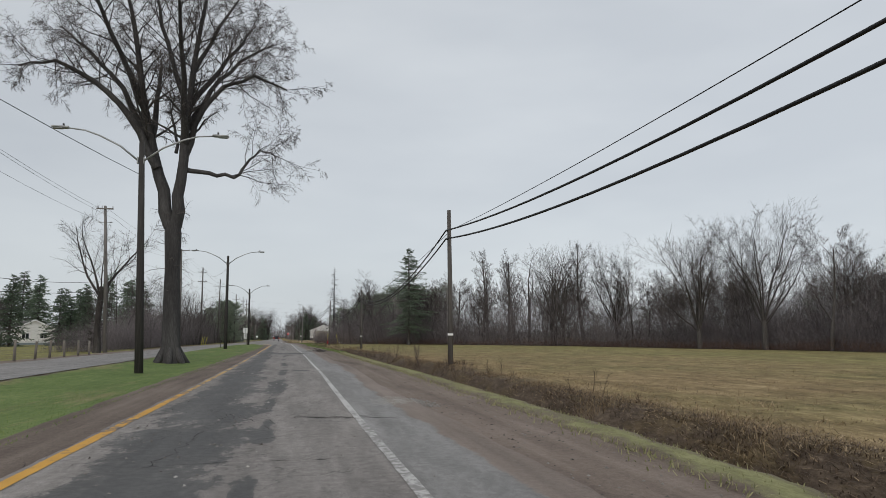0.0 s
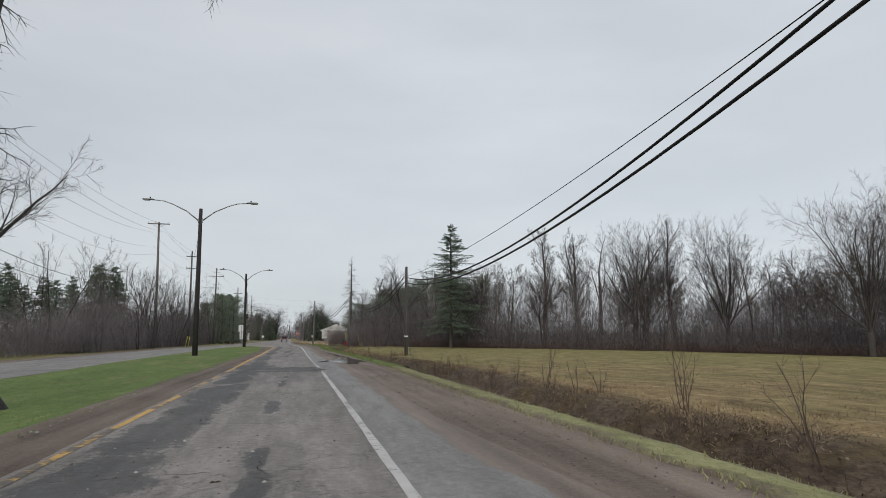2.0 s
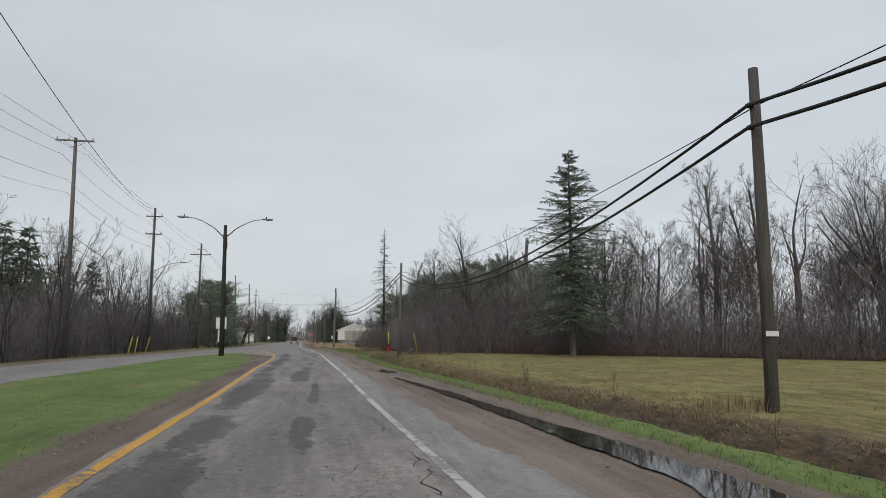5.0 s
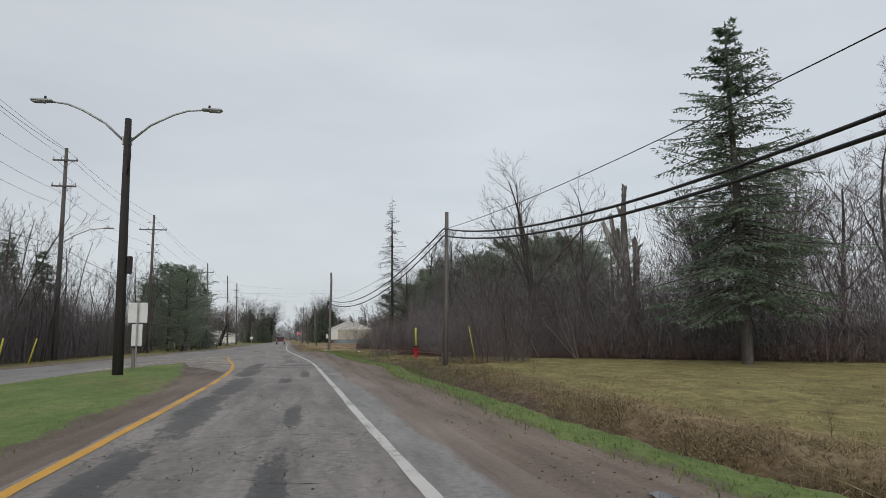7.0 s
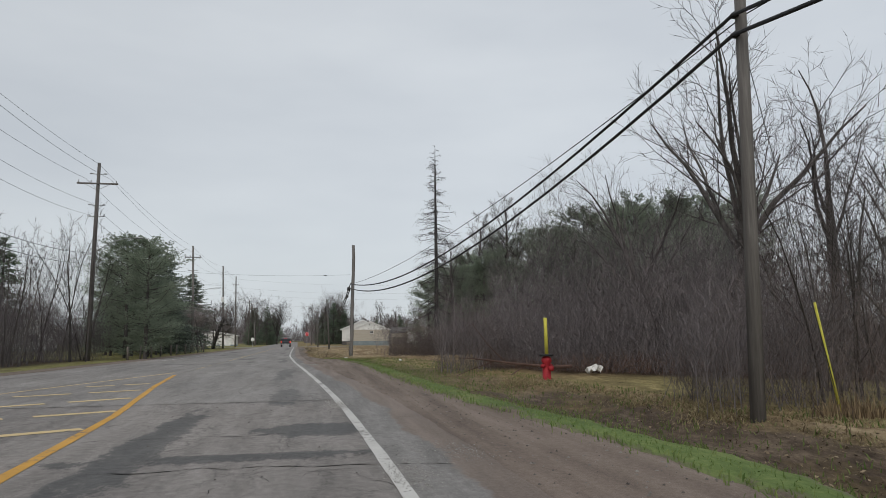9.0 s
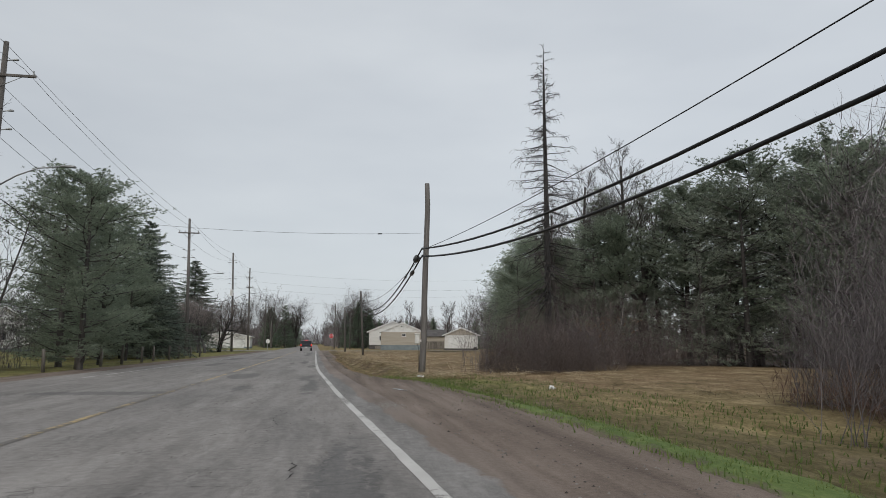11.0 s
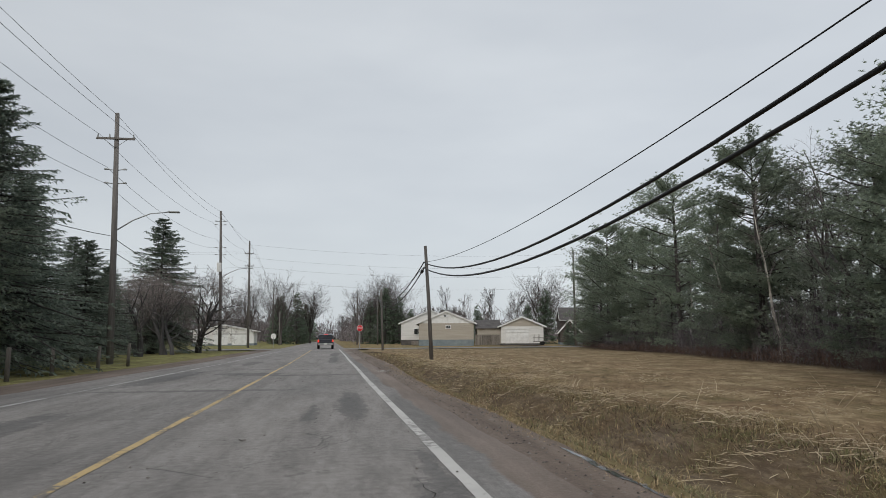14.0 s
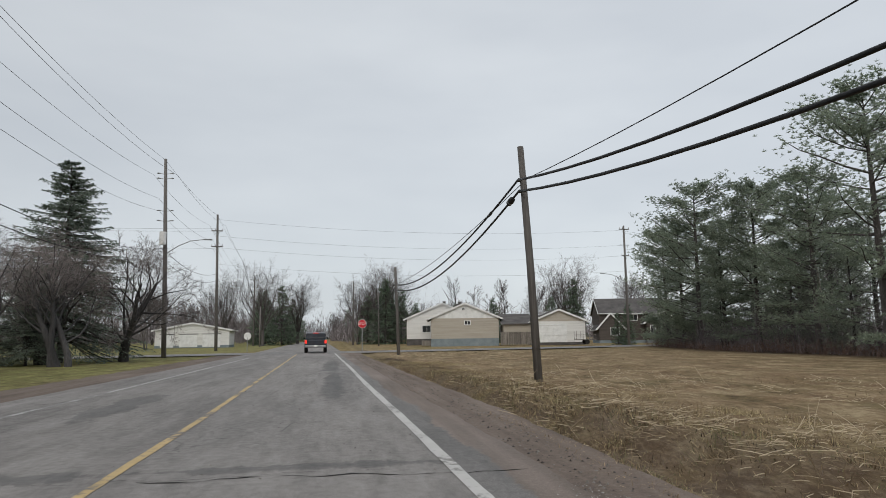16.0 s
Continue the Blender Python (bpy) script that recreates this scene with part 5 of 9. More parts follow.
e = thing("guy_marker", "long yellow guy-wire guard leaning in the brush", "post", "guy markers", (7.7, 121.2, -0.12))
part("guard", rod([(0, 0, 0), (-0.18, 0, 1.0), (-0.37, -0.02, 2.0)], [0.026, 0.024, 0.022], 7, YELLOW_POST, "guard"), YELLOW_POST, e)
part("wire", rod([(0.01, 0, 0), (-1.5, -0.15, 6.7)], 0.008, 4, WIRE, "wire"), WIRE, e)

e = thing("fire_hydrant", "red iron fire hydrant with a tall yellow marker", "hydrant", "", (6.3, 132.3, -0.12), 30)
part("barrel", rod([(0, 0, -0.05), (0, 0, 0.06), (0, 0, 0.07), (0, 0, 0.6), (0, 0, 0.66), (0, 0, 0.78), (0, 0, 0.84)], [0.2, 0.2, 0.145, 0.14, 0.18, 0.15, 0.06], 14, RED_IRON, "barrel"), RED_IRON, e)
for s in (-1, 1):
    part("nozzle", rod([(s * 0.1, 0, 0.5), (s * 0.24, 0, 0.5)], 0.065, 8, RED_IRON, "nozzle"), RED_IRON, e)
part("pumper_nozzle", rod([(0, -0.1, 0.42), (0, -0.26, 0.42)], 0.085, 10, RED_IRON, "pumper_nozzle"), RED_IRON, e)
part("cap_ring", rod([(0, 0, 0.82), (0, 0, 0.88)], 0.24, 12, CABLE, "cap_ring"), CABLE, e, "dark ring")
part("marker", rod([(0.02, 0, 0.88), (0.0, 0, 2.1)], 0.06, 8, YELLOW_POST, "marker"), YELLOW_POST, e, "tall yellow marker sleeve")

e = thing("manhole_cover", "round cast-iron manhole cover set in the lane", "manhole", "", (0.66, 52.9, 0.007))
bm = bmesh.new()
bmesh.ops.create_cone(bm, cap_ends=True, segments=28, radius1=0.37, radius2=0.36, depth=0.012, matrix=Matrix.Translation((0, 0, 0.004)))
part("ring", bm, IRON, e)
bm = bmesh.new()
bmesh.ops.create_cone(bm, cap_ends=True, segments=28, radius1=0.315, radius2=0.31, depth=0.012, matrix=Matrix.Translation((0, 0, 0.009)))
part("lid", bm, CABLE, e, "dark slotted lid")
for i in range(-3, 4):
    for j in range(-3, 4):
        if i * i + j * j < 10.5:
            bm = bmesh.new()
            box(bm, (i * 0.08, j * 0.08, 0.017), (0.05, 0.045, 0.008))
            part("stud", bm, IRON, e)

# The stop sign at the crossing, and the back of its twin.
def octagon(r, depth, y0):
    bm = bmesh.new()
    m = Matrix.Translation((0, y0, 0)) @ Matrix.Rotation(radians(90), 4, "X") @ Matrix.Rotation(radians(22.5), 4, "Z")
    bmesh.ops.create_cone(bm, cap_ends=True, segments=8, radius1=r, radius2=r, depth=depth, matrix=m)
    return bm


def letters(body, size, at, mat, parent, name="lettering"):
    c = bpy.data.curves.new(name, "FONT")
    c.body, c.size, c.align_x, c.align_y, c.extrude = body, size, "CENTER", "CENTER", 0.002
    tmp = new(name + "_curve", c)
    bpy.context.view_layer.update()
    me = bpy.data.meshes.new_from_object(tmp.evaluated_get(bpy.context.evaluated_depsgraph_get()))
    bpy.data.objects.remove(tmp)
    me.materials.clear()
    me.materials.append(mat)
    me.transform(Matrix.Translation(at) @ Matrix.Rotation(radians(90), 4, "X"))
    return part(name, me, mat, parent)


for at, rz, red in (((-2.9, 250.0, 0), 4, True), ((-14.75, 263.0, -0.95), 170, False)):
    e = thing("stop_sign", "red octagonal stop sign on a steel post" if red else "pale steel back of a stop sign on a post", "sign", "", at, rz)
    bm = bmesh.new()
    box(bm, (0, 0.04, 1.15), (0.07, 0.05, 2.5), bevel=0.008)
    part("post", bm, STEEL, e)
    bm = octagon(0.42, 0.012, 0)
    bmesh.ops.translate(bm, verts=bm.verts, vec=(0, 0, 2.55))
    p = part("sign_rim", bm, WHITE_PAINT, e)
    bm = octagon(0.385, 0.008, -0.012)
    bmesh.ops.translate(bm, verts=bm.verts, vec=(0, 0, 2.55))
    part("sign_face", bm, SIGN_RED, e)
    letters("STOP", 0.3, (0, -0.02, 2.55), WHITE_PAINT, e)

# Litter.
def litter(at, s, rz, label, mat=PLASTIC_WHITE, seed=0, name="litter"):
    r = random.Random(seed)
    n = 5
    vs = [((i / (n - 1) - 0.5) * s[0] + r.uniform(-0.15, 0.15) * s[0] / n, (j / (n - 1) - 0.5) * s[1] + r.uniform(-0.15, 0.15) * s[1] / n, r.uniform(0, 1) ** 1.5 * s[2]) for i in range(n) for j in range(n)]
    b = [(x * 0.95, y * 0.95, z - 0.014) for x, y, z in vs]
    fs = [(i * n + j, (i + 1) * n + j, (i + 1) * n + j + 1, i * n + j + 1) for i in range(n - 1) for j in range(n - 1)]
    fs += [tuple(q + n * n for q in reversed(f)) for f in fs]
    o = new(name, from_lists(name, vs + b, fs, mat))
    o.matrix_basis = pose(*at, 0, 0, rz)
    return tagged(o, label, "litter")


litter((4.0, 153.0, -0.03), (0.22, 0.16, 0.12), 50, "white paper cup scrap in the grass", seed=2)
litter((1.5, 146.2, -0.02), (0.5, 0.2, 0.07), 10, "torn grey cardboard lying in the grass", STONE, 3)
litter((0.95, 160.5, -0.02), (0.28, 0.16, 0.1), 15, "crumpled white packaging in the grass", seed=4)
litter((14.6, 172.3, 0.12), (0.6, 0.4, 0.35), 70, "white plastic bag caught at the bush", seed=5, name="plastic_bag")
litter((8.9, 134.4, -0.05), (0.6, 0.4, 0.38), 30, "crumpled white plastic bag by the thicket", seed=6, name="plastic_bag")
litter((5.4, 103.0, -0.25), (0.25, 0.2, 0.1), 30, "white wrapper in the ditch", seed=7)
for i, (x, y) in enumerate(((-1.95, 8.4), (-1.6, 24.0), (-1.75, 26.2), (-0.35, 21.2), (-0.2, 19.0), (-1.0, 62.8), (-0.4, 51.4), (-1.3, 97.5), (-5.9, 175.4), (-4.3, 193.1), (-0.6, 31.5))):
    litter((x, y, 0.006), (0.1, 0.07, 0.016), 37 * i, "pale crumb of broken asphalt on the lane", STONE, 20 + i, "asphalt_crumb")


# ---- fences ----
def fence(name, label, x, y0, y1, step, h, seed):
    r = random.Random(seed)
    e = thing(name, label, "fence", "", (x, y0, -0.05))
    n = int((y1 - y0) / step)
    tops = []
    for i in range(n + 1):
        dx, dy = r.uniform(-0.1, 0.1), r.uniform(-0.3, 0.3)
        lx, hh = r.uniform(-0.06, 0.06), h * r.uniform(0.92, 1.06)
        part("post", rod([(dx, i * step + dy, -0.2), (dx + lx * 0.5, i * step + dy, hh * 0.5), (dx + lx, i * step + dy, hh)], [0.085, 0.08, 0.075], 8, FENCE_WOOD, "post"), FENCE_WOOD, e)
        tops.append((dx, i * step + dy, lx))
    for k in range(5):
        z = h * (0.16 + 0.19 * k)
        part("wire", rod([(a + l * z / h, b, z) for a, b, l in tops], 0.006, 4, WIRE, "wire"), WIRE, e)


fence("post_fence", "grey wooden post and wire fence along the roadside meadow", -15.9, 33.0, 57.0, 2.9, 1.25, 1)
fence("post_fence", "grey wooden post and wire fence along the lawn", -15.6, 166.0, 202.0, 4.0, 1.1, 2)


# ---- houses ----
def window(e, at, w, h, axis="y", frame_mat=None):
    fm = frame_mat or WHITE_PAINT
    x, y, z = at
    g = bmesh.new()
    sz = (w, 0.05, h) if axis == "y" else (0.05, w, h)
    box(g, at, sz)
    pane = part("window", g, GLASS, e)
    g = bmesh.new()
    t = 0.09
    o = 0.02
    for dx, dz, sw, sh in ((0, h / 2, w + 2 * t, t), (0, -h / 2, w + 2 * t, t), (-w / 2, 0, t, h), (w / 2, 0, t, h), (0, 0, 0.05, h)):
        c = (x + dx, y - o, z + dz) if axis == "y" else (x - o, y + dx, z + dz)
        box(g, c, (sw, 0.08, sh) if axis == "y" else (0.08, sw, sh))
    part("window_frame", g, fm, pane)


def gable_house(name, label, at, rz, w, d, eave, peak, wall_mat, roof_mat, base=0.5, gable_mat=None, base_mat=None, chimneys=()):
    """A house whose gable faces its -y side; its eaves run along y."""
    e = thing(name, label, "house", "", at, rz)
    g = bmesh.new()
    box(g, (0, d / 2, base / 2 - 0.1), (w + 0.04, d + 0.04, base + 0.2))
    part("foundation", g, base_mat or FOUNDATION, e)
    g = bmesh.new()
    box(g, (0, d / 2, (base + eave) / 2), (w, d, eave - base))
    part("wall", g, wall_mat, e)
    for y0, s in ((0.0, -1), (d, 1)):
        y = y0 - s * 0.02
        vs = [(-w / 2, y, eave), (w / 2, y, eave), (0, y, peak), (-w / 2, y - s * 0.2, eave), (w / 2, y - s * 0.2, eave), (0, y - s * 0.2, peak)]
        part("gable", from_lists("gable", vs, [(0, 1, 2), (5, 4, 3), (0, 3, 4, 1), (1, 4, 5, 2), (2, 5, 3, 0)], gable_mat or wall_mat), gable_mat or wall_mat, e)
    ov, th, oe = 0.5, 0.16, 0.22
    sl = (peak - eave) / (w / 2)
    for s in (-1, 1):
        xo, zo = s * (w / 2 + ov), eave - sl * ov
        vs = [(0, -oe, peak + 0.04), (xo, -oe, zo + 0.04), (xo, d + oe, zo + 0.04), (0, d + oe, peak + 0.04)]
        vs += [(x, y, z + th) for x, y, z in vs]
        fs = [(0, 1, 2, 3), (7, 6, 5, 4), (0, 4, 5, 1), (1, 5, 6, 2), (2, 6, 7, 3), (3, 7, 4, 0)]
        part("roof", from_lists("roof", vs, fs, roof_mat), roof_mat, e)
        L = math.hypot(w / 2 + ov, sl * (w / 2 + ov))
        m = Matrix.Rotation(s * math.atan(sl), 4, "Y")
        for yy in (-oe - 0.03, d + oe + 0.03):
            g = bmesh.new()
            box(g, (xo / 2, yy, (peak + zo) / 2 + 0.1), (L, 0.05, 0.24), m)
            part("fascia", g, WHITE_PAINT, e)
        g = bmesh.new()
        box(g, (xo + s * 0.06, d / 2, zo + 0.08), (0.12, d + 2 * oe, 0.12), bevel=0.02)
        part("gutter", g, WHITE_PAINT, e)
    for cx, cy, ch in chimneys:
        g = bmesh.new()
        z = peak - abs(cx) * sl
        box(g, (cx, cy, z + ch / 2), (0.45, 0.45, ch + 0.5), bevel=0.02)
        box(g, (cx, cy, z + ch + 0.28), (0.56, 0.56, 0.1), bevel=0.02)
        part("chimney", g, SHINGLE, e)
    return e


h1 = gable_house("bungalow", "beige bungalow with white gable and blue-grey foundation on the cross street", (12.4, 279.0, 0.05), -8, 9.4, 14, 3.75, 5.7, SIDING, SHINGLE, 0.95, WHITE_PAINT, FOUNDATION, ((-0.6, 1.6, 0.35), (-0.8, 4.5, 0.3), (-1.0, 10, 0.4)))
window(h1, (0.35, -0.03, 3.1), 0.8, 0.55)
window(h1, (-0.2, -0.05, 5.0), 0.4, 0.4)
for y in (2.2, 6.0, 10.0):
    window(h1, (-4.72, y, 2.5), 1.3, 1.1, "x")
g = bmesh.new()
box(g, (-4.74, 4.1, 1.95), (0.06, 0.95, 2.0))
part("door", g, WHITE_PAINT, h1)
g = bmesh.new()
box(g, (-5.4, 3.0, 0.35), (1.3, 2.4, 0.7), bevel=0.02)
part("porch_step", g, FENCE_WOOD, h1)
h2 = gable_house("bungalow", "white bungalow with a grey roof behind its neighbour", (11.7, 294.5, 0.05), -8, 11.5, 12, 4.1, 6.5, SIDING_WHITE, SHINGLE, 0.9, SIDING_WHITE, SHINGLE, ((0.4, 3, 0.4),))
for x in (-2.5, 1.8):
    window(h2, (x, -0.03, 2.5), 1.5, 1.1)
for y in (2.5, 7.0):
    window(h2, (-5.77, y, 2.4), 1.6, 1.2, "x")
g3 = gable_house("garage", "pale siding garage with a white roll-up door", (25.0, 276.0, 0.2), -8, 7.2, 8, 3.0, 4.5, SIDING_WHITE, SHINGLE, 0.15, SIDING, SHINGLE)
g = bmesh.new()
for k in range(5):
    box(g, (-0.9, -0.05, 0.35 + 0.46 * k), (3.9, 0.06, 0.44), bevel=0.01)
part("garage_door", g, WHITE_PAINT, g3)
g = bmesh.new()
box(g, (-0.9, -0.03, 2.58), (4.2, 0.09, 0.14))
part("door_lintel", g, WHITE_PAINT, g3)
g = bmesh.new()
box(g, (-5.6, 2.6, 1.35), (4.0, 4.0, 2.6))
part("annex", g, SIDING, g3)
vs = [(-7.9, 0.2, 2.62), (-3.4, 0.2, 2.62), (-3.4, 5.0, 4.1), (-7.9, 5.0, 4.1), (-7.9, 0.2, 2.76), (-3.4, 0.2, 2.76), (-3.4, 5.0, 4.24), (-7.9, 5.0, 4.24)]
part("annex_roof", from_lists("annex_roof", vs, [(3, 2, 1, 0), (4, 5, 6, 7), (0, 1, 5, 4), (1, 2, 6, 5), (2, 3, 7, 6), (3, 0, 4, 7)], SHINGLE), SHINGLE, g3)
e = thing("board_fence", "grey weathered board fence between bungalow and garage", "fence", "", (17.2, 277.6, 0.05), -8)
for i in range(26):
    g = bmesh.new()
    box(g, (i * 0.165, 0, 0.9), (0.15, 0.025, 1.75 + 0.04 * math.sin(i * 2.1)))
    part("board", g, FENCE_WOOD, e)
g = bmesh.new()
box(g, (2.1, 0.04, 1.5), (4.3, 0.05, 0.09))
part("rail", g, FENCE_WOOD, e)
e = thing("utility_trailer", "dark steel utility trailer parked before the garage", "trailer", "", (27.2, 272.2, 0.12), -8)
g = bmesh.new()
box(g, (0, 0, 0.55), (2.6, 1.4, 0.12), bevel=0.02)
part("bed", g, IRON, e)
for x in (-1.28, -0.4, 0.45, 1.28):
    for y in (-0.68, 0.68):
        g = bmesh.new()
        box(g, (x, y, 0.9 + (0.25 if x < 0 else 0)), (0.05, 0.05, 0.6 + (0.5 if x < 0 else 0)))
        part("upright", g, IRON, e)
for y in (-0.68, 0.68):
    g = bmesh.new()
    box(g, (0, y, 1.18), (2.6, 0.05, 0.06))
    part("side_rail", g, IRON, e)
    g = bmesh.new()
    bmesh.ops.create_cone(g, cap_ends=True, segments=16, radius1=0.3, radius2=0.3, depth=0.18, matrix=Matrix.Translation((0.1, y * 1.18, 0.28)) @ Matrix.Rotation(radians(90), 4, "X"))
    part("tyre", g, RUBBER, e)
h4 = gable_house("house", "dark brown two-storey house with white trim behind pines", (46.6, 288.5, 0.0), 76, 8.0, 10.5, 4.7, 6.9, SIDING_DARK, SHINGLE, 0.4, SIDING_DARK, None, ((1.5, 9.0, 0.6),))
for y in (2.2, 5.2, 8.2):
    window(h4, (-4.03, y, 3.9), 1.1, 0.9, "x")
h5 = gable_house("house", "dark brown gabled porch wing with white trim before its house", (44.4, 283.6, 0.0), -14, 5.2, 5, 3.1, 4.7, SIDING_DARK, SHINGLE, 0.4, SIDING_DARK)
for x in (-1.7, -0.5, 0.7, 1.9):
    window(h5, (x, -0.03, 1.9), 0.7, 1.5)
h5 = gable_house("house", "low dark brown side wing with white rakes beside its house", (37.0, 286.4, 0.0), -14, 3.6, 6, 2.5, 4.5, SIDING_DARK, SHINGLE, 0.4, SIDING_DARK)
window(h5, (0.6, -0.03, 1.8), 1.3, 1.2)
pole_far = thing("wooden_pole", "plain grey wooden pole beside the far road", "pole", "", (-17.75, 302.0, 0))
part("shaft", rod([(0, 0, -0.2), (0, 0, 6.6)], [0.13, 0.1], 8, POLE_WOOD, "shaft"), POLE_WOOD, pole_far)
h6 = gable_house("garage", "long white garage with low gable across the street", (-28.6, 303.0, 0.0), 3, 11.6, 9, 2.75, 3.9, SIDING_WHITE, SHINGLE, 0.35, SIDING_WHITE)
for x, w in ((-3.9, 2.0), (-0.6, 2.8), (3.0, 2.8)):
    g = bmesh.new()
    box(g, (x, -0.03, 1.1), (w, 0.06, 2.1), bevel=0.02)
    part("garage_door", g, WHITE_PAINT, h6)
    g = bmesh.new()
    box(g, (x, -0.05, 2.2), (w + 0.3, 0.08, 0.12), bevel=0.02)
    part("door_trim", g, SHINGLE, h6)
h7 = gable_house("house", "white house glimpsed behind roadside spruces", (-47.0, 232.0, 0.0), 60, 9.0, 12, 3.6, 6.0, SIDING_WHITE, SHINGLE, 0.4, SIDING_WHITE, FOUNDATION)
for y in (2.5, 8.0):
    window(h7, (-4.53, y, 2.0), 1.4, 1.2, "x")
window(h7, (0, -0.03, 2.1), 1.5, 1.2)
h8 = gable_house("house", "small white house far across the meadow", (-53.5, 152.0, 0.0), 30, 8.0, 10, 3.0, 5.0, SIDING_WHITE, SHINGLE, 0.4, SIDING_WHITE)
window(h8, (-1.5, -0.03, 1.8), 1.3, 1.1)
window(h8, (1.8, -0.03, 1.8), 1.3, 1.1)


# ---- the pickup truck ahead ----
def lofted(sections, mat, name):
    """A closed body through equal rings of points."""
    n = len(sections[0])
    v = [p for s in sections for p in s]
    f = []
    for i in range(len(sections) - 1):
        for k in range(n):
            k2 = (k + 1) % n
            f.append((i * n + k, i * n + k2, (i + 1) * n + k2, (i + 1) * n + k))
    f += [tuple(reversed(range(n))), tuple(range((len(sections) - 1) * n, len(sections) * n))]
    return from_lists(name, v, f, mat)


def ring(y, hw, z0, z1, r):
    return [(-hw + r, y, z0), (hw - r, y, z0), (hw, y, z0 + r), (hw, y, z1 - r), (hw - r, y, z1), (-hw + r, y, z1), (-hw, y, z1 - r), (-hw, y, z0 + r)]


e = thing("pickup_truck", "dark blue-grey pickup truck with lit tail lamps on the road", "truck", "", (-7.05, 248.5, 0.0), 1.5)
part("body", lofted([ring(-0.05, 0.93, 0.55, 1.12, 0.06), ring(0.05, 0.97, 0.5, 1.16, 0.07), ring(3.6, 0.98, 0.48, 1.18, 0.08), ring(5.1, 0.95, 0.48, 1.12, 0.12), ring(5.5, 0.86, 0.52, 1.0, 0.15)], CAR_PAINT, "body"), CAR_PAINT, e)
part("cab", lofted([ring(0.1, 0.86, 1.14, 1.72, 0.1), ring(0.5, 0.84, 1.14, 1.84, 0.13), ring(2.6, 0.82, 1.14, 1.86, 0.14), ring(3.6, 0.8, 1.14, 1.2, 0.03)], CAR_PAINT, "cab"), CAR_PAINT, e)
g = bmesh.new()
box(g, (0, 0.16, 1.5), (1.42, 0.05, 0.36), Matrix.Rotation(radians(-14), 4, "X"), 0.015)
part("rear_window", g, GLASS, e)
for s in (-1, 1):
    g = bmesh.new()
    box(g, (s * 0.845, 1.6, 1.5), (0.04, 1.9, 0.34), bevel=0.01)
    part("side_window", g, GLASS, e)
    g = bmesh.new()
    box(g, (s * 0.86, -0.05, 0.98), (0.17, 0.1, 0.3), bevel=0.03)
    part("tail_lamp", g, TAIL_LAMP, e, "lit red tail lamp")
    g = bmesh.new()
    box(g, (s * 1.06, 3.0, 1.3), (0.16, 0.1, 0.18), bevel=0.03)
    part("mirror", g, RUBBER, e)
    for y in (0.95, 4.4):
        g = bmesh.new()
        bmesh.ops.create_cone(g, cap_ends=True, segments=20, radius1=0.38, radius2=0.38, depth=0.26, matrix=Matrix.Translation((s * 0.85, y, 0.38)) @ Matrix.Rotation(radians(90), 4, "Y"))
        wheel = part("wheel", g, RUBBER, e)
        g = bmesh.new()
        bmesh.ops.create_cone(g, cap_ends=True, segments=16, radius1=0.22, radius2=0.2, depth=0.28, matrix=Matrix.Translation((s * 0.86, y, 0.38)) @ Matrix.Rotation(radians(90), 4, "Y"))
        part("rim", g, STEEL, wheel)
g = bmesh.new()
box(g, (0, -0.12, 0.58), (1.84, 0.18, 0.2), bevel=0.04)
part("rear_bumper", g, STEEL, e)
g = bmesh.new()
box(g, (0, -0.075, 0.9), (1.36, 0.04, 0.4), bevel=0.02)
part("tailgate", g, CAR_PAINT, e)
g = bmesh.new()
box(g, (0, -0.225, 0.62), (0.32, 0.02, 0.15))
part("plate", g, PLASTIC_WHITE, e)
g = bmesh.new()
box(g, (0, 0.12, 1.75), (0.5, 0.04, 0.04))
part("brake_light", g, TAIL_LAMP, e, "lit high brake light")


# ---- trees ----
UP = Vector((0, 0, 1))


def turned(d, ang, az):
    """d tipped by ang, towards the azimuth az round it."""
    a = d.orthogonal().normalized()
    b = d.cross(a)
    return (d * math.cos(ang) + (a * math.cos(az) + b * math.sin(az)) * math.sin(ang)).normalized()


def spray(buf, p, d, n, L, w):
    """A slim twig or spray of needles that runs out to a point."""
    o = len(buf.v)
    s = d.cross(n)
    if s.length < 1e-4:
        s = d.orthogonal()
    s.normalize()
    for q in (p + s * w, p + d * L, p - s * w):
        buf.v.append((q.x, q.y, q.z))
    buf.f.append((o, o + 1, o + 2))


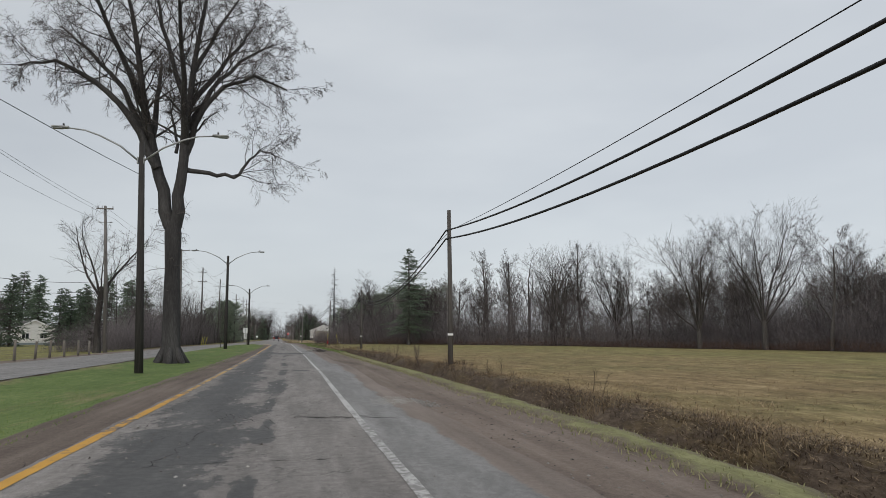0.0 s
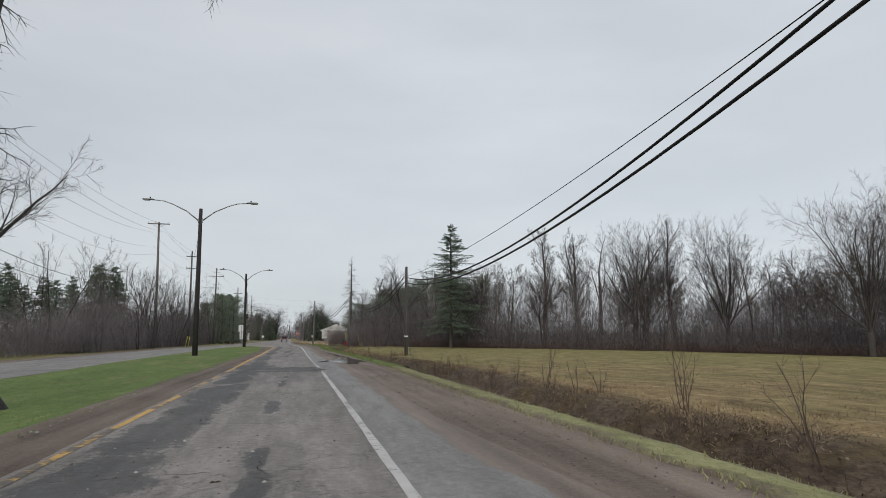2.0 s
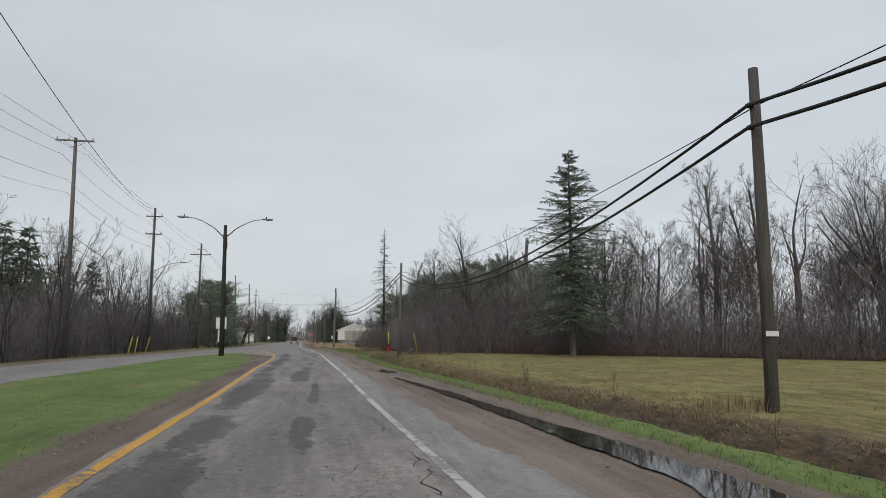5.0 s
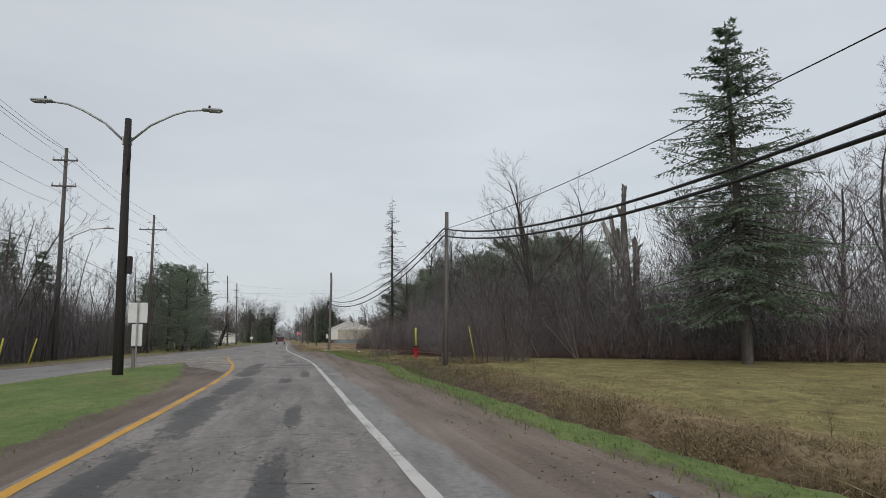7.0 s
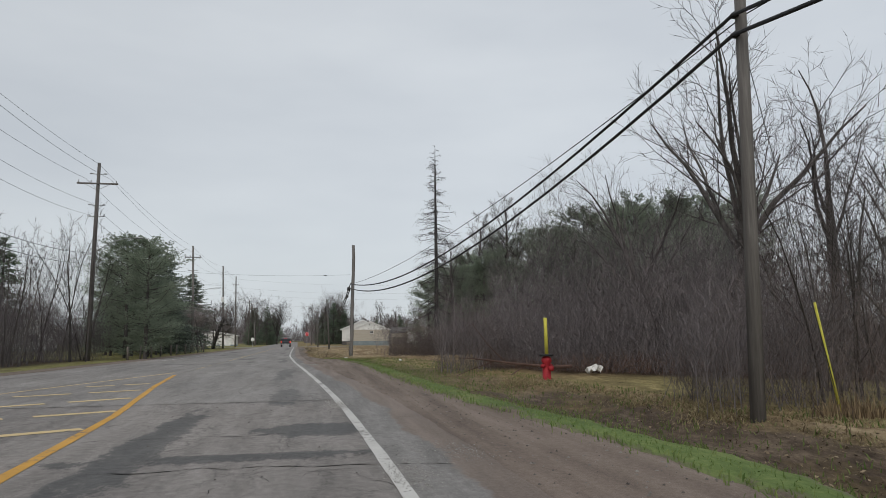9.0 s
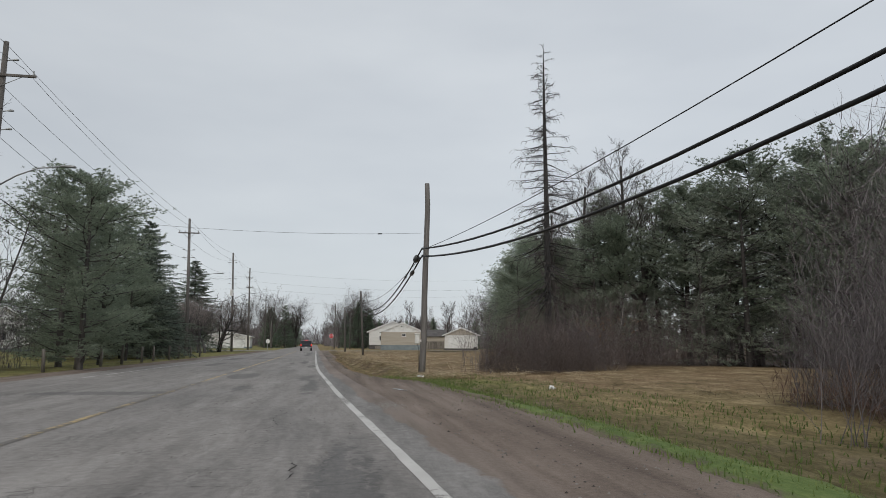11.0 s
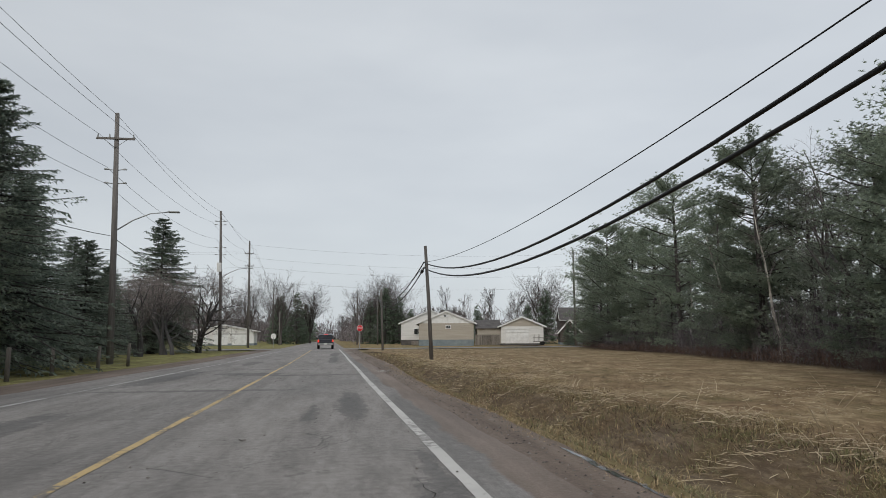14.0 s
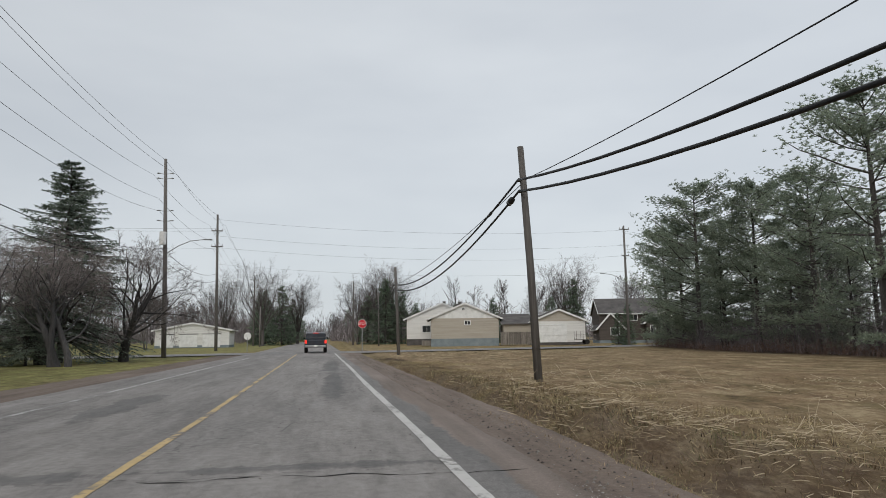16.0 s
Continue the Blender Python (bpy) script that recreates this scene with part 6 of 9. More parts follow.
def grow(r, wood, twigs, p, d, L, rad, lev, P):
    if lev == P["max"] and P["flat"]:
        spray(twigs, p, (d + Vector((0, 0, P["trop"][lev]))).normalized(), Vector((r.gauss(0, 1), r.gauss(0, 1), r.gauss(0, 1))), L, P["least"])
        return
    n = P["seg"][lev]
    pts, rads = [p.copy()], [rad]
    tip = P["tip"][lev]
    for i in range(n):
        j = P["wob"][lev]
        d = (d + Vector((r.gauss(0, j), r.gauss(0, j), r.gauss(0, j) + P["trop"][lev]))).normalized()
        p = p + d * (L / n)
        pts.append(p.copy())
        rads.append(rad * (1 - (1 - tip) * (i + 1) / n))
    tube(wood if lev <= P["wood"] else twigs, pts, rads, P["side"][lev])
    if lev >= P["max"]:
        return
    k, lo = P["kids"][lev], P["from"][lev]
    az = r.uniform(0, 6.28)
    for c in range(k):
        w = lo + (1 - lo) * (c + r.uniform(0.1, 0.95)) / k
        q = min(int(w * n), n - 1)
        u = w * n - q
        at = pts[q].lerp(pts[q + 1], u)
        dd = (pts[q + 1] - pts[q]).normalized()
        az += 2.4 + r.uniform(-0.5, 0.5)
        ang = P["ang"][lev] * r.uniform(0.7, 1.25)
        rr = (rads[q] * (1 - u) + rads[q + 1] * u)
        grow(r, wood, twigs, at, turned(dd, ang, az), L * P["len"][lev] * (1.15 - P["fall"][lev] * w) * r.uniform(0.75, 1.2), max(rr * P["thin"][lev], P["least"]), lev + 1, P)


BROAD = dict(max=4, wood=2, seg=[6, 4, 3, 1, 1], wob=[0.05, 0.1, 0.14, 0.2, 0.25], trop=[0.02, 0.07, 0.05, 0.03, 0.1], tip=[0.25, 0.2, 0.25, 0.4, 0.6], side=[8, 5, 3, 3, 3],
             kids=[12, 8, 7, 8], ang=[0.72, 0.6, 0.62, 0.75], len=[0.52, 0.46, 0.48, 0.72], fall=[0.6, 0.45, 0.4, 0.35], thin=[0.42, 0.45, 0.5, 0.6], least=0.0125, flat=True)
BROAD["from"] = [0.28, 0.3, 0.25, 0.2]
TALL = dict(BROAD, kids=[18, 6, 6, 6], ang=[0.62, 0.5, 0.55, 0.7], len=[0.3, 0.42, 0.5, 0.7], wob=[0.035, 0.07, 0.12, 0.2, 0.25], trop=[0.03, 0.13, 0.1, 0.05, 0], least=0.0105)
TALL["from"] = [0.32, 0.2, 0.2, 0.2]
FARP = dict(BROAD, max=3, kids=[12, 8, 9], least=0.032, len=[0.56, 0.5, 0.65], seg=[5, 3, 2, 2], side=[6, 4, 3, 3])
SAPLING = dict(BROAD, max=3, kids=[7, 4, 6], ang=[0.5, 0.5, 0.6], len=[0.42, 0.45, 0.6], seg=[5, 3, 2, 2], wob=[0.09, 0.12, 0.16, 0.2], trop=[0.04, 0.1, 0.06, 0.02], side=[5, 3, 3, 3], least=0.009)
SAPLING["from"] = [0.15, 0.2, 0.2]
MAPLE = dict(BROAD, kids=[15, 9, 8, 8], ang=[0.78, 0.52, 0.6, 0.75], len=[0.7, 0.4, 0.46, 0.75], fall=[0.8, 0.45, 0.4, 0.35], trop=[0.02, 0.1, 0.05, 0.03, 0.1], thin=[0.42, 0.42, 0.5, 0.6])
MAPLE["from"] = [0.24, 0.2, 0.2, 0.2]
ROUND = dict(BROAD, seg=[3, 6, 4, 2, 1], kids=[0, 11, 7, 7], ang=[0.42, 0.62, 0.6, 0.7], len=[0.36, 0.4, 0.5, 0.6], fall=[0.6, 0.4, 0.4, 0.35], wob=[0.05, 0.11, 0.16, 0.2, 0.25], trop=[0.03, 0.05, 0.05, 0.03, 0.1], least=0.012)
ROUND["from"] = [0.35, 0.22, 0.2, 0.2]
SPARSE = dict(ROUND, kids=[0, 7, 5, 5], least=0.013)
APPLE = dict(BROAD, kids=[9, 7, 6, 8], least=0.0055, ang=[0.8, 0.6, 0.7, 0.8], len=[0.85, 0.5, 0.5, 0.5], trop=[0, 0.05, 0.06, 0.02, -0.03], wob=[0.12, 0.18, 0.2, 0.22, 0.25])
APPLE["from"] = [0.25, 0.3, 0.2, 0.2]


def tree_thing(name, label, wood, twigs, bark, twig_mat, at, group="", rz=0.0, cat="tree"):
    e = thing(name, label, cat, group, at, rz)
    part("trunk", from_lists("trunk", wood.v, wood.f, bark, True), bark, e)
    if twigs.v:
        part("crown", from_lists("crown", twigs.v, twigs.f, twig_mat), twig_mat, e)
    return e


def bare(seed, H, rad, P, forks=1, spread=0.16):
    r = random.Random(seed)
    wood, twigs = Buf(), Buf()
    for k in range(forks):
        d = turned(UP, r.uniform(0.0, 0.1) if forks == 1 else r.uniform(0.3, 1.0) * spread, 2.4 * k + r.uniform(0, 1.5))
        grow(r, wood, twigs, Vector((0.25 * k * math.cos(k * 2.4), 0.25 * k * math.sin(k * 2.4), -0.25)), d, H * r.uniform(0.82, 0.95), rad * (1 if k == 0 else 0.8), 0, P)
    return wood, twigs


def domed(seed, H, rad, P, limbs, spread=0.55, fork=0.2):
    """A shade tree: a short bole that breaks into a fan of limbs under a rounded crown."""
    r = random.Random(seed)
    wood, twigs = Buf(), Buf()
    bole = [Vector((0, 0, -0.3)), Vector((0.03, 0.02, H * fork * 0.5)), Vector((0, 0, H * fork)), Vector((0.05, 0, H * fork * 1.5))]
    tube(wood, bole, [rad * 1.15, rad, rad * 0.95, rad * 0.55], 9)
    for k in range(limbs):
        u = k / max(limbs - 1, 1)
        a = spread * (0.1 + 0.95 * u) * r.uniform(0.85, 1.15)
        grow(r, wood, twigs, bole[2].lerp(bole[3], r.uniform(0, 1) * (1 - 0.8 * u)), turned(UP, a, 2.4 * k + r.uniform(-0.4, 0.4)), H * (1 - 1.1 * fork) * (1.0 - 0.2 * u * u) * r.uniform(0.88, 1.04), rad * r.uniform(0.34, 0.5), 1, P)
    return wood, twigs


# The old elm on the median: a tall bole, two leaders and a wide vase of limbs.
r = random.Random(5)
wood, twigs = Buf(), Buf()
bole = [Vector(p) for p in ((0, 0, -0.3), (0, 0, 0.15), (0.02, 0, 0.9), (0.0, 0, 3.0), (0.03, 0, 5.8), (0.02, 0, 7.9), (0.0, 0, 8.6))]
tube(wood, bole, [0.82, 0.68, 0.55, 0.49, 0.45, 0.5, 0.42], 14)
for k in range(7):
    w = 2 * math.pi * k / 7 + 0.3
    tube(wood, [Vector((0.42 * math.cos(w), 0.42 * math.sin(w), 0.9)), Vector((0.72 * math.cos(w), 0.72 * math.sin(w), 0.22)), Vector((1.05 * math.cos(w), 1.05 * math.sin(w), -0.12))], [0.16, 0.22, 0.12], 7)
ELM = dict(max=4, wood=1, seg=[4, 5, 3, 3, 2], wob=[0.1, 0.15, 0.24, 0.3, 0.3], trop=[0.05, 0.04, -0.03, -0.14, -0.5], tip=[0.3, 0.25, 0.35, 0.5, 0.6], side=[7, 5, 3, 3, 3],
           kids=[0, 5, 7, 8], ang=[0.6, 0.65, 0.8, 0.9], len=[0.5, 0.46, 0.46, 0.5], fall=[0.4, 0.45, 0.4, 0.3], thin=[0.5, 0.55, 0.55, 0.6], least=0.0085, flat=True)
ELM["from"] = [0.2, 0.15, 0.15, 0.15]
ELM_LIMBS = [  # start radius, end radius, points
    (0.40, 0.07, ((-0.1, 0, 8.3), (-0.9, 0.2, 11.6), (-1.8, 0.3, 15.6), (-2.3, 0.2, 19.5), (-3.2, 0.3, 24.0))),
    (0.38, 0.07, ((0.1, 0, 8.3), (0.5, -0.2, 11.2), (0.8, -0.3, 15.2), (1.1, -0.2, 19.2), (2.0, 0, 24.6))),
    (0.15, 0.03, ((0.5, 0, 12.0), (2.1, 0.1, 11.8), (3.6, 0.2, 11.5), (4.3, 0.2, 12.4), (5.2, 0.3, 13.4), (6.2, 0.2, 12.9))),
    (0.2, 0.04, ((0.6, -0.1, 12.6), (1.7, -0.6, 15.6), (3.0, -1.0, 17.0), (4.9, -1.3, 17.7), (6.9, -1.4, 16.9))),
    (0.2, 0.04, ((0.8, 0, 14.6), (2.0, 0.8, 17.4), (3.8, 1.4, 19.9), (6.0, 1.8, 21.3))),
    (0.24, 0.04, ((-1.0, 0, 12.0), (-2.6, -0.4, 15.2), (-4.5, -0.8, 17.2), (-6.6, -1.0, 18.2), (-8.6, -1.0, 17.8))),
    (0.2, 0.04, ((-1.2, 0.2, 13.0), (-3.3, 0.9, 17.4), (-5.6, 1.6, 20.2), (-7.4, 2.0, 21.8))),
    (0.17, 0.04, ((0.8, -0.3, 15.4), (-0.1, -0.8, 18.8), (-0.9, -1.0, 22.0), (-1.3, -1.1, 25.2))),
    (0.16, 0.04, ((1.0, -0.2, 18.0), (2.5, 0.4, 21.6), (4.2, 0.8, 24.6))),
    (0.2, 0.04, ((-1.4, 0.3, 14.0), (-1.6, 2.6, 17.0), (-1.8, 4.6, 20.0), (-2.0, 6.4, 22.0))),
    (0.2, 0.04, ((0.7, -0.2, 13.4), (0.9, -2.6, 16.8), (1.0, -4.8, 19.6), (1.2, -6.4, 21.2))),
    (0.18, 0.04, ((-1.7, 0.3, 15.5), (-2.8, -1.8, 18.6), (-4.0, -3.6, 21.6), (-5.0, -4.4, 23.6))),
    (0.18, 0.04, ((0.9, -0.2, 16.0), (2.4, 2.0, 19.4), (3.8, 3.8, 22.2), (4.6, 4.8, 24.0))),
    (0.1, 0.03, ((0.1, 0.0, 13.0), (0.0, 0.6, 14.6), (-0.4, 1.0, 16.0), (-0.3, 1.4, 17.2))),
]
for r0, r1, ps in ELM_LIMBS:
    ps = [Vector(p) for p in ps]
    fine = []
    for a, b in zip(ps, ps[1:]):
        for u in (0, 0.34, 0.67):
            fine.append(a.lerp(b, u) + Vector((r.gauss(0, 0.05), r.gauss(0, 0.05), r.gauss(0, 0.06))) * (1 if fine else 0))
    fine.append(ps[-1])
    n = len(fine) - 1
    tube(wood, fine, [1.12 * r0 + (1.3 * r1 - 1.12 * r0) * (i / n) ** 0.85 for i in range(n + 1)], 8)
    total = sum((b - a).length for a, b in zip(ps, ps[1:]))
    kids = int(total * 1.75)
    az = r.uniform(0, 6)
    for c in range(kids):
        w = 0.36 + 0.64 * (c + r.random()) / kids
        q = min(int(w * n), n - 1)
        at = fine[q].lerp(fine[q + 1], w * n - q)
        dd = (fine[q + 1] - fine[q]).normalized()
        az += 2.4
        rr = (r0 + (r1 - r0) * w)
        grow(r, wood, twigs, at, turned(dd, r.uniform(0.5, 0.95), az), r.uniform(2.0, 3.8) * (1.25 - 0.4 * w), max(rr * 0.36, 0.024), 1, ELM)
for c in range(26):  # epicormic shoots on the bole
    z, w = r.uniform(4.2, 9.5), r.uniform(0, 6.28)
    grow(r, wood, twigs, Vector((0.42 * math.cos(w), 0.42 * math.sin(w), z)), Vector((math.cos(w), math.sin(w), 0.25)).normalized(), r.uniform(0.6, 1.5), 0.018, 3, ELM)
tree_thing("elm_tree", "tall leafless old elm with drooping twigs on the grass median", wood, twigs, BARK, TWIG, (-7.1, 40.6, -0.2)).rotation_euler = (0, radians(-1.7), 0)

# The fallen trunk behind the hydrant.
fr = random.Random(19)
wd = Buf()
grow(fr, wd, wd, Vector((3.3, 1.4, 0.32)), Vector((-1, -0.15, 0.06)).normalized(), 4.6, 0.075, 2, dict(BROAD, max=3, seg=[6, 4, 5, 2, 1], wob=[0.05, 0.1, 0.05, 0.2, 0.2], trop=[0, 0, 0.0, 0.02, 0], side=[8, 6, 7, 5, 3], kids=[8, 6, 5, 3], flat=False, least=0.02))
log = thing("fallen_trunk", "fallen reddish-brown dead trunk propped behind the hydrant", "dead wood", "", (5.2, 134.2, -0.12))
part("log", from_lists("log", wd.v, wd.f, rough_mat("reddish_dead_bark", (0.05, 0.032, 0.028), (0.11, 0.07, 0.06), (0.19, 0.13, 0.11), 1.2, 12, 0.95, 0.6, 0.03)), None, log)

# Kinds of bare tree that the woods repeat.
KINDS = [bare(21, 17, 0.32, BROAD), bare(22, 17, 0.3, BROAD, 2), bare(23, 18, 0.34, TALL), bare(24, 18, 0.32, TALL, 2), bare(25, 17, 0.3, dict(BROAD, kids=[9, 6, 6, 7]), 3), bare(26, 18, 0.3, TALL), bare(27, 17, 0.42, MAPLE), bare(28, 17, 0.42, MAPLE), domed(29, 16, 0.34, ROUND, 11, 0.64, 0.18), domed(30, 16, 0.34, ROUND, 12, 0.6, 0.14), domed(34, 16, 0.44, SPARSE, 8, 0.7, 0.3), domed(36, 16, 0.34, SPARSE, 4, 0.45, 0.42)]
LOW = [bare(31, 16, 0.24, FARP, 2), bare(32, 16, 0.2, dict(FARP, kids=[12, 6, 8], ang=[0.5, 0.5, 0.6], len=[0.33, 0.45, 0.6])), bare(33, 16, 0.24, FARP, 3)]
SAPS = [bare(41, 8, 0.07, SAPLING, 3), bare(42, 8, 0.07, SAPLING, 2), bare(43, 8, 0.06, SAPLING, 4)]
bank_of_meshes = {}


def tree_copy(kind, i, at, h, rz, label, group, name="bare_tree", bark=None, tilt=0.0):
    pool = {"big": KINDS, "low": LOW, "sap": SAPS}[kind]
    i %= len(pool)
    base = max(q[2] for b in pool[i] for q in b.v)
    bk = bark or BARK_WOODS
    key = (kind, i, bk.name)
    if key not in bank_of_meshes:
        w, t = pool[i]
        bank_of_meshes[key] = (from_lists("trunk", w.v, w.f, bk, True), from_lists("crown", t.v, t.f, WOODS_TWIG))
    e = thing(name, label, "tree", group, at, rz)
    s = h / base
    e.matrix_basis = pose(*at, tilt, 0, rz) @ Matrix.Diagonal((s, s, s, 1))
    for nm, me in zip(("trunk", "crown"), bank_of_meshes[key]):
        part(nm, me, None, e)
    return e


BT = "leafless grey tree at the edge of the wood"
for i, (x, y, h, k) in enumerate((
        (53, 101, 18.8, 8), (56, 82, 19.6, 9), (58, 71, 20, 8), (60, 62.5, 16, 0), (62.4, 55, 17, 2), (45.5, 111, 19.5, 10), (34.4, 118, 18.5, 5), (39.5, 118, 19, 2), (48.8, 114, 20, 8), (51, 110, 19, 5), (44, 119, 19.5, 11),
        (30, 121, 14, 0), (26, 124, 13, 5), (61, 42, 18, 9), (62, 28, 19, 0), (64, 10, 18, 1), (42, 122, 18, 2), (37, 124, 17, 11))):
    tree_copy("big", k, (x, y, float(ground_z(x, y))), h, 47 * i, BT, "woodland trees")
r = random.Random(77)
n = 0
while n < 76:
    y = r.uniform(-10, 128)
    x = float(woods_x(y)) + r.uniform(3, 34)
    if 16 < x < 100:
        n += 1
        tree_copy("low", n, (x, y, float(ground_z(x, y))), r.uniform(9, 14), r.uniform(0, 360), "leafless tree deep in the wood", "woodland trees")
# Bare trees that stand over the thicket, and the leaning one.
for x, y, h, k, tl in ((15.6, 134.5, 15.5, 10, 0), (19.8, 134.6, 14.8, 11, 0), (13.6, 139.5, 11.0, 10, 0), (20.4, 197.5, 13, 11, 0), (19.0, 194.0, 11, 10, 0), (13.0, 177.5, 12, 5, 0), (16.5, 183, 16, 5, 0), (18.8, 181.5, 18, 5, 0), (20.5, 180.5, 16, 10, 0), (26, 128, 11, 2, 0), (29, 126, 12, 3, 0)):
    tree_copy("big", k, (x, y, -0.1), h, x * 31, "leafless grey tree standing over the thicket", "woodland trees", tilt=tl)
# Dark stems that arch out of one foot beside the broken trunk.
ARCH = dict(BROAD, seg=[7, 4, 3, 1, 1], wob=[0.06, 0.12, 0.16, 0.2, 0.25], trop=[0.055, 0.08, 0.05, 0.03, 0.1], least=0.009, kids=[7, 4, 4, 4], ang=[0.6, 0.6, 0.62, 0.75], len=[0.36, 0.46, 0.48, 0.7])
ar = random.Random(37)
for x, y, stems in ((15.7, 126.2, ((-0.75, 0.0, 6.2), (-0.5, 0.1, 7.2), (-0.25, 0.05, 8.0))), (17.3, 127.0, ((-0.35, 0.0, 8.5), (0.1, 0.1, 9.5), (0.4, 0.0, 7.5))), (14.2, 128.6, ((-0.5, 0.2, 6.0),)), (11.6, 125.6, ((-0.45, 0.1, 5.6), (0.3, 0.0, 6.4)))):
    wd, tw = Buf(), Buf()
    for dx, dy, h in stems:
        grow(ar, wd, tw, Vector((dx * 0.25, dy, -0.2)), Vector((dx, dy, 1)).normalized(), h * 0.82, 0.075, 0, ARCH)
    tree_thing("bare_tree", "dark leafless tree of arching stems beside the thicket", wd, tw, BARK_WOODS, TWIG, (x, y, float(ground_z(x, y))), "woodland trees")
br = random.Random(53)
for x, y, h, lean in ((25.7, 226.4, 11.0, -1.0), (22.0, 209.0, 8.6, -1.7), (20.2, 201.5, 9.2, -1.2), (24.2, 219.0, 8.4, 0.5), (28.5, 121.5, 12.0, -0.3)):
    wd, tw = Buf(), Buf()
    stem = [Vector((lean * (k / 6) ** 1.2 + br.gauss(0, 0.05), br.gauss(0, 0.05), -0.2 + h * k / 6)) for k in range(7)]
    tube(wd, stem, [0.1 - 0.013 * k for k in range(7)], 8)
    for c in range(16):
        u = br.uniform(2.2, 5.9)
        grow(br, tw, tw, stem[int(u)].lerp(stem[int(u) + 1], u % 1), Vector((br.gauss(0, 0.6), br.gauss(0, 0.6), 0.8)).normalized(), br.uniform(0.8, 1.9), 0.018, 2, dict(BROAD, kids=[9, 6, 5, 4], least=0.006, wood=4))
    e = tree_thing("birch_tree", "slim leaning pale birch at the edge of the wood", wd, tw, BIRCH, FRUIT_TWIG, (x, y, -0.1), "birches")
r = random.Random(9)
for i in range(10):
    y = r.uniform(122, 150)
    x = float(woods_x(y)) + r.uniform(0.2, 7)
    tree_copy("sap", i, (x, y, -0.1), r.uniform(3.5, 6.5), r.uniform(0, 360), "thin many-stemmed sapling in the thicket", "saplings", "sapling", tilt=r.uniform(-6, 6))
for i in range(38):
    y = r.uniform(88, 168)
    x = -18.6 - r.uniform(0, 1) ** 1.5 * (14 if y > 112 else 5)
    tree_copy("sap", i, (x, y, 0), r.uniform(6, 12.5), r.uniform(0, 360), "thin leafless tree in the roadside thicket", "saplings", "sapling", tilt=r.uniform(-4, 4))
# The meadow tree by the first power pole, and the low spreading trees by the lawn.
wd, tw = Buf(), Buf()
tube(wd, [Vector(p) for p in ((0, 0, -0.3), (0, 0, 0.3), (-0.1, 0, 2.6), (0.05, 0, 5.4), (0.1, 0, 6.2))], [0.42, 0.34, 0.28, 0.27, 0.2], 9)
for dx, h, rd in ((-0.62, 7.4, 0.14), (-0.3, 7.2, 0.13), (0.02, 5.6, 0.08), (0.42, 7.4, 0.15), (0.62, 5.2, 0.08)):
    grow(ar, wd, tw, Vector((0, 0, 5.3)), Vector((dx, 0.1, 1)).normalized(), h, rd, 1, dict(ROUND, kids=[0, 8, 6, 5], least=0.011))
for c in range(110):  # ivy and shoots on the bole
    z, w = ar.uniform(0.6, 6.0), ar.uniform(0, 6.28)
    grow(ar, tw, tw, Vector((0.3 * math.cos(w), 0.3 * math.sin(w), z)), Vector((math.cos(w), math.sin(w), 0.5)).normalized(), ar.uniform(0.4, 1.0), 0.012, 3, dict(BROAD, wood=4))
tree_thing("bare_tree", "leafless forked tree beside the meadow fence", wd, tw, BARK_WOODS, TWIG, (-18.0, 65.8, -0.05), "roadside trees")
APPLES = [bare(51, 4.2, 0.2, APPLE, 2), bare(52, 4.4, 0.2, APPLE, 3)]
for i, (x, y, s) in enumerate(((-20.6, 221.6, 1.35), (-20.2, 227.6, 1.3), (-19.0, 235.0, 1.7), (-22.6, 231.5, 1.3))):
    w, t = APPLES[i % 2]
    key = ("apple", i % 2)
    if key not in bank_of_meshes:
        bank_of_meshes[key] = (from_lists("trunk", w.v, w.f, BARK, True), from_lists("crown", t.v, t.f, FRUIT_TWIG))
    e = thing("fruit_tree", "low spreading leafless fruit tree on the lawn", "tree", "fruit trees", (x, y, 0))
    e.matrix_basis = pose(x, y, 0, 0, 0, 70 * i) @ Matrix.Diagonal((s, s, s, 1))
    for nm, me in zip(("trunk", "crown"), bank_of_meshes[key]):
        part(nm, me, None, e)
# Far trees down the road and behind the houses.
for i, (x, y, h, k) in enumerate(((-19, 318, 17.5, 0), (-28, 330, 16.5, 1), (-14, 345, 17, 1), (-1, 322, 15, 0), (3.5, 326, 19, 2), (7, 330, 17, 1), (20, 325, 14, 1), (31, 330, 14, 1), (36, 322, 13, 0), (41, 318, 19, 2), (44, 326, 17, 0), (26, 335, 13, 1), (52, 310, 14, 2), (-40, 300, 12, 1), (-48, 290, 13, 0), (-33, 292, 10, 2), (-58, 262, 12, 0), (-30, 262, 9, 2))):
    tree_copy("big" if h > 14.5 else "low", 8 + k % 2 if h > 14.5 else k, (x, y, 0), h, 53 * i, "leafless shade tree beyond the crossing", "distant trees")
r = random.Random(15)
for i in range(60):
    y = r.uniform(350, 560)
    s = r.choice((-1, 1))
    x = float(white_x(y)) - 4 + s * r.uniform(9, 60)
    tree_copy("low", i, (x, y, 0), r.uniform(9, 17), r.uniform(0, 360), "leafless tree lining the far road", "distant trees")
for i in range(26):
    x, y = -r.uniform(64, 110), r.uniform(120, 210)
    tree_copy("low", i, (x, y, 0), r.uniform(8, 13), r.uniform(0, 360), "leafless tree beyond the meadow", "distant trees")


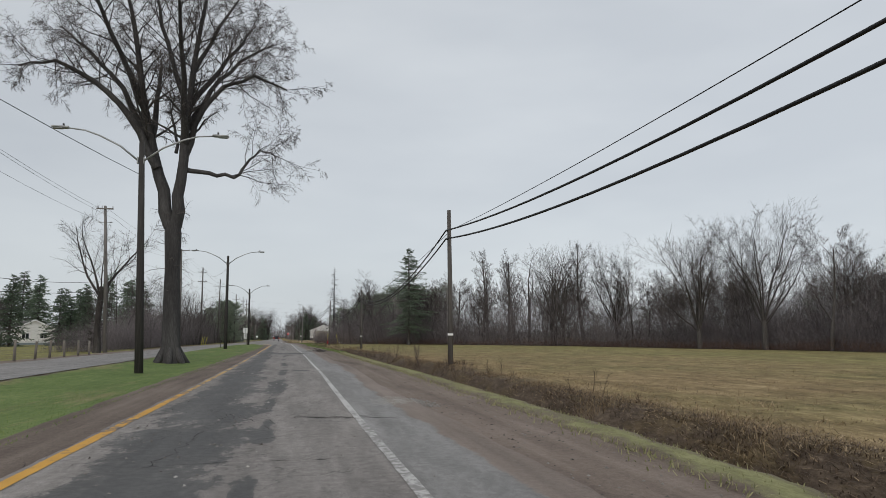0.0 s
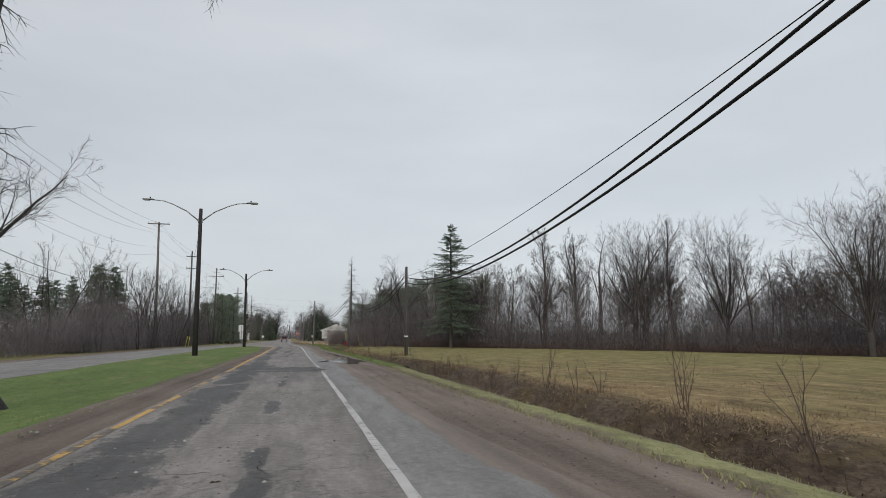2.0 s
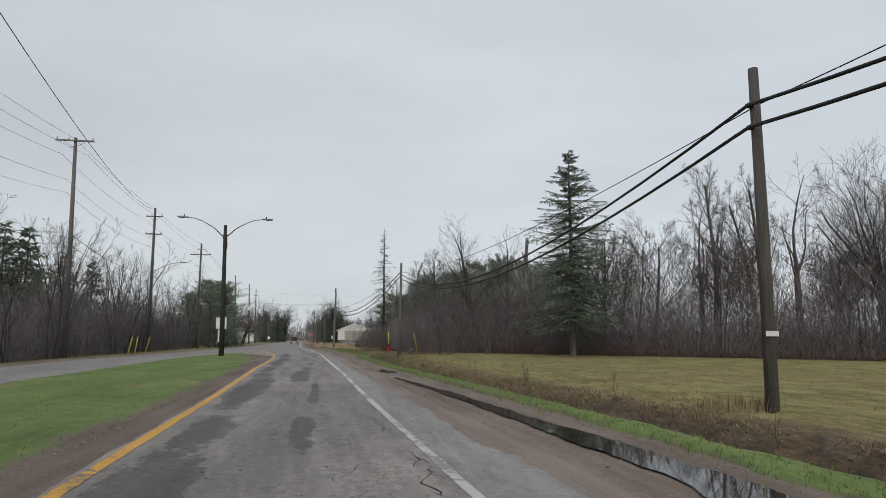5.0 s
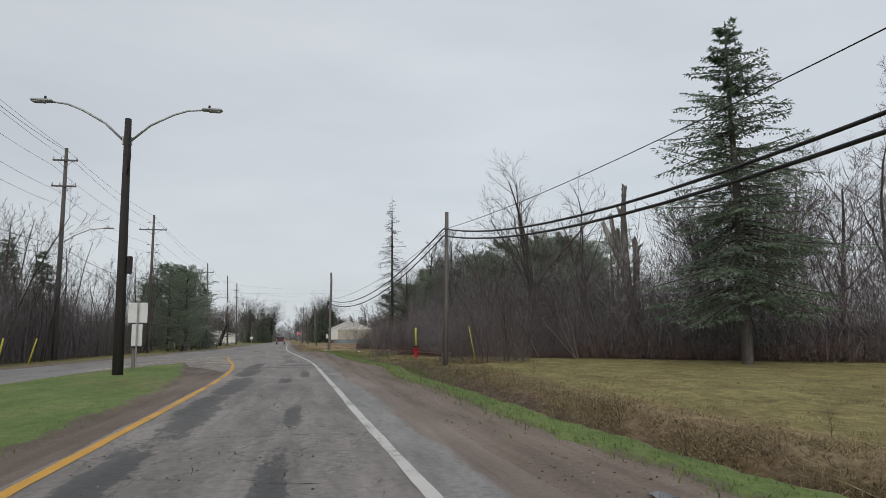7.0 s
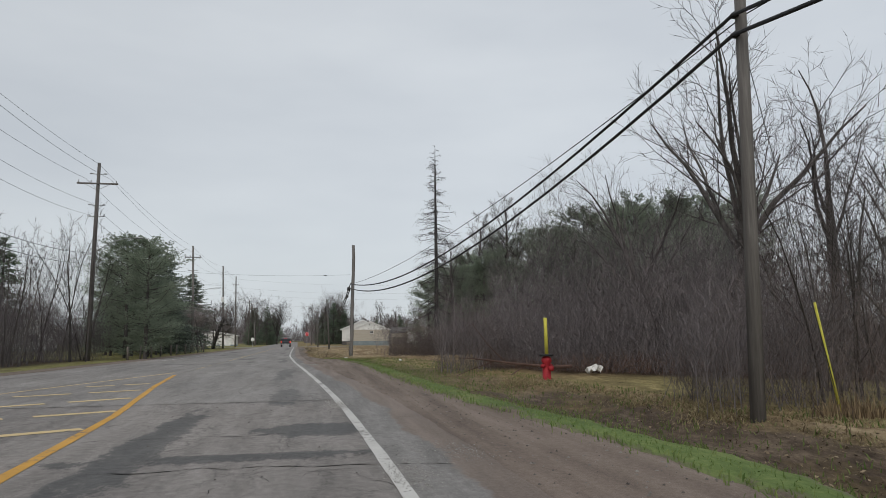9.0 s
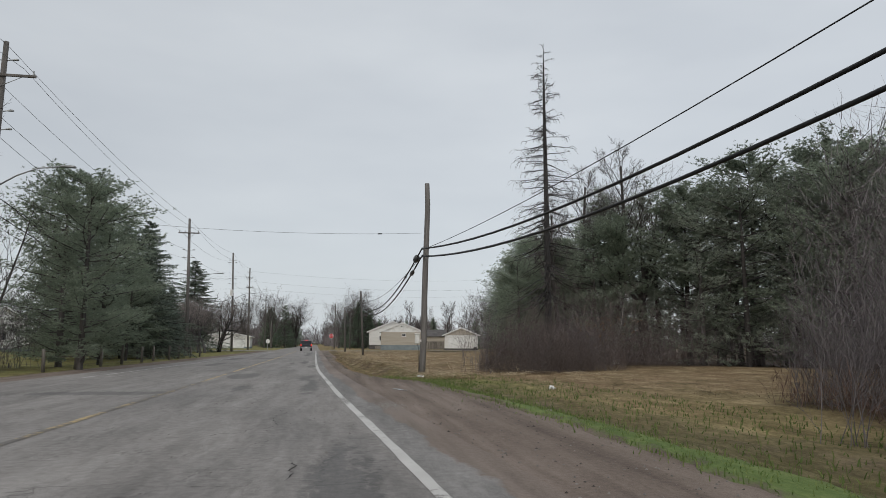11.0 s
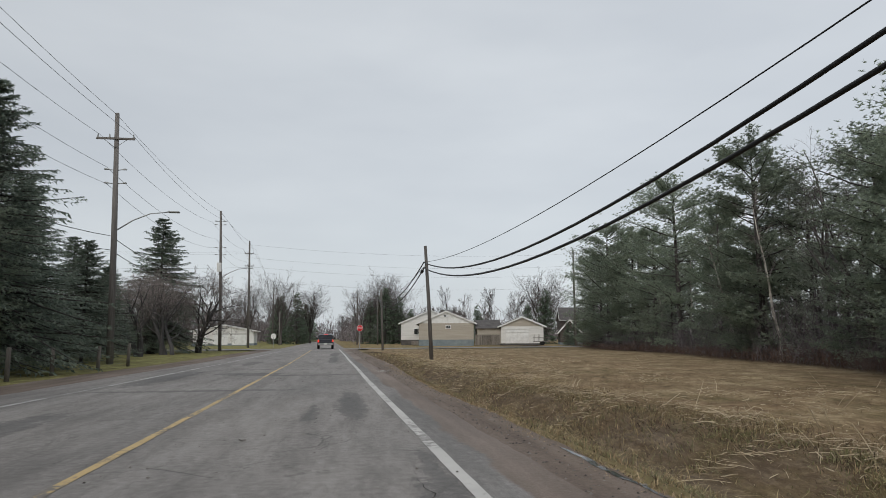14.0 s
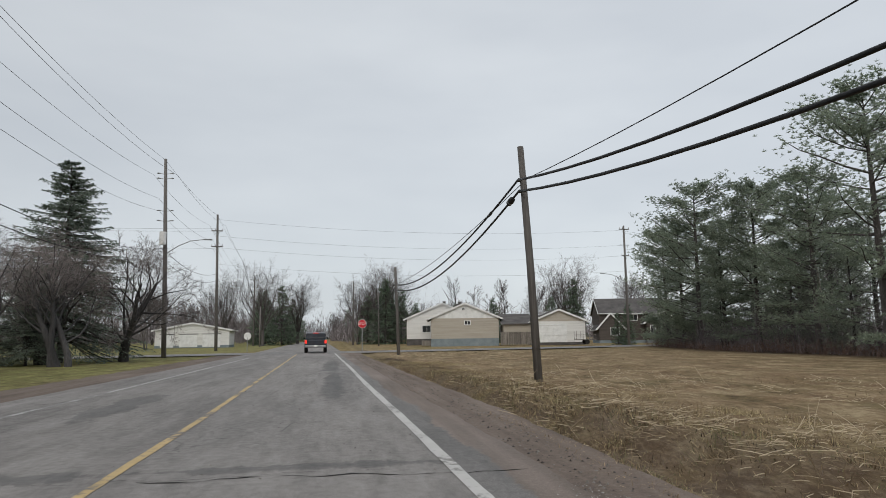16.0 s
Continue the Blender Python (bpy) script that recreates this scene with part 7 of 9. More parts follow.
# ---- conifers ----
def spruce(seed, H, R, whorls, per, sprays, droop=0.25, bottom=0.06, dead=False, ragged=0.25, big=1.0, skirt=0.18, taper=0.8):
    r = random.Random(seed)
    wood, nd = Buf(), Buf()
    tube(wood, [Vector((0, 0, -0.3)), Vector((0.05, 0, H * 0.4)), Vector((0, 0.05, H * 0.8)), Vector((0, 0, H))], [H * 0.016, H * 0.012, H * 0.006, 0.015], 8)
    for k in range(whorls):
        u = bottom + (1 - bottom) * (k + r.uniform(-0.3, 0.3)) / whorls
        u = min(max(u, bottom), 0.985)
        z = H * u
        L0 = R * (1 - u) ** taper * (0.5 + 0.5 * min(1, u / skirt)) + 0.22
        for c in range(per if u < 0.9 else max(3, per - 3)):
            L = L0 * r.uniform(1 - ragged * 1.6, 1 + ragged)
            az = r.uniform(0, 6.28)
            d = Vector((math.cos(az), math.sin(az), 0.45 * u - 0.15 + r.gauss(0, 0.12))).normalized()
            zb = z + r.uniform(-0.45, 0.45) * H * (1 - bottom) / whorls
            pts, p = [Vector((0, 0, zb))], Vector((0, 0, zb))
            m = 4
            for i in range(m):
                d = (d + Vector((r.gauss(0, 0.08), r.gauss(0, 0.08), -droop * (1.2 - u) * (0.6 if i < 2 else -0.25)))).normalized()
                p = p + d * (L / m)
                pts.append(p.copy())
            tube(wood, pts, [0.012 + 0.012 * L * (1 - i / m) for i in range(m + 1)], 3)
            if dead:
                for s in range(sprays):
                    w = r.uniform(0.2, 1.0)
                    q = min(int(w * m), m - 1)
                    at = pts[q].lerp(pts[q + 1], w * m - q)
                    dd = (pts[q + 1] - pts[q]).normalized()
                    e = turned(dd, r.uniform(0.4, 1.0), r.uniform(0, 6.28))
                    tube(nd, [at, at + e * L * 0.16, at + (e + Vector((0, 0, -0.6))).normalized() * L * 0.32], [0.009, 0.007, 0.003], 3)
                continue
            cnt = max(4, int(sprays * (0.35 + 0.65 * L / (R + 0.2))))
            for s in range(cnt):
                w = (0.12 if u > 0.3 else 0.3) + (0.88 if u > 0.3 else 0.7) * (s + r.random()) / cnt
                q = min(int(w * m), m - 1)
                at = pts[q].lerp(pts[q + 1], w * m - q)
                dd = (pts[q + 1] - pts[q]).normalized()
                side = dd.cross(UP).normalized() * (1 if s % 2 else -1)
                e = (dd * r.uniform(0.3, 0.9) + side * r.uniform(0.3, 1.0) + Vector((0, 0, r.uniform(-0.85, 0.3)))).normalized()
                out = r.random() * L * (0.06 + 0.32 * (1 - w))  # side shoots spread each limb into a drooping plate
                at = at + side * out + dd * (0.6 * out) - UP * (0.3 * out)
                nrm = Vector((r.gauss(0, 0.6), r.gauss(0, 0.6), 1)).normalized()
                LL = big * r.uniform(0.2, 0.44)
                spray(nd, at, e, nrm, LL, LL * r.uniform(0.14, 0.28))
    return wood, nd


def pine(seed, H, R, limbs, tufts, bottom=0.3, flat=0.5, needles=6, size=1.2):
    """An open white pine: long limbs that carry feathery plates of needle tufts."""
    r = random.Random(seed)
    wood, nd = Buf(), Buf()
    lean = Vector((r.uniform(-0.4, 0.4), r.uniform(-0.4, 0.4), 0))
    stem = [Vector((0, 0, -0.3)), lean * 0.3 + UP * H * 0.35, lean * 0.7 + UP * H * 0.7, lean + UP * H * 0.94]
    tube(wood, stem, [H * 0.017, H * 0.013, H * 0.008, 0.02], 8)
    for k in range(limbs):
        u = bottom + (1 - bottom) * (k + r.random()) / limbs
        q = min(int(u * 3), 2)
        p = stem[q].lerp(stem[q + 1], u * 3 - q)
        shape = math.sin(math.pi * min(1.0, 0.18 + 0.8 * (u - bottom) / (1 - bottom))) ** 0.7
        L = R * (0.35 + 0.75 * shape) * r.uniform(0.55, 1.2)
        az = r.uniform(0, 6.28)
        d = Vector((math.cos(az), math.sin(az), 0.05 + 0.6 * u * flat + r.gauss(0, 0.1))).normalized()
        pts, m = [p.copy()], 4
        for i in range(m):
            d = (d + Vector((r.gauss(0, 0.14), r.gauss(0, 0.14), r.gauss(0.06, 0.07)))).normalized()
            p = p + d * (L / m)
            pts.append(p.copy())
        tube(wood, pts, [0.012 + 0.010 * L * (1 - i / m) for i in range(m + 1)], 4)
        for s in range(tufts):
            w = 0.3 + 0.7 * (s + r.random()) / tufts
            q = min(int(w * m), m - 1)
            at = pts[q].lerp(pts[q + 1], w * m - q) + Vector((r.gauss(0, 0.12 * L), r.gauss(0, 0.12 * L), r.gauss(0.05, 0.12)))
            for b in range(needles):
                e = Vector((r.gauss(0, 1), r.gauss(0, 1), r.gauss(0.4, 0.5))).normalized()
                spray(nd, at, e, Vector((r.gauss(0, 1), r.gauss(0, 1), r.gauss(0, 1))).normalized(), size * r.uniform(0.12, 0.24), size * r.uniform(0.016, 0.03))
    return wood, nd


def conifer_copy(pool, i, at, h, rz, name, label, group, bark, leaf):
    key = (name, leaf.name, i % len(pool))
    w, t, base = pool[i % len(pool)]
    base = max(q[2] for q in t.v)
    if key not in bank_of_meshes:
        bank_of_meshes[key] = (from_lists("trunk", w.v, w.f, bark, True), from_lists("crown", t.v, t.f, leaf))
    s = h / base
    e = thing(name, label, "tree", group, at, rz)
    e.matrix_basis = pose(*at, 0, 0, rz) @ Matrix.Diagonal((s, s, s, 1))
    for nm, me in zip(("trunk", "crown"), bank_of_meshes[key]):
        part(nm, me, None, e)


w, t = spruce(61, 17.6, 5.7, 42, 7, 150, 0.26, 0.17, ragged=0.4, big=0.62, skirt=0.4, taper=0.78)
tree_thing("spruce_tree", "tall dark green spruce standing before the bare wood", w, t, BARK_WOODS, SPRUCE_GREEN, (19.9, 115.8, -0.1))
w, t = spruce(62, 19.3, 3.0, 40, 6, 8, 0.42, 0.2, dead=True)
w.v = [(x * 0.72, y * 0.72, z) if x * x + y * y < 0.12 else (x, y, z) for x, y, z in w.v]
tree_thing("dead_spruce", "tall dead spruce with drooping bare branches above the thicket", w, t, BARK, TWIG, (9.35, 169.4, -0.1))
SPR = [(*spruce(63, 14, 5.5, 40, 11, 150, 0.22, 0.11, ragged=0.36, big=0.62), 14), (*spruce(64, 14, 5.7, 38, 11, 150, 0.2, 0.11, ragged=0.38, big=0.62), 14), (*spruce(65, 14, 4.0, 30, 8, 16, 0.16, 0.03, big=1.9), 14)]
SP = "dark green spruce on the roadside lawn"
for i, (x, y, h) in enumerate(((-18.9, 194.5, 12.0), (-20.3, 193.5, 11.3), (-21.2, 203, 9.9), (-19.9, 208, 7.2), (-22.9, 235.0, 13.4), (-22.6, 229.5, 5.5), (-25.6, 229, 8), (-24.0, 190.5, 9.5), (-25.5, 205, 10), (-22.6, 219, 6.8), (-22.2, 212, 8.0), (-19.6, 199, 8.2))):
    conifer_copy(SPR[:2], i, (x, y, 0), h, 61 * i, "spruce_tree", SP, "lawn spruces", BARK_WOODS, SPRUCE)
for i, (x, y, h) in enumerate(((-62, 178, 17), (-70, 190, 19), (-58, 196, 15), (-75, 170, 16), (-46, 120, 12), (-42.5, 132, 10.6), (-41, 133.5, 9.2), (-62, 112, 15), (-66, 118, 14), (-38.5, 133, 10.4), (-30.3, 132, 12.5), (-28.6, 133, 12.2), (4.2, 318, 13), (7.5, 320, 11), (1.0, 322, 10), (-16, 325, 12), (-21, 331, 11), (39, 308, 12), (36, 312, 9), (24, 310, 8.5), (10, 316, 8), (-70, 150, 12), (-80, 160, 14), (17, 312, 7.5), (-100, 240, 21), (-84, 240, 18.5), (-76, 242, 18), (-62, 238, 23), (-57, 243, 21), (-90, 236, 17), (-71, 246, 20), (-108, 245, 20), (-66, 232, 17), (-22, 352, 13), (-17, 372, 12), (-26, 388, 14), (6, 356, 12), (10, 378, 13), (3, 402, 12), (-18, 420, 13), (-1, 440, 12), (31.3, 271, 4.2), (33.2, 272, 5.6), (50, 283, 10))):
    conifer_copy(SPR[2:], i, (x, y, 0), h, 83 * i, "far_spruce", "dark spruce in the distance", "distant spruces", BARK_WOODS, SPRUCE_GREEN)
PINES = [(*pine(71, 14, 4.4, 74, 100, 0.05, needles=12, size=0.9), 14), (*pine(72, 14, 4.6, 74, 100, 0.05, needles=12, size=0.9), 14), (*pine(73, 14, 3.7, 84, 96, 0.05, 0.7, needles=12, size=0.98), 14), (*pine(74, 14, 3.5, 80, 96, 0.07, 0.8, needles=12, size=0.98), 14)]
PINES_BACK = [(*pine(75, 14, 4.2, 48, 40, 0.04, 0.5, 8, 1.25), 14), (*pine(76, 14, 3.6, 42, 40, 0.08, 0.8, 8, 1.25), 14)]
for i, (x, y, h) in enumerate(((-14.8, 168.6, 10.4), (-17.6, 173.5, 10.8), (-19.0, 181.0, 11.0), (-18.0, 187.0, 7.4), (-16.6, 177.0, 10.4), (-22.0, 185.0, 9.5), (-18.5, 192.0, 7.0))):
    conifer_copy(PINES, i % 2, (x, y, 0), h, 71 * i, "pine_tree", "bushy green pine beside the far lane", "roadside pines", BARK_WOODS, PINE)
r = random.Random(3)
PR = "tall green pine at the edge of the straw field"
for i, (x, y, h) in enumerate(((10.2, 178.2, 7.6), (12.6, 181.5, 9.6), (14.8, 186.5, 9.0), (13.8, 178.8, 9.4), (16.6, 180.5, 11.0), (11.6, 180, 6.4), (29.5, 171, 16), (29.5, 164, 14.5), (30.5, 158, 13), (26, 174.5, 15), (22.5, 177.5, 14), (18.5, 179.5, 11.5), (28, 168, 14.5),
                               (18.2, 191.5, 10.8), (20.6, 203.5, 14.6), (22.2, 211, 11.6), (23.7, 219.5, 15.6), (24.7, 226, 12.2), (25.8, 233.5, 13.8), (26.6, 239, 11.3), (27.5, 244.5, 16.2), (28.4, 249, 12.6), (29.4, 254, 13.6), (19.2, 195, 6), (22.0, 208, 6.5), (25.6, 229.5, 8.0), (24.4, 215, 9), (21.6, 205.5, 9))):
    conifer_copy(PINES, i, (x, y, -0.1), h, 47 * i, "pine_tree", PR, "field-edge pines", BARK_WOODS, PINE)
for i in range(30):
    y = r.uniform(182, 258)
    x = float(woods_x(y)) + r.uniform(4, 20)
    conifer_copy(PINES_BACK, i, (x, y, -0.1), r.uniform(8, 12.5), r.uniform(0, 360), "pine_tree", "tall pine deep in the stand", "field-edge pines", BARK_WOODS, PINE_DARK)
for i, (x, y, h) in enumerate(((33, 168, 13), (31, 174, 14), (28, 178, 13), (24, 181, 13), (35, 172, 14), (27, 171.5, 6.5), (23.5, 175.5, 7), (30, 167, 7.5), (29, 175.5, 9), (25.5, 178, 10), (11, 179.5, 4), (13.4, 183.5, 4.5), (15.4, 187.5, 5), (9.2, 179.2, 3.5), (17, 191, 5), (14.2, 185.4, 3.6))):
    conifer_copy(PINES_BACK, i, (x, y, -0.1), h, 67 * i, "pine_tree", "bushy pine in the dark stand by the clearing", "field-edge pines", BARK_WOODS, PINE_DARK)
for i in range(14):  # young growth along the front of the stand
    y = r.uniform(186, 256)
    conifer_copy(PINES_BACK, i, (float(woods_x(y)) + r.uniform(1.5, 4.5), y, -0.1), r.uniform(4.0, 7.5), r.uniform(0, 360), "pine_tree", "young pine filling the front of the stand", "field-edge pines", BARK_WOODS, PINE_DARK)
for i in range(14):  # the dark stand east of the clearing
    u = i / 13
    conifer_copy(PINES_BACK, i, (18 + 20 * u + r.uniform(-1, 1), 184 - 22 * u + r.uniform(-1.5, 3), -0.1), r.uniform(12, 14) + 2 * u, r.uniform(0, 360), "pine_tree", "tall pine deep in the stand", "field-edge pines", BARK_WOODS, PINE_DARK)
for i in range(44):
    y = r.uniform(146, 178)
    x = max(float(woods_x(y)) + 1.8, 13.5)
    x += r.uniform(0, 1) * max(0.69 * (y - 111) - 2 - x, 1.0)
    conifer_copy(PINES_BACK, i, (x, y, -0.1), (1.3 + 0.208 * (y - 111)) * r.uniform(0.78, 1.0), r.uniform(0, 360), "pine_tree", "dark pine behind the bare thicket", "thicket pines", BARK_WOODS, PINE_DARK)

for i in range(30):  # evergreens deep in the bare wood
    y = r.uniform(4, 132)
    x = float(woods_x(min(y, 108.0))) + r.uniform(9, 30)
    conifer_copy(PINES_BACK, i, (x, y, -0.5), r.uniform(5.5, 8.8), r.uniform(0, 360), "pine_tree", "dull green pine deep in the bare wood", "woodland pines", BARK_WOODS, PINE_DARK)

# The broken old trunk.
r = random.Random(8)
snag = thing("tree_snag", "broken dead tree trunk with splintered bleached forks", "dead tree", "", (20.0, 127.3, -0.1), -43)
for nm, stems in (("trunk", ((((-0.05, 0, -0.3), (-0.05, 0, 0.3), (-0.05, 0, 2.2), (-0.15, 0, 4.2), (-0.35, 0, 6.4)), (0.6, 0.46, 0.38, 0.36, 0.36)),)),
                  ("trunk", ((((0.3, 0.15, -0.3), (0.3, 0.15, 1.0), (0.24, 0.15, 3.2), (0.28, 0.15, 5.2), (0.36, 0.15, 6.8), (0.32, 0.15, 8.0), (0.28, 0.15, 8.4)), (0.4, 0.34, 0.32, 0.3, 0.28, 0.25, 0.08)), (((0.34, 0.15, 7.3), (0.62, 0.12, 7.7), (0.86, 0.1, 7.86)), (0.16, 0.1, 0.03)))),
                  ("broken_limb", ((((-0.3, 0, 5.6), (-0.8, 0, 6.9), (-1.2, 0, 8.0), (-1.6, 0, 9.0), (-1.72, 0, 9.5), (-1.7, 0, 9.75)), (0.34, 0.27, 0.21, 0.19, 0.17, 0.04)),)),
                  ("broken_limb", ((((-0.5, 0.05, 6.6), (-0.8, 0.05, 7.7), (-1.05, 0.05, 8.8), (-1.24, 0.05, 10.0), (-1.2, 0.05, 10.25)), (0.26, 0.22, 0.2, 0.17, 0.03)), (((-0.7, -0.08, 7.4), (-0.74, -0.1, 8.4), (-0.74, -0.1, 9.05)), (0.16, 0.17, 0.14)))),
                  ("broken_limb", ((((-0.3, 0, 6.0), (-0.32, 0, 8.0), (-0.34, 0, 9.8), (-0.26, 0, 11.2), (-0.2, 0, 11.95), (-0.34, 0, 12.25)), (0.33, 0.27, 0.26, 0.21, 0.22, 0.03)), (((-0.36, 0, 9.7), (-0.6, 0, 10.3), (-0.8, 0, 10.75)), (0.14, 0.12, 0.02)), (((-0.16, 0, 11.4), (-0.06, 0, 12.1)), (0.11, 0.02))))):
    b = Buf()
    for pts, rads in stems:
        ps, fine, fr = [Vector(p) for p in pts], [], []
        for k in range(len(ps) - 1):
            for u in (0.0, 0.33, 0.67):
                fine.append(ps[k].lerp(ps[k + 1], u))
                fr.append(0.72 * (rads[k] + (rads[k + 1] - rads[k]) * u) * r.uniform(0.88, 1.12))
        tube(b, fine + [ps[-1]], fr + [0.6 * rads[-1]], 13)
    b.v = [(x + r.gauss(0, 0.022), y + r.gauss(0, 0.022), 0.95 * z + r.gauss(0, 0.06)) for x, y, z in b.v]
    part(nm, from_lists(nm, b.v, b.f, DEADWOOD), DEADWOOD, snag)


# A young beech before the pines that has kept some of its dead leaves.
r = random.Random(88)
wd, tw = Buf(), Buf()
BEECH = dict(SAPLING, kids=[9, 5, 4], least=0.006, wood=2)
for k in range(3):
    grow(r, wd, tw, Vector((0.15 * k - 0.15, 0, -0.2)), turned(UP, 0.25, 2.1 * k), 3.6 + 0.5 * k, 0.026, 0, BEECH)
lv = Buf()
for k in range(900):
    q = Vector(tw.v[r.randrange(len(tw.v))])
    if q.z < 2.9:
        spray(lv, q, Vector((r.gauss(0, 1), r.gauss(0, 1), -0.8)).normalized(), Vector((r.gauss(0, 1), r.gauss(0, 1), 1)).normalized(), 0.085, 0.026)
e = tree_thing("beech_sapling", "slim pale beech sapling with withered brown leaves", wd, tw, POLE_GREY, FRUIT_TWIG, (12.2, 168.0, -0.05))
part("leaves", from_lists("leaves", lv.v, lv.f, BEECH_LEAF), None, e, "withered brown leaves")


# ---- brush, grass, straw ----
def blades(name, label, cat, xs, ys, zs, hs, ws, lean, mat, seed, bend=0.6):
    """Many thin bent blades in one mesh."""
    r = np.random.RandomState(seed)
    n = len(xs)
    az, fa = r.uniform(0, 6.283, n), r.uniform(0, 6.283, n)
    ln = r.normal(0, 1, n) * lean * hs
    sx_, sy_ = np.cos(fa) * ws, np.sin(fa) * ws
    base = np.stack([xs, ys, zs], -1)
    mid_p = base + np.stack([np.cos(az) * ln * (1 - bend), np.sin(az) * ln * (1 - bend), hs * 0.55], -1)
    tip_p = base + np.stack([np.cos(az) * ln, np.sin(az) * ln, hs * np.clip(1 - 0.35 * np.abs(ln / hs), 0.3, 1)], -1)
    side = np.stack([sx_, sy_, 0 * sx_], -1)
    v = np.stack([base - side, base + side, mid_p + side * 0.7, mid_p - side * 0.7, tip_p], 1).reshape(-1, 3)
    me = bpy.data.meshes.new(name)
    i = 5 * np.arange(n)[:, None]
    quads, tris = i + np.array([[0, 1, 2, 3]]), i + np.array([[3, 2, 4]])
    loops = np.concatenate([quads, tris], 1).ravel()
    me.vertices.add(len(v))
    me.vertices.foreach_set("co", v.ravel())
    me.loops.add(len(loops))
    me.loops.foreach_set("vertex_index", loops)
    me.polygons.add(2 * n)
    st = (7 * np.arange(n)[:, None] + np.array([[0, 4]])).ravel()
    me.polygons.foreach_set("loop_start", st)
    me.update(calc_edges=True)
    me.materials.append(mat)
    return tagged(new(name, me), label, cat, kind="stuff")


R = np.random.RandomState(2)
# Median lawn.
n = 26000
y = 2 + 120 * R.beta(0.8, 1.5, n)
x = median_l(y) + (median_r(y) - median_l(y)) * R.uniform(0.02, 1.0, n) ** 0.8
blades("lawn_grass", "short fresh green grass of the median", "grass", x, y, median_z(x, y) - 0.01, R.uniform(0.02, 0.055, n), R.uniform(0.004, 0.009, n), 0.9, GRASS_BLADE, 1)
# Verge along the shoulder.
n = 17000
y = R.uniform(1, 58, n)
x = shoulder_x(y) + R.normal(0.35, 0.24, n)
blades("verge_grass", "yellow-green grass on the verge", "grass", x, y, np.where(x < shoulder_x(y) + 0.6, 0.0, ground_z(x, y)), R.uniform(0.025, 0.085, n), R.uniform(0.005, 0.011, n), 0.9, VERGE_BLADE, 2)
n = 17000
y = R.uniform(54, 160, n)
x = shoulder_x(y) + R.normal(0.4, 0.26, n)
blades("verge_grass", "fresh green grass on the verge", "grass", x, y, np.where(x < shoulder_x(y) + 0.6, 0.0, ground_z(x, y)), R.uniform(0.04, 0.12, n), R.uniform(0.006, 0.012, n), 0.6, GRASS_BLADE, 13)
n = 9000
y = R.uniform(112, 164, n)
x = shoulder_x(y) + R.uniform(0.1, 4.5, n) ** 1.1
blades("verge_grass", "fresh green grass between the shoulder and the thicket", "grass", x, y, ground_z(x, y), R.uniform(0.05, 0.14, n), R.uniform(0.007, 0.014, n), 0.6, GRASS_BLADE, 12)
# Dead growth in the ditch and on its bank.
n = 64000
y = 2 + 126 * R.beta(0.85, 1.4, n)
x = shoulder_x(y) + 0.75 + (bank_x(y) + 0.5 - shoulder_x(y) - 0.75) * R.beta(1.6, 1.3, n)
blades("ditch_weeds", "matted dead brown weeds lining the ditch", "dead grass", x, y, ground_z(x, y) - 0.02, np.where(y < 66, R.uniform(0.03, 0.12, n), R.uniform(0.02, 0.08, n)), R.uniform(0.004, 0.009, n), 2.4, WEED, 3)
n = 26000
y = 3 + 127 * R.beta(0.9, 1.5, n)
x = bank_x(y) + 0.25 + R.normal(0.1, 0.4, n)
blades("bank_straw", "bleached straw hanging over the ditch bank", "dead grass", x, y, ground_z(x, y) - 0.02, R.uniform(0.03, 0.11, n), R.uniform(0.004, 0.01, n), 3.0, STRAW, 4)
n = 16000
y = 2 + 120 * R.beta(0.9, 1.3, n)
cl = np.round(y / 0.55) * 0.55
x = bank_x(y) - 0.1 + 0.3 * np.sin(cl * 9.1) + R.normal(0, 0.2, n)
blades("straw_tufts", "ragged tufts of dead grass along the top of the bank", "dead grass", x, y, ground_z(x, y) - 0.02, R.uniform(0.06, 0.24, n) * (0.6 + 0.45 * np.sin(cl * 12.7)), R.uniform(0.003, 0.007, n), 1.4, STRAW, 10)
# Straw field and its bank past the wood.
n = 24000
y = 150 + 88 * R.beta(0.9, 1.4, n)
x = shoulder_x(y) + np.where(y < 160, 2.4, 0.5) + (R.beta(0.9, 2.4, n)) * 26
keep = x < woods_x(y) + 1
x, y = x[keep], y[keep]
n = len(x)
blades("straw_grass", "flattened straw-coloured dead grass of the field", "dead grass", x, y, ground_z(x, y) - 0.02, R.uniform(0.03, 0.09, n), R.uniform(0.004, 0.01, n), 3.6, STRAW, 5)
n = 16000
y = R.uniform(163, 232, n)
x = shoulder_x(y) + 0.2 + (bank_x(y) + 0.9 - shoulder_x(y)) * R.beta(1.5, 1.2, n)
blades("ditch_weeds", "long dead grass folded over the ditch", "dead grass", x, y, ground_z(x, y) - 0.02, R.uniform(0.04, 0.14, n), R.uniform(0.003, 0.008, n), 2.0, WEED, 6)
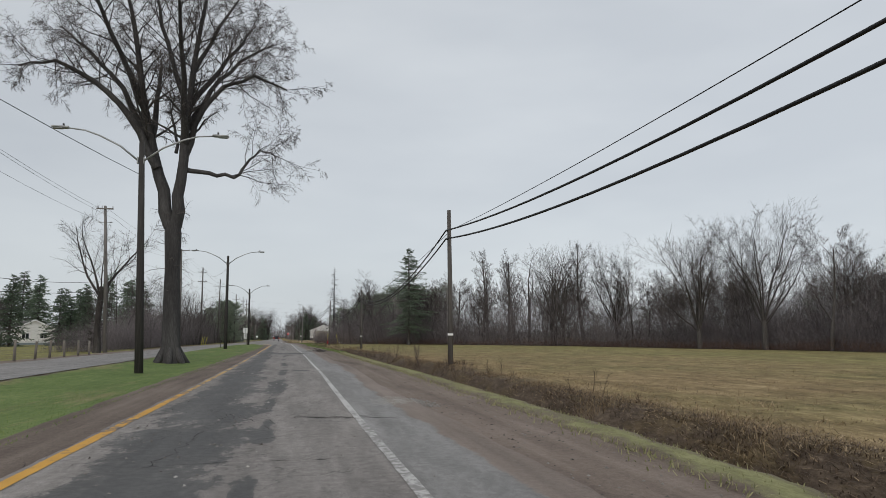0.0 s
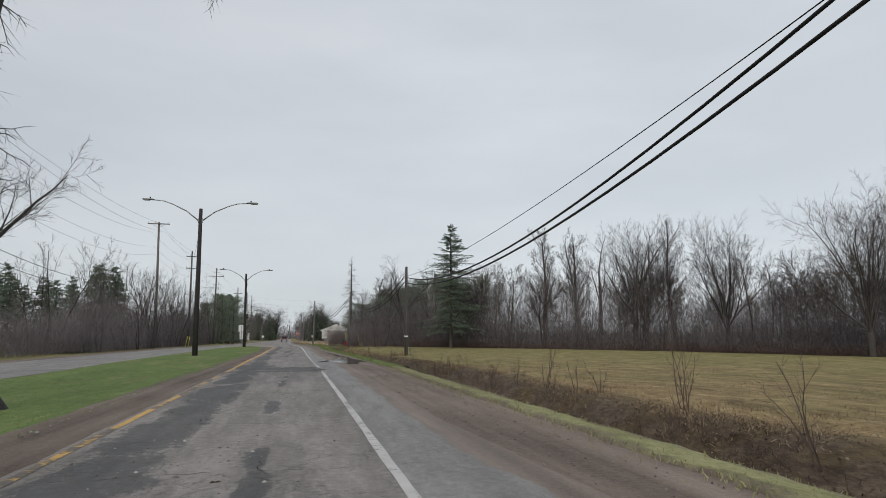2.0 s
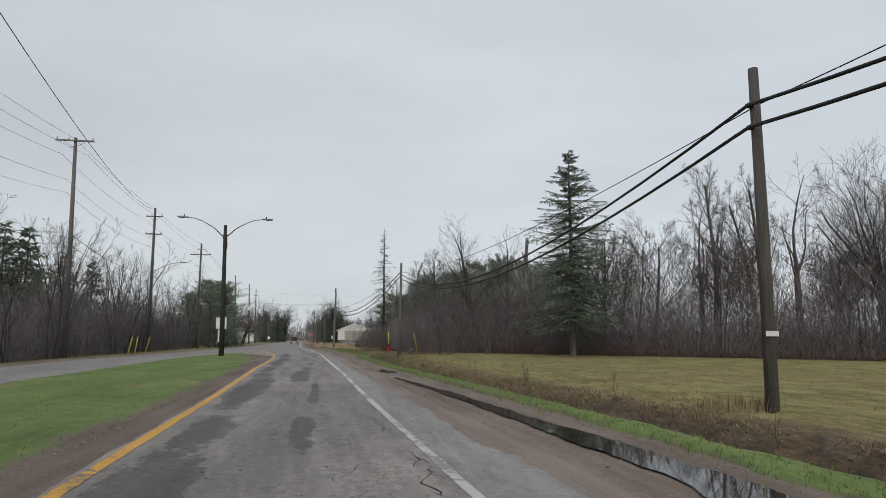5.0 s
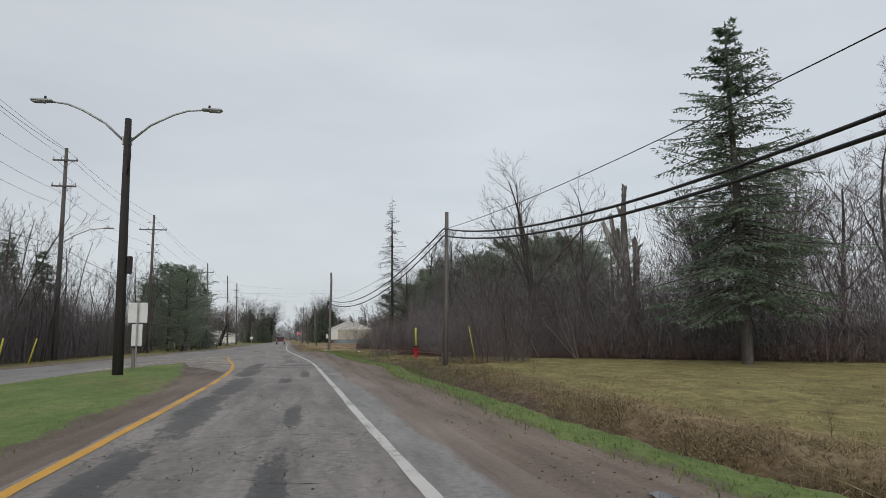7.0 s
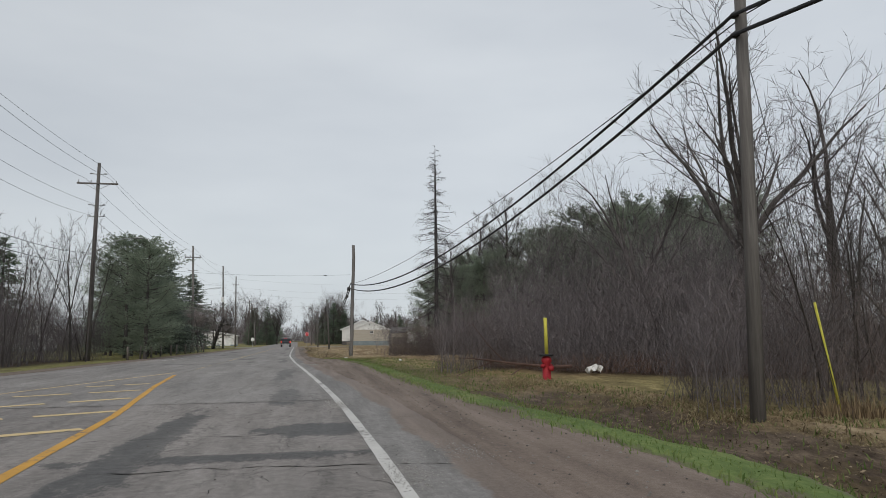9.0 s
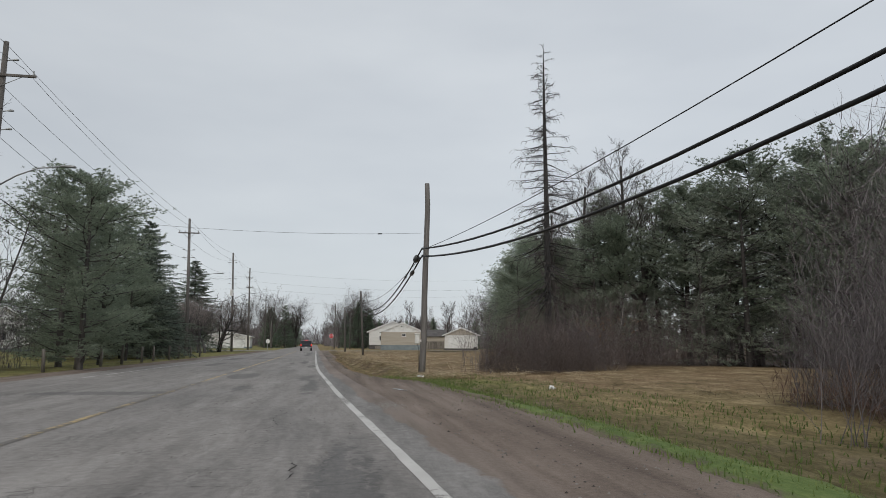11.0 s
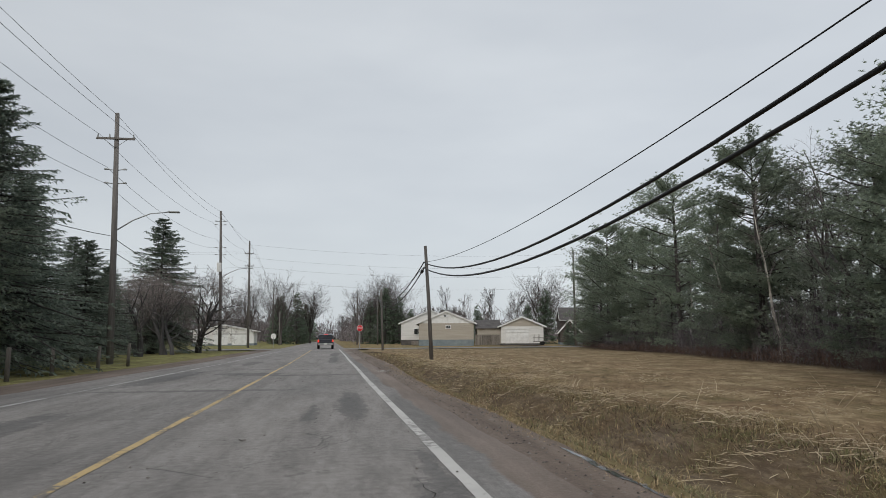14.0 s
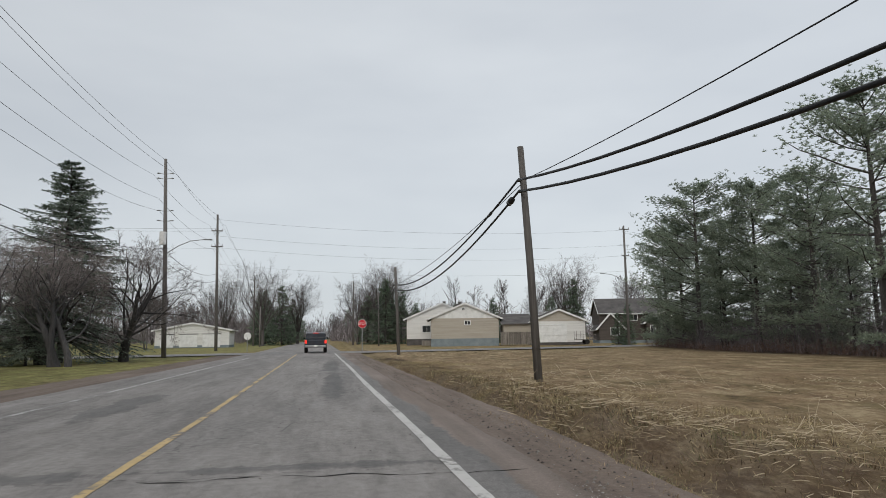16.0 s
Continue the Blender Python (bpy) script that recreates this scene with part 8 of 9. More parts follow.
# Tufts and long bleached stalks that hang down the ditch bank.
n = 40000
y = 160 + 62 * R.beta(0.9, 1.5, n)
cl = np.round(y / 0.7) * 0.7
x = bank_x(y) + 0.5 + 0.55 * np.sin(cl * 7.1) + R.normal(0, 0.42, n)
blades("straw_tufts", "rough tufts of dead grass hanging over the ditch bank", "dead grass", x, y, ground_z(x, y) - 0.02, R.uniform(0.05, 0.2, n) * (0.65 + 0.4 * np.sin(cl * 12.7)), R.uniform(0.0025, 0.006, n), 1.3, STRAW, 8)
n = 9000
y = 158 + 76 * R.beta(0.9, 1.3, n)
x = bank_x(y) + 1.0 + 20 * R.beta(0.8, 2.0, n)
keep = (x < woods_x(y)) & (np.sin(x * 0.9 + 2 * np.sin(y * 0.23)) * np.sin(y * 0.41 + np.sin(x * 0.3)) > -0.1)
x, y = x[keep], y[keep]
n = len(x)
blades("straw_tufts", "scattered tufts of rough dead grass", "dead grass", x, y, ground_z(x, y) - 0.02, R.uniform(0.06, 0.2, n), R.uniform(0.003, 0.007, n), 1.2, STRAW, 9)
q = random.Random(44)
stalk = Buf()
swathes = []
for k in range(150):
    yy = 161 + 50 * q.random() ** 1.2
    xx = float(bank_x(yy)) + (q.gauss(0.35, 0.5) if q.random() < 0.6 else q.uniform(0.5, 9))
    swathes.append((xx, yy, q.uniform(0, 6.283) if q.random() < 0.4 else math.pi * q.choice((0, 1)) + q.gauss(0.2, 0.4), q.uniform(0.25, 0.6)))
for k in range(6200):
    sx0, sy0, sa, sr0 = q.choice(swathes)
    xx, yy = sx0 + q.gauss(0, sr0), sy0 + q.gauss(0, sr0)
    p = Vector((xx, yy, float(ground_z(xx, yy)) + q.uniform(0.02, 0.12)))
    a = sa + q.gauss(0, 0.45)
    ln, pts = 0.08 + 0.34 * q.random() ** 1.6, [p]
    tilt = q.uniform(-0.1, 0.3) if q.random() < 0.94 else q.uniform(0.5, 1.4)
    kink = q.choice((0.0, 0.0, 0.0, 0.7))
    for i in range(2):
        nx_ = pts[-1] + Vector((math.cos(a) * ln / 2, math.sin(a) * ln / 2, ln / 2 * tilt))
        nx_.z = max(nx_.z, float(ground_z(nx_.x, nx_.y)) + 0.03)
        pts.append(nx_)
        a += q.gauss(0, 0.12) + kink * q.choice((-1, 1))
        tilt -= q.uniform(0, 0.25)
    rr = q.uniform(0.0028, 0.0065)
    tube(stalk, pts, [rr, rr, rr * 0.7], 4)
tagged(new("reed_stalks", from_lists("reed_stalks", stalk.v, stalk.f, leaf_mat("bleached_stalks", (0.22, 0.165, 0.105), (0.62, 0.53, 0.39)))), "broken bleached reed stalks lying on the ditch bank", "dead grass", kind="stuff")
n = 9000
y = R.uniform(152, 170, n)
x = shoulder_x(y) + 0.5 + R.beta(1.0, 1.8, n) * (4.2 - 0.12 * (y - 152))
blades("verge_grass", "rough green grass with dead stems round the ditch end", "grass", x, y, ground_z(x, y) - 0.02, R.uniform(0.03, 0.095, n), R.uniform(0.005, 0.01, n), 1.4, GRASS_BLADE, 14)
# Grey-green and bleached tufts that cover the face of the ditch bank.
for k, (mat, label, n) in enumerate(((leaf_mat("grey_green_tufts", (0.1, 0.105, 0.055), (0.26, 0.245, 0.14), thin=0.3), "grey-green tufts on the ditch bank", 26000), (STRAW, "bleached dead tufts on the ditch bank", 26000))):
    y = 160 + 58 * R.beta(0.9, 1.5, n)
    cl = np.round(y / 0.45) * 0.45 + np.round(R.uniform(0, 5, n)) * 7.7
    u = 0.5 + 0.5 * np.sin(cl * 6.7 + k)
    x = shoulder_x(y) + 0.55 + (bank_x(y) + 0.4 - shoulder_x(y) - 0.55) * np.clip(u + R.normal(0, 0.12, n), 0.02, 1.1)
    blades("bank_tufts", label, "dead grass", x, y, ground_z(x, y) - 0.02, R.uniform(0.05, 0.19, n) * (0.7 + 0.35 * np.sin(cl * 9.7)), R.uniform(0.003, 0.007, n), 1.2, mat, 31 + k)
# Green weeds coming up on the ditch bank.
n = 5000
y = R.uniform(163, 176, n)
cl = np.round(y / 0.5) * 0.5
x = bank_x(y) - 0.55 + 0.5 * np.sin(cl * 5.3) + R.normal(0, 0.25, n)
blades("ditch_weeds", "young green weeds coming up on the ditch bank", "grass", x, y, ground_z(x, y) - 0.02, R.uniform(0.03, 0.12, n), R.uniform(0.004, 0.01, n), 1.3, VERGE_BLADE, 18)
# Straw fringe along the broken edge of the dirt shoulder.
n = 7000
y = R.uniform(160, 200, n)
x = shoulder_x(y) + 0.08 + R.normal(0, 0.11, n)
blades("bank_straw", "bleached straw fringe along the shoulder's edge", "dead grass", x, y, np.maximum(ground_z(x, y), -0.06), R.uniform(0.03, 0.1, n), R.uniform(0.003, 0.008, n), 2.2, STRAW, 19)
# Pasture tussocks.
n = 50000
cl = np.floor(R.uniform(0, 3200, n))
cy = 6 + 118 * np.modf(np.abs(np.sin(cl * 12.9898) * 437.58))[0] ** 1.15
cx = bank_x(cy) + 0.1 + 24 * np.modf(np.abs(np.sin(cl * 78.233) * 241.37))[0] ** 1.7
x, y = cx + R.normal(0, 0.2, n), cy + R.normal(0, 0.11, n)
keep = x < woods_x(y)
x, y, cl = x[keep], y[keep], cl[keep]
n = len(x)
blades("pasture_tufts", "ragged tufts of bleached dead grass in the pasture", "dead grass", x, y, ground_z(x, y) - 0.02, R.uniform(0.05, 0.17, n) * (0.7 + 0.4 * np.sin(cl * 3.7)), R.uniform(0.003, 0.008, n), 1.7, STRAW, 17)
n = 36000
cl = np.floor(R.uniform(0, 1500, n))
cy = 84 + 40 * np.modf(np.abs(np.sin(cl * 12.9898) * 437.58))[0]
cx = bank_x(cy) + 0.1 + 20 * np.modf(np.abs(np.sin(cl * 78.233) * 241.37))[0] ** 1.6
x, y = cx + R.normal(0, 0.28, n), cy + R.normal(0, 0.16, n)
keep = x < woods_x(y)
x, y, cl = x[keep], y[keep], cl[keep]
n = len(x)
blades("pasture_tufts", "yellow-green tufts of young grass in the pasture", "grass", x, y, ground_z(x, y) - 0.02, R.uniform(0.04, 0.13, n) * (0.7 + 0.4 * np.sin(cl * 3.7)), R.uniform(0.004, 0.01, n), 1.5, VERGE_BLADE, 29)
# Straw folded over the upper bank from the puddle to the hydrant.
n = 40000
y = 78 + 56 * R.beta(1.0, 1.2, n)
cl = np.round(y / 0.6) * 0.6
x = bank_x(y) - 0.2 + 0.3 * np.sin(cl * 8.3) + R.normal(0, 0.34, n)
keep = x > shoulder_x(y) + 1.0
x, y, cl = x[keep], y[keep], cl[keep]
n = len(x)
blades("bank_straw", "rough yellow-brown straw folded over the ditch bank", "dead grass", x, y, ground_z(x, y) - 0.02, R.uniform(0.06, 0.2, n) * (0.7 + 0.35 * np.sin(cl * 11.3)), R.uniform(0.004, 0.009, n), 2.3, YELLOW_STRAW, 27)
# Swathes of bleached grass combed down over the bank beside the straw field.
q = np.random.RandomState(67)
n = 34000
cl = np.floor(q.uniform(0, 420, n))
cy = 160 + 66 * np.modf(np.abs(np.sin(cl * 12.9898) * 437.58))[0]
cx = shoulder_x(cy) + 1.1 + 3.4 * np.modf(np.abs(np.sin(cl * 78.233) * 241.37))[0] ** 1.3
x, y = cx + q.normal(0, 0.2, n), cy + q.normal(0, 0.3, n)
blades("bank_straw", "bleached yellow grass combed down over the ditch bank", "dead grass", x, y, ground_z(x, y) - 0.02, q.uniform(0.06, 0.2, n) * (0.7 + 0.35 * np.sin(cl * 9.1)), q.uniform(0.003, 0.007, n), 2.4, YELLOW_STRAW, 28)
n = 30000
y = R.uniform(3, 126, n)
x = bank_x(y) + 0.4 + 30 * R.beta(0.8, 2.2, n)
keep = x < woods_x(y)
x, y = x[keep], y[keep]
n = len(x)
blades("pasture_grass", "short thin brown pasture grass", "dead grass", x, y, ground_z(x, y) - 0.02, R.uniform(0.02, 0.06, n), R.uniform(0.005, 0.012, n), 2.6, leaf_mat("pasture_blades", (0.13, 0.092, 0.042), (0.4, 0.295, 0.16), thin=0.3), 7)


# Woods undergrowth: a dense haze of bare stems.
def brush_band(name, label, n, y0, y1, xf, depth, h0, h1, seed, w=(0.012, 0.035), mat=BRUSH):
    q = np.random.RandomState(seed)
    yy = q.uniform(y0, y1, n)
    xx = xf(yy) + depth * q.beta(0.9, 1.3, n)
    hh = q.uniform(h0, h1, n) * (0.75 + 0.35 * np.sin(yy * 0.9 + seed) * np.sin(yy * 0.37 + 1.0))
    blades(name, label, "undergrowth", xx, yy, ground_z(xx, yy) - 0.05, np.maximum(hh, 0.4), q.uniform(w[0], w[1], n), 0.34, mat, seed + 50, 0.7)


def tangle(name, label, n, y0, y1, xf, depth, top, seed, L=(0.6, 1.6), w=(0.010, 0.021), mat=BRUSH, dome=None, full=1.5):
    """A haze of crossing bare twigs through the depth of a thicket, thinner towards its top."""
    q = np.random.RandomState(seed)
    yy = q.uniform(y0, y1, n)
    xx = xf(yy) + depth * q.beta(0.9, 1.2, n)
    hi = top * (0.72 + 0.28 * np.sin(yy * 0.31 + seed) * np.sin(xx * 0.43 + 1.0) + 0.16 * np.sin(yy * 1.3 + xx * 0.9))
    if dome:
        a, u = q.uniform(0, 6.283, n), np.sqrt(q.uniform(0, 1, n))
        xx, yy = dome[0] + dome[2] * u * np.cos(a), dome[1] + dome[2] * u * np.sin(a)
        hi = top * np.sqrt(1.02 - u * u) * (0.85 + 0.15 * np.sin(5 * a + 7 * u))
    zz = ground_z(xx, yy) + hi * q.beta(0.9, full if dome is None else 1.1, n)
    az, up = q.uniform(0, 6.283, n), q.uniform(0.1, 1.45, n)
    ln = q.uniform(L[0], L[1], n)
    d = np.stack([np.cos(az) * np.cos(up), np.sin(az) * np.cos(up), np.sin(up)], -1) * ln[:, None]
    fa = q.uniform(0, 6.283, n)
    side = np.stack([np.cos(fa), np.sin(fa), 0.3 * np.sin(3 * fa)], -1) * q.uniform(w[0], w[1], n)[:, None]
    p = np.stack([xx, yy, zz], -1)
    v = np.stack([p + side, p + d, p - side], 1).reshape(-1, 3)
    me = bpy.data.meshes.new(name)
    me.vertices.add(3 * n)
    me.vertices.foreach_set("co", v.ravel())
    me.loops.add(3 * n)
    me.loops.foreach_set("vertex_index", np.arange(3 * n))
    me.polygons.add(n)
    me.polygons.foreach_set("loop_start", 3 * np.arange(n))
    me.update(calc_edges=True)
    me.materials.append(mat)
    tagged(new(name, me), label, "undergrowth", kind="stuff")


BRACKEN = leaf_mat("reddish_dead_brush", (0.08, 0.052, 0.044), (0.2, 0.135, 0.11), 0.95, 0.2)
UB = "dense tangle of bare purple-brown brush under the trees"
UT = "haze of crossing bare twigs in the wood"
brush_band("undergrowth", UB, 2500, -20, 128, lambda y: woods_x(y) + 0.3, 6, 0.5, 1.8, 21, (0.006, 0.014))
brush_band("undergrowth", UB, 1300, -20, 128, lambda y: woods_x(y) + 3, 26, 2.0, 5.0, 27, (0.01, 0.02))
tangle("twigs", UT, 155000, -20, 128, lambda y: woods_x(y) + 0.5, 24, 10.8, 71, (0.6, 1.7), (0.014, 0.031), full=1.15)
tangle("twigs", UT, 80000, -20, 128, lambda y: woods_x(y) + 9, 24, 9.4, 79, (0.8, 2.0), (0.019, 0.04), full=1.1)
tangle("twigs", UT, 90000, 0, 126, lambda y: woods_x(y) + 0.3, 14, 7.4, 77, (0.4, 1.3), (0.012, 0.025))
brush_band("undergrowth", UB, 700, 122, 180, lambda y: np.maximum(woods_x(y) + 2, 10), 16, 1.5, 4.5, 23, (0.006, 0.012))
tangle("twigs", UT, 80000, 122, 152, lambda y: woods_x(y) + 2.5, 14, 9.2, 80, (0.4, 1.3), (0.005, 0.012), full=1.2)
tangle("twigs", UT, 170000, 120, 150, lambda y: woods_x(y) + 0.3, 12, 6.2, 72, (0.25, 0.9), (0.0035, 0.009))
tangle("twigs", UT, 16000, 170, 178, lambda y: 10.5 + 0 * y, 10, 6.0, 78, (0.4, 1.2), (0.004, 0.009), BUSH, full=1.5)
tangle("twigs", UT, 26000, 150, 180, lambda y: woods_x(y) + 0.6, 8, 3.5, 76, (0.4, 1.1), (0.006, 0.012))
brush_band("undergrowth", UB, 2500, 178, 258, lambda y: woods_x(y) + 0.6, 12, 0.8, 4.0, 24, (0.01, 0.022))
tangle("twigs", UT, 30000, 178, 258, lambda y: woods_x(y) + 0.2, 9, 5.0, 73, (0.5, 1.4), (0.010, 0.02))
brush_band("undergrowth", UB, 900, 112, 172, lambda y: -21.0 + 0 * y, -14, 1.5, 4.0, 25, (0.007, 0.014))
tangle("twigs", UT, 30000, 84, 112, lambda y: -18.6 + 0 * y, -6, 6.0, 81, (0.4, 1.2), (0.006, 0.015))
tangle("twigs", UT, 80000, 112, 172, lambda y: -18.6 + 0 * y, -15, 6.6, 74, (0.4, 1.2), (0.006, 0.015))
brush_band("undergrowth", UB, 500, 68, 90, lambda y: -18.8 + 0 * y, -5, 0.6, 2.5, 26, (0.008, 0.016))
tangle("twigs", UT, 12000, 68, 90, lambda y: -18.8 + 0 * y, -5, 3.4, 75, (0.4, 1.2), (0.006, 0.014))
for k, (cx, cy, rd, tp, n) in enumerate(((7.2, 166.2, 2.5, 3.5, 30000), (9.2, 167.4, 1.9, 2.7, 14000), (11.4, 168.8, 2.1, 3.4, 14000), (5.5, 139.5, 1.7, 3.4, 4500), (8.8, 123.4, 2.6, 3.2, 12000), (10.4, 178.4, 2.2, 2.6, 4000), (13.2, 182.4, 2.2, 2.8, 3500), (15.8, 187.4, 2.2, 2.6, 3500))):
    tangle("bush", "rounded bare grey-brown bush of fine twigs", n, 0, 1, lambda y: y, 1, tp, 90 + k, (0.2, 0.62), (0.0022, 0.0055), BUSH, (cx, cy, rd))
RB = "low reddish-brown dead brush along the foot of the wood"
tangle("undergrowth", RB, 30000, 40, 128, lambda y: woods_x(y) - 0.8, 5, 1.3, 171, (0.25, 0.8), (0.008, 0.018), BRACKEN)
tangle("undergrowth", RB, 9000, 126, 150, lambda y: woods_x(y) - 0.4, 3, 0.9, 172, (0.2, 0.6), (0.005, 0.01), BRACKEN)
tangle("undergrowth", RB, 16000, 178, 256, lambda y: woods_x(y) - 0.6, 4, 0.9, 173, (0.2, 0.7), (0.006, 0.013), BRACKEN)
# Shrubs of many fine branched stems.
SHRUB = dict(SAPLING, max=2, kids=[6, 7], ang=[0.45, 0.6], len=[0.5, 0.7], least=0.007, trop=[0.05, 0.06, 0.03, 0.0], wob=[0.12, 0.14, 0.18, 0.2], side=[3, 3, 3, 3], seg=[3, 2, 1, 1, 1], wood=0)
shrub_meshes = []
for k in range(4):
    sr = random.Random(130 + k)
    wd, tw = Buf(), Buf()
    for s in range(13):
        a2, rr2 = sr.uniform(0, 6.283), 1.1 * math.sqrt(sr.random())
        grow(sr, wd, tw, Vector((rr2 * math.cos(a2), rr2 * math.sin(a2), -0.1)), turned(UP, 0.1 + 0.16 * rr2, sr.uniform(0, 6.283)), sr.uniform(2.4, 4.3), 0.013, 0, SHRUB)
    shrub_meshes.append((from_lists("stem", wd.v, wd.f, BRUSH), from_lists("crown", tw.v, tw.f, BRUSH)))
sr = random.Random(140)
SL = "leafless grey-brown shrub in the thicket"


def shrub(x, y, h):
    o = thing("shrub", SL, "bush", "thicket shrubs")
    for nm, me in zip(("stem", "crown"), shrub_meshes[sr.randrange(4)]):
        part(nm, me, None, o)
    s = h / 4.6
    o.matrix_basis = pose(x, y, float(ground_z(x, y)) - 0.05, 0, 0, sr.uniform(0, 360)) @ Matrix.Diagonal((s * sr.uniform(0.9, 1.3), s * sr.uniform(0.9, 1.3), s, 1))


for k in range(34):
    y = sr.uniform(10, 126)
    shrub(float(woods_x(y)) + sr.uniform(-0.5, 9), y, sr.uniform(3.5, 8.0))
for k in range(26):
    y = sr.uniform(121, 151)
    shrub(float(woods_x(y)) + sr.uniform(0.0, 9), y, sr.uniform(2.0, 4.6))
for k in range(50):
    y = sr.uniform(86, 172)
    shrub(-18.8 - (11 if y > 112 else 5) * sr.random() ** 1.4, y, sr.uniform(3.0, 6.5))
for k in range(16):
    y = sr.uniform(176, 250)
    shrub(float(woods_x(y)) + sr.uniform(0.0, 3), y, sr.uniform(1.2, 3.2))
# The rounded bush before the dead spruce, and clumps by the poles.
def bush(cx, cy, rad, h, n, seed, label, mat=BRUSH, w=(0.006, 0.016)):
    q = np.random.RandomState(seed)
    a, rr = q.uniform(0, 6.283, n), rad * np.sqrt(q.uniform(0, 1, n))
    xx, yy = cx + rr * np.cos(a), cy + rr * np.sin(a) * 0.8
    hh = h * np.sqrt(np.clip(1.06 - (rr / rad) ** 2, 0.05, 1)) * q.uniform(0.5, 1.08, n)
    blades("bush", label, "bush", xx, yy, ground_z(xx, yy) - 0.05, hh, q.uniform(w[0], w[1], n), 0.22, mat, seed + 9, 0.6)


for k in range(2):
    shrub(7.4 + sr.gauss(0, 1.5), 166.2 + sr.gauss(0, 0.9), sr.uniform(2.8, 4.2))
for k in range(3):
    shrub(11.0 + sr.gauss(0, 1.0), 168.5 + sr.gauss(0, 0.9), sr.uniform(2.4, 3.6))
for k in range(5):
    shrub(5.4 + sr.gauss(0, 0.8), 139.5 + sr.gauss(0, 1.0), sr.uniform(2.8, 4.4))
for x, y, h in ((8.6, 122.4, 5.0), (10.2, 123.4, 5.6)):
    tree_copy("sap", int(h * 2), (x, y, float(ground_z(x, y))), h, x * 40, "thin many-stemmed sapling in the thicket", "saplings", "sapling", tilt=4)
for k in range(3):
    shrub(8.8 + sr.gauss(0, 1.0), 123.6 + sr.gauss(0, 0.9), sr.uniform(1.6, 3.6))
for k in range(4):
    shrub(7.4 + sr.gauss(0, 1.3), 122.5 + sr.gauss(0, 0.9), sr.uniform(1.4, 3.0))
bush(7.75, 121.0, 0.7, 0.5, 420, 38, "dead straw round the guy-wire guard", STRAW)
bush(7.9, 30.6, 1.2, 0.38, 170, 36, "dead weeds round the telephone pole", WEED)
bush(7.2, 75.4, 1.0, 0.5, 260, 37, "dead straw round the telephone pole", STRAW)
q = random.Random(61)
kerb = Buf()
for k in range(210):
    yy = 30 + 66 * q.random()
    if math.sin(yy * 0.9) + math.sin(yy * 0.37) < -0.2:
        continue
    xx = float(median_r(yy)) - 0.02 + q.gauss(0, 0.07)
    sz = q.uniform(0.008, 0.026)
    c0 = len(kerb.v)
    for dx, dy in ((-1, -1), (1, -1), (1, 1), (-1, 1)):
        for zz in (0.0, 1.0):
            kerb.v.append((xx + dx * sz * q.uniform(0.5, 1) * (0.8 if zz else 1), yy + dy * sz * q.uniform(0.7, 1.7) * (0.8 if zz else 1), 0.0 + zz * sz * q.uniform(0.4, 0.8) + 0.015))
    kerb.f += [(c0 + 1, c0 + 3, c0 + 5, c0 + 7), (c0, c0 + 2, c0 + 3, c0 + 1), (c0 + 2, c0 + 4, c0 + 5, c0 + 3), (c0 + 4, c0 + 6, c0 + 7, c0 + 5), (c0 + 6, c0, c0 + 1, c0 + 7)]
tagged(new("rubble", from_lists("rubble", kerb.v, kerb.f, leaf_mat("pale_rubble", (0.13, 0.122, 0.112), (0.34, 0.325, 0.3), 0.95))), "pale crumbs of broken kerb along the median", "rubble", kind="stuff")
# Woody weeds that stand up out of the ditch.
tree_copy("sap", 1, (6.3, 63.2, -0.35), 1.9, 20, "small bare sapling on the ditch bank", "saplings", "sapling", tilt=-8)
q = random.Random(40)
WEEDY = dict(SAPLING, max=2, kids=[6, 4], least=0.004, flat=False)
weed_meshes = []
for k in range(4):
    w, t = bare(90 + k, 1.0, 0.011, WEEDY, 1 + k % 3)
    w.f += [tuple(i + len(w.v) for i in f) for f in t.f]
    w.v += t.v
    weed_meshes.append(from_lists("stalks", w.v, w.f, WEED))
for i in range(42):
    yy = q.uniform(9, 122)
    xx = float(bank_x(yy)) + q.uniform(-1.0, 0.7)
    o = new("weed_stalk", weed_meshes[i % 4])
    o.matrix_basis = pose(xx, yy, float(ground_z(xx, yy)) - 0.03, q.uniform(-16, 16), q.uniform(-16, 16), q.uniform(0, 360)) @ Matrix.Diagonal((*(3 * (q.uniform(0.35, 1.15),)), 1))
    tagged(o, "dead branching weed stalk on the ditch bank", "weed", "ditch weeds")
# Bare woody canes in clumps on the ditch bank.
CANE = dict(SHRUB, max=2, kids=[5, 3], ang=[0.4, 0.55], len=[0.42, 0.6], least=0.004, seg=[5, 3, 2, 1, 1])
cr = random.Random(52)
CANE_BARK = leaf_mat("brown_cane_bark", (0.06, 0.045, 0.038), (0.14, 0.108, 0.092), 0.9, 0.2)


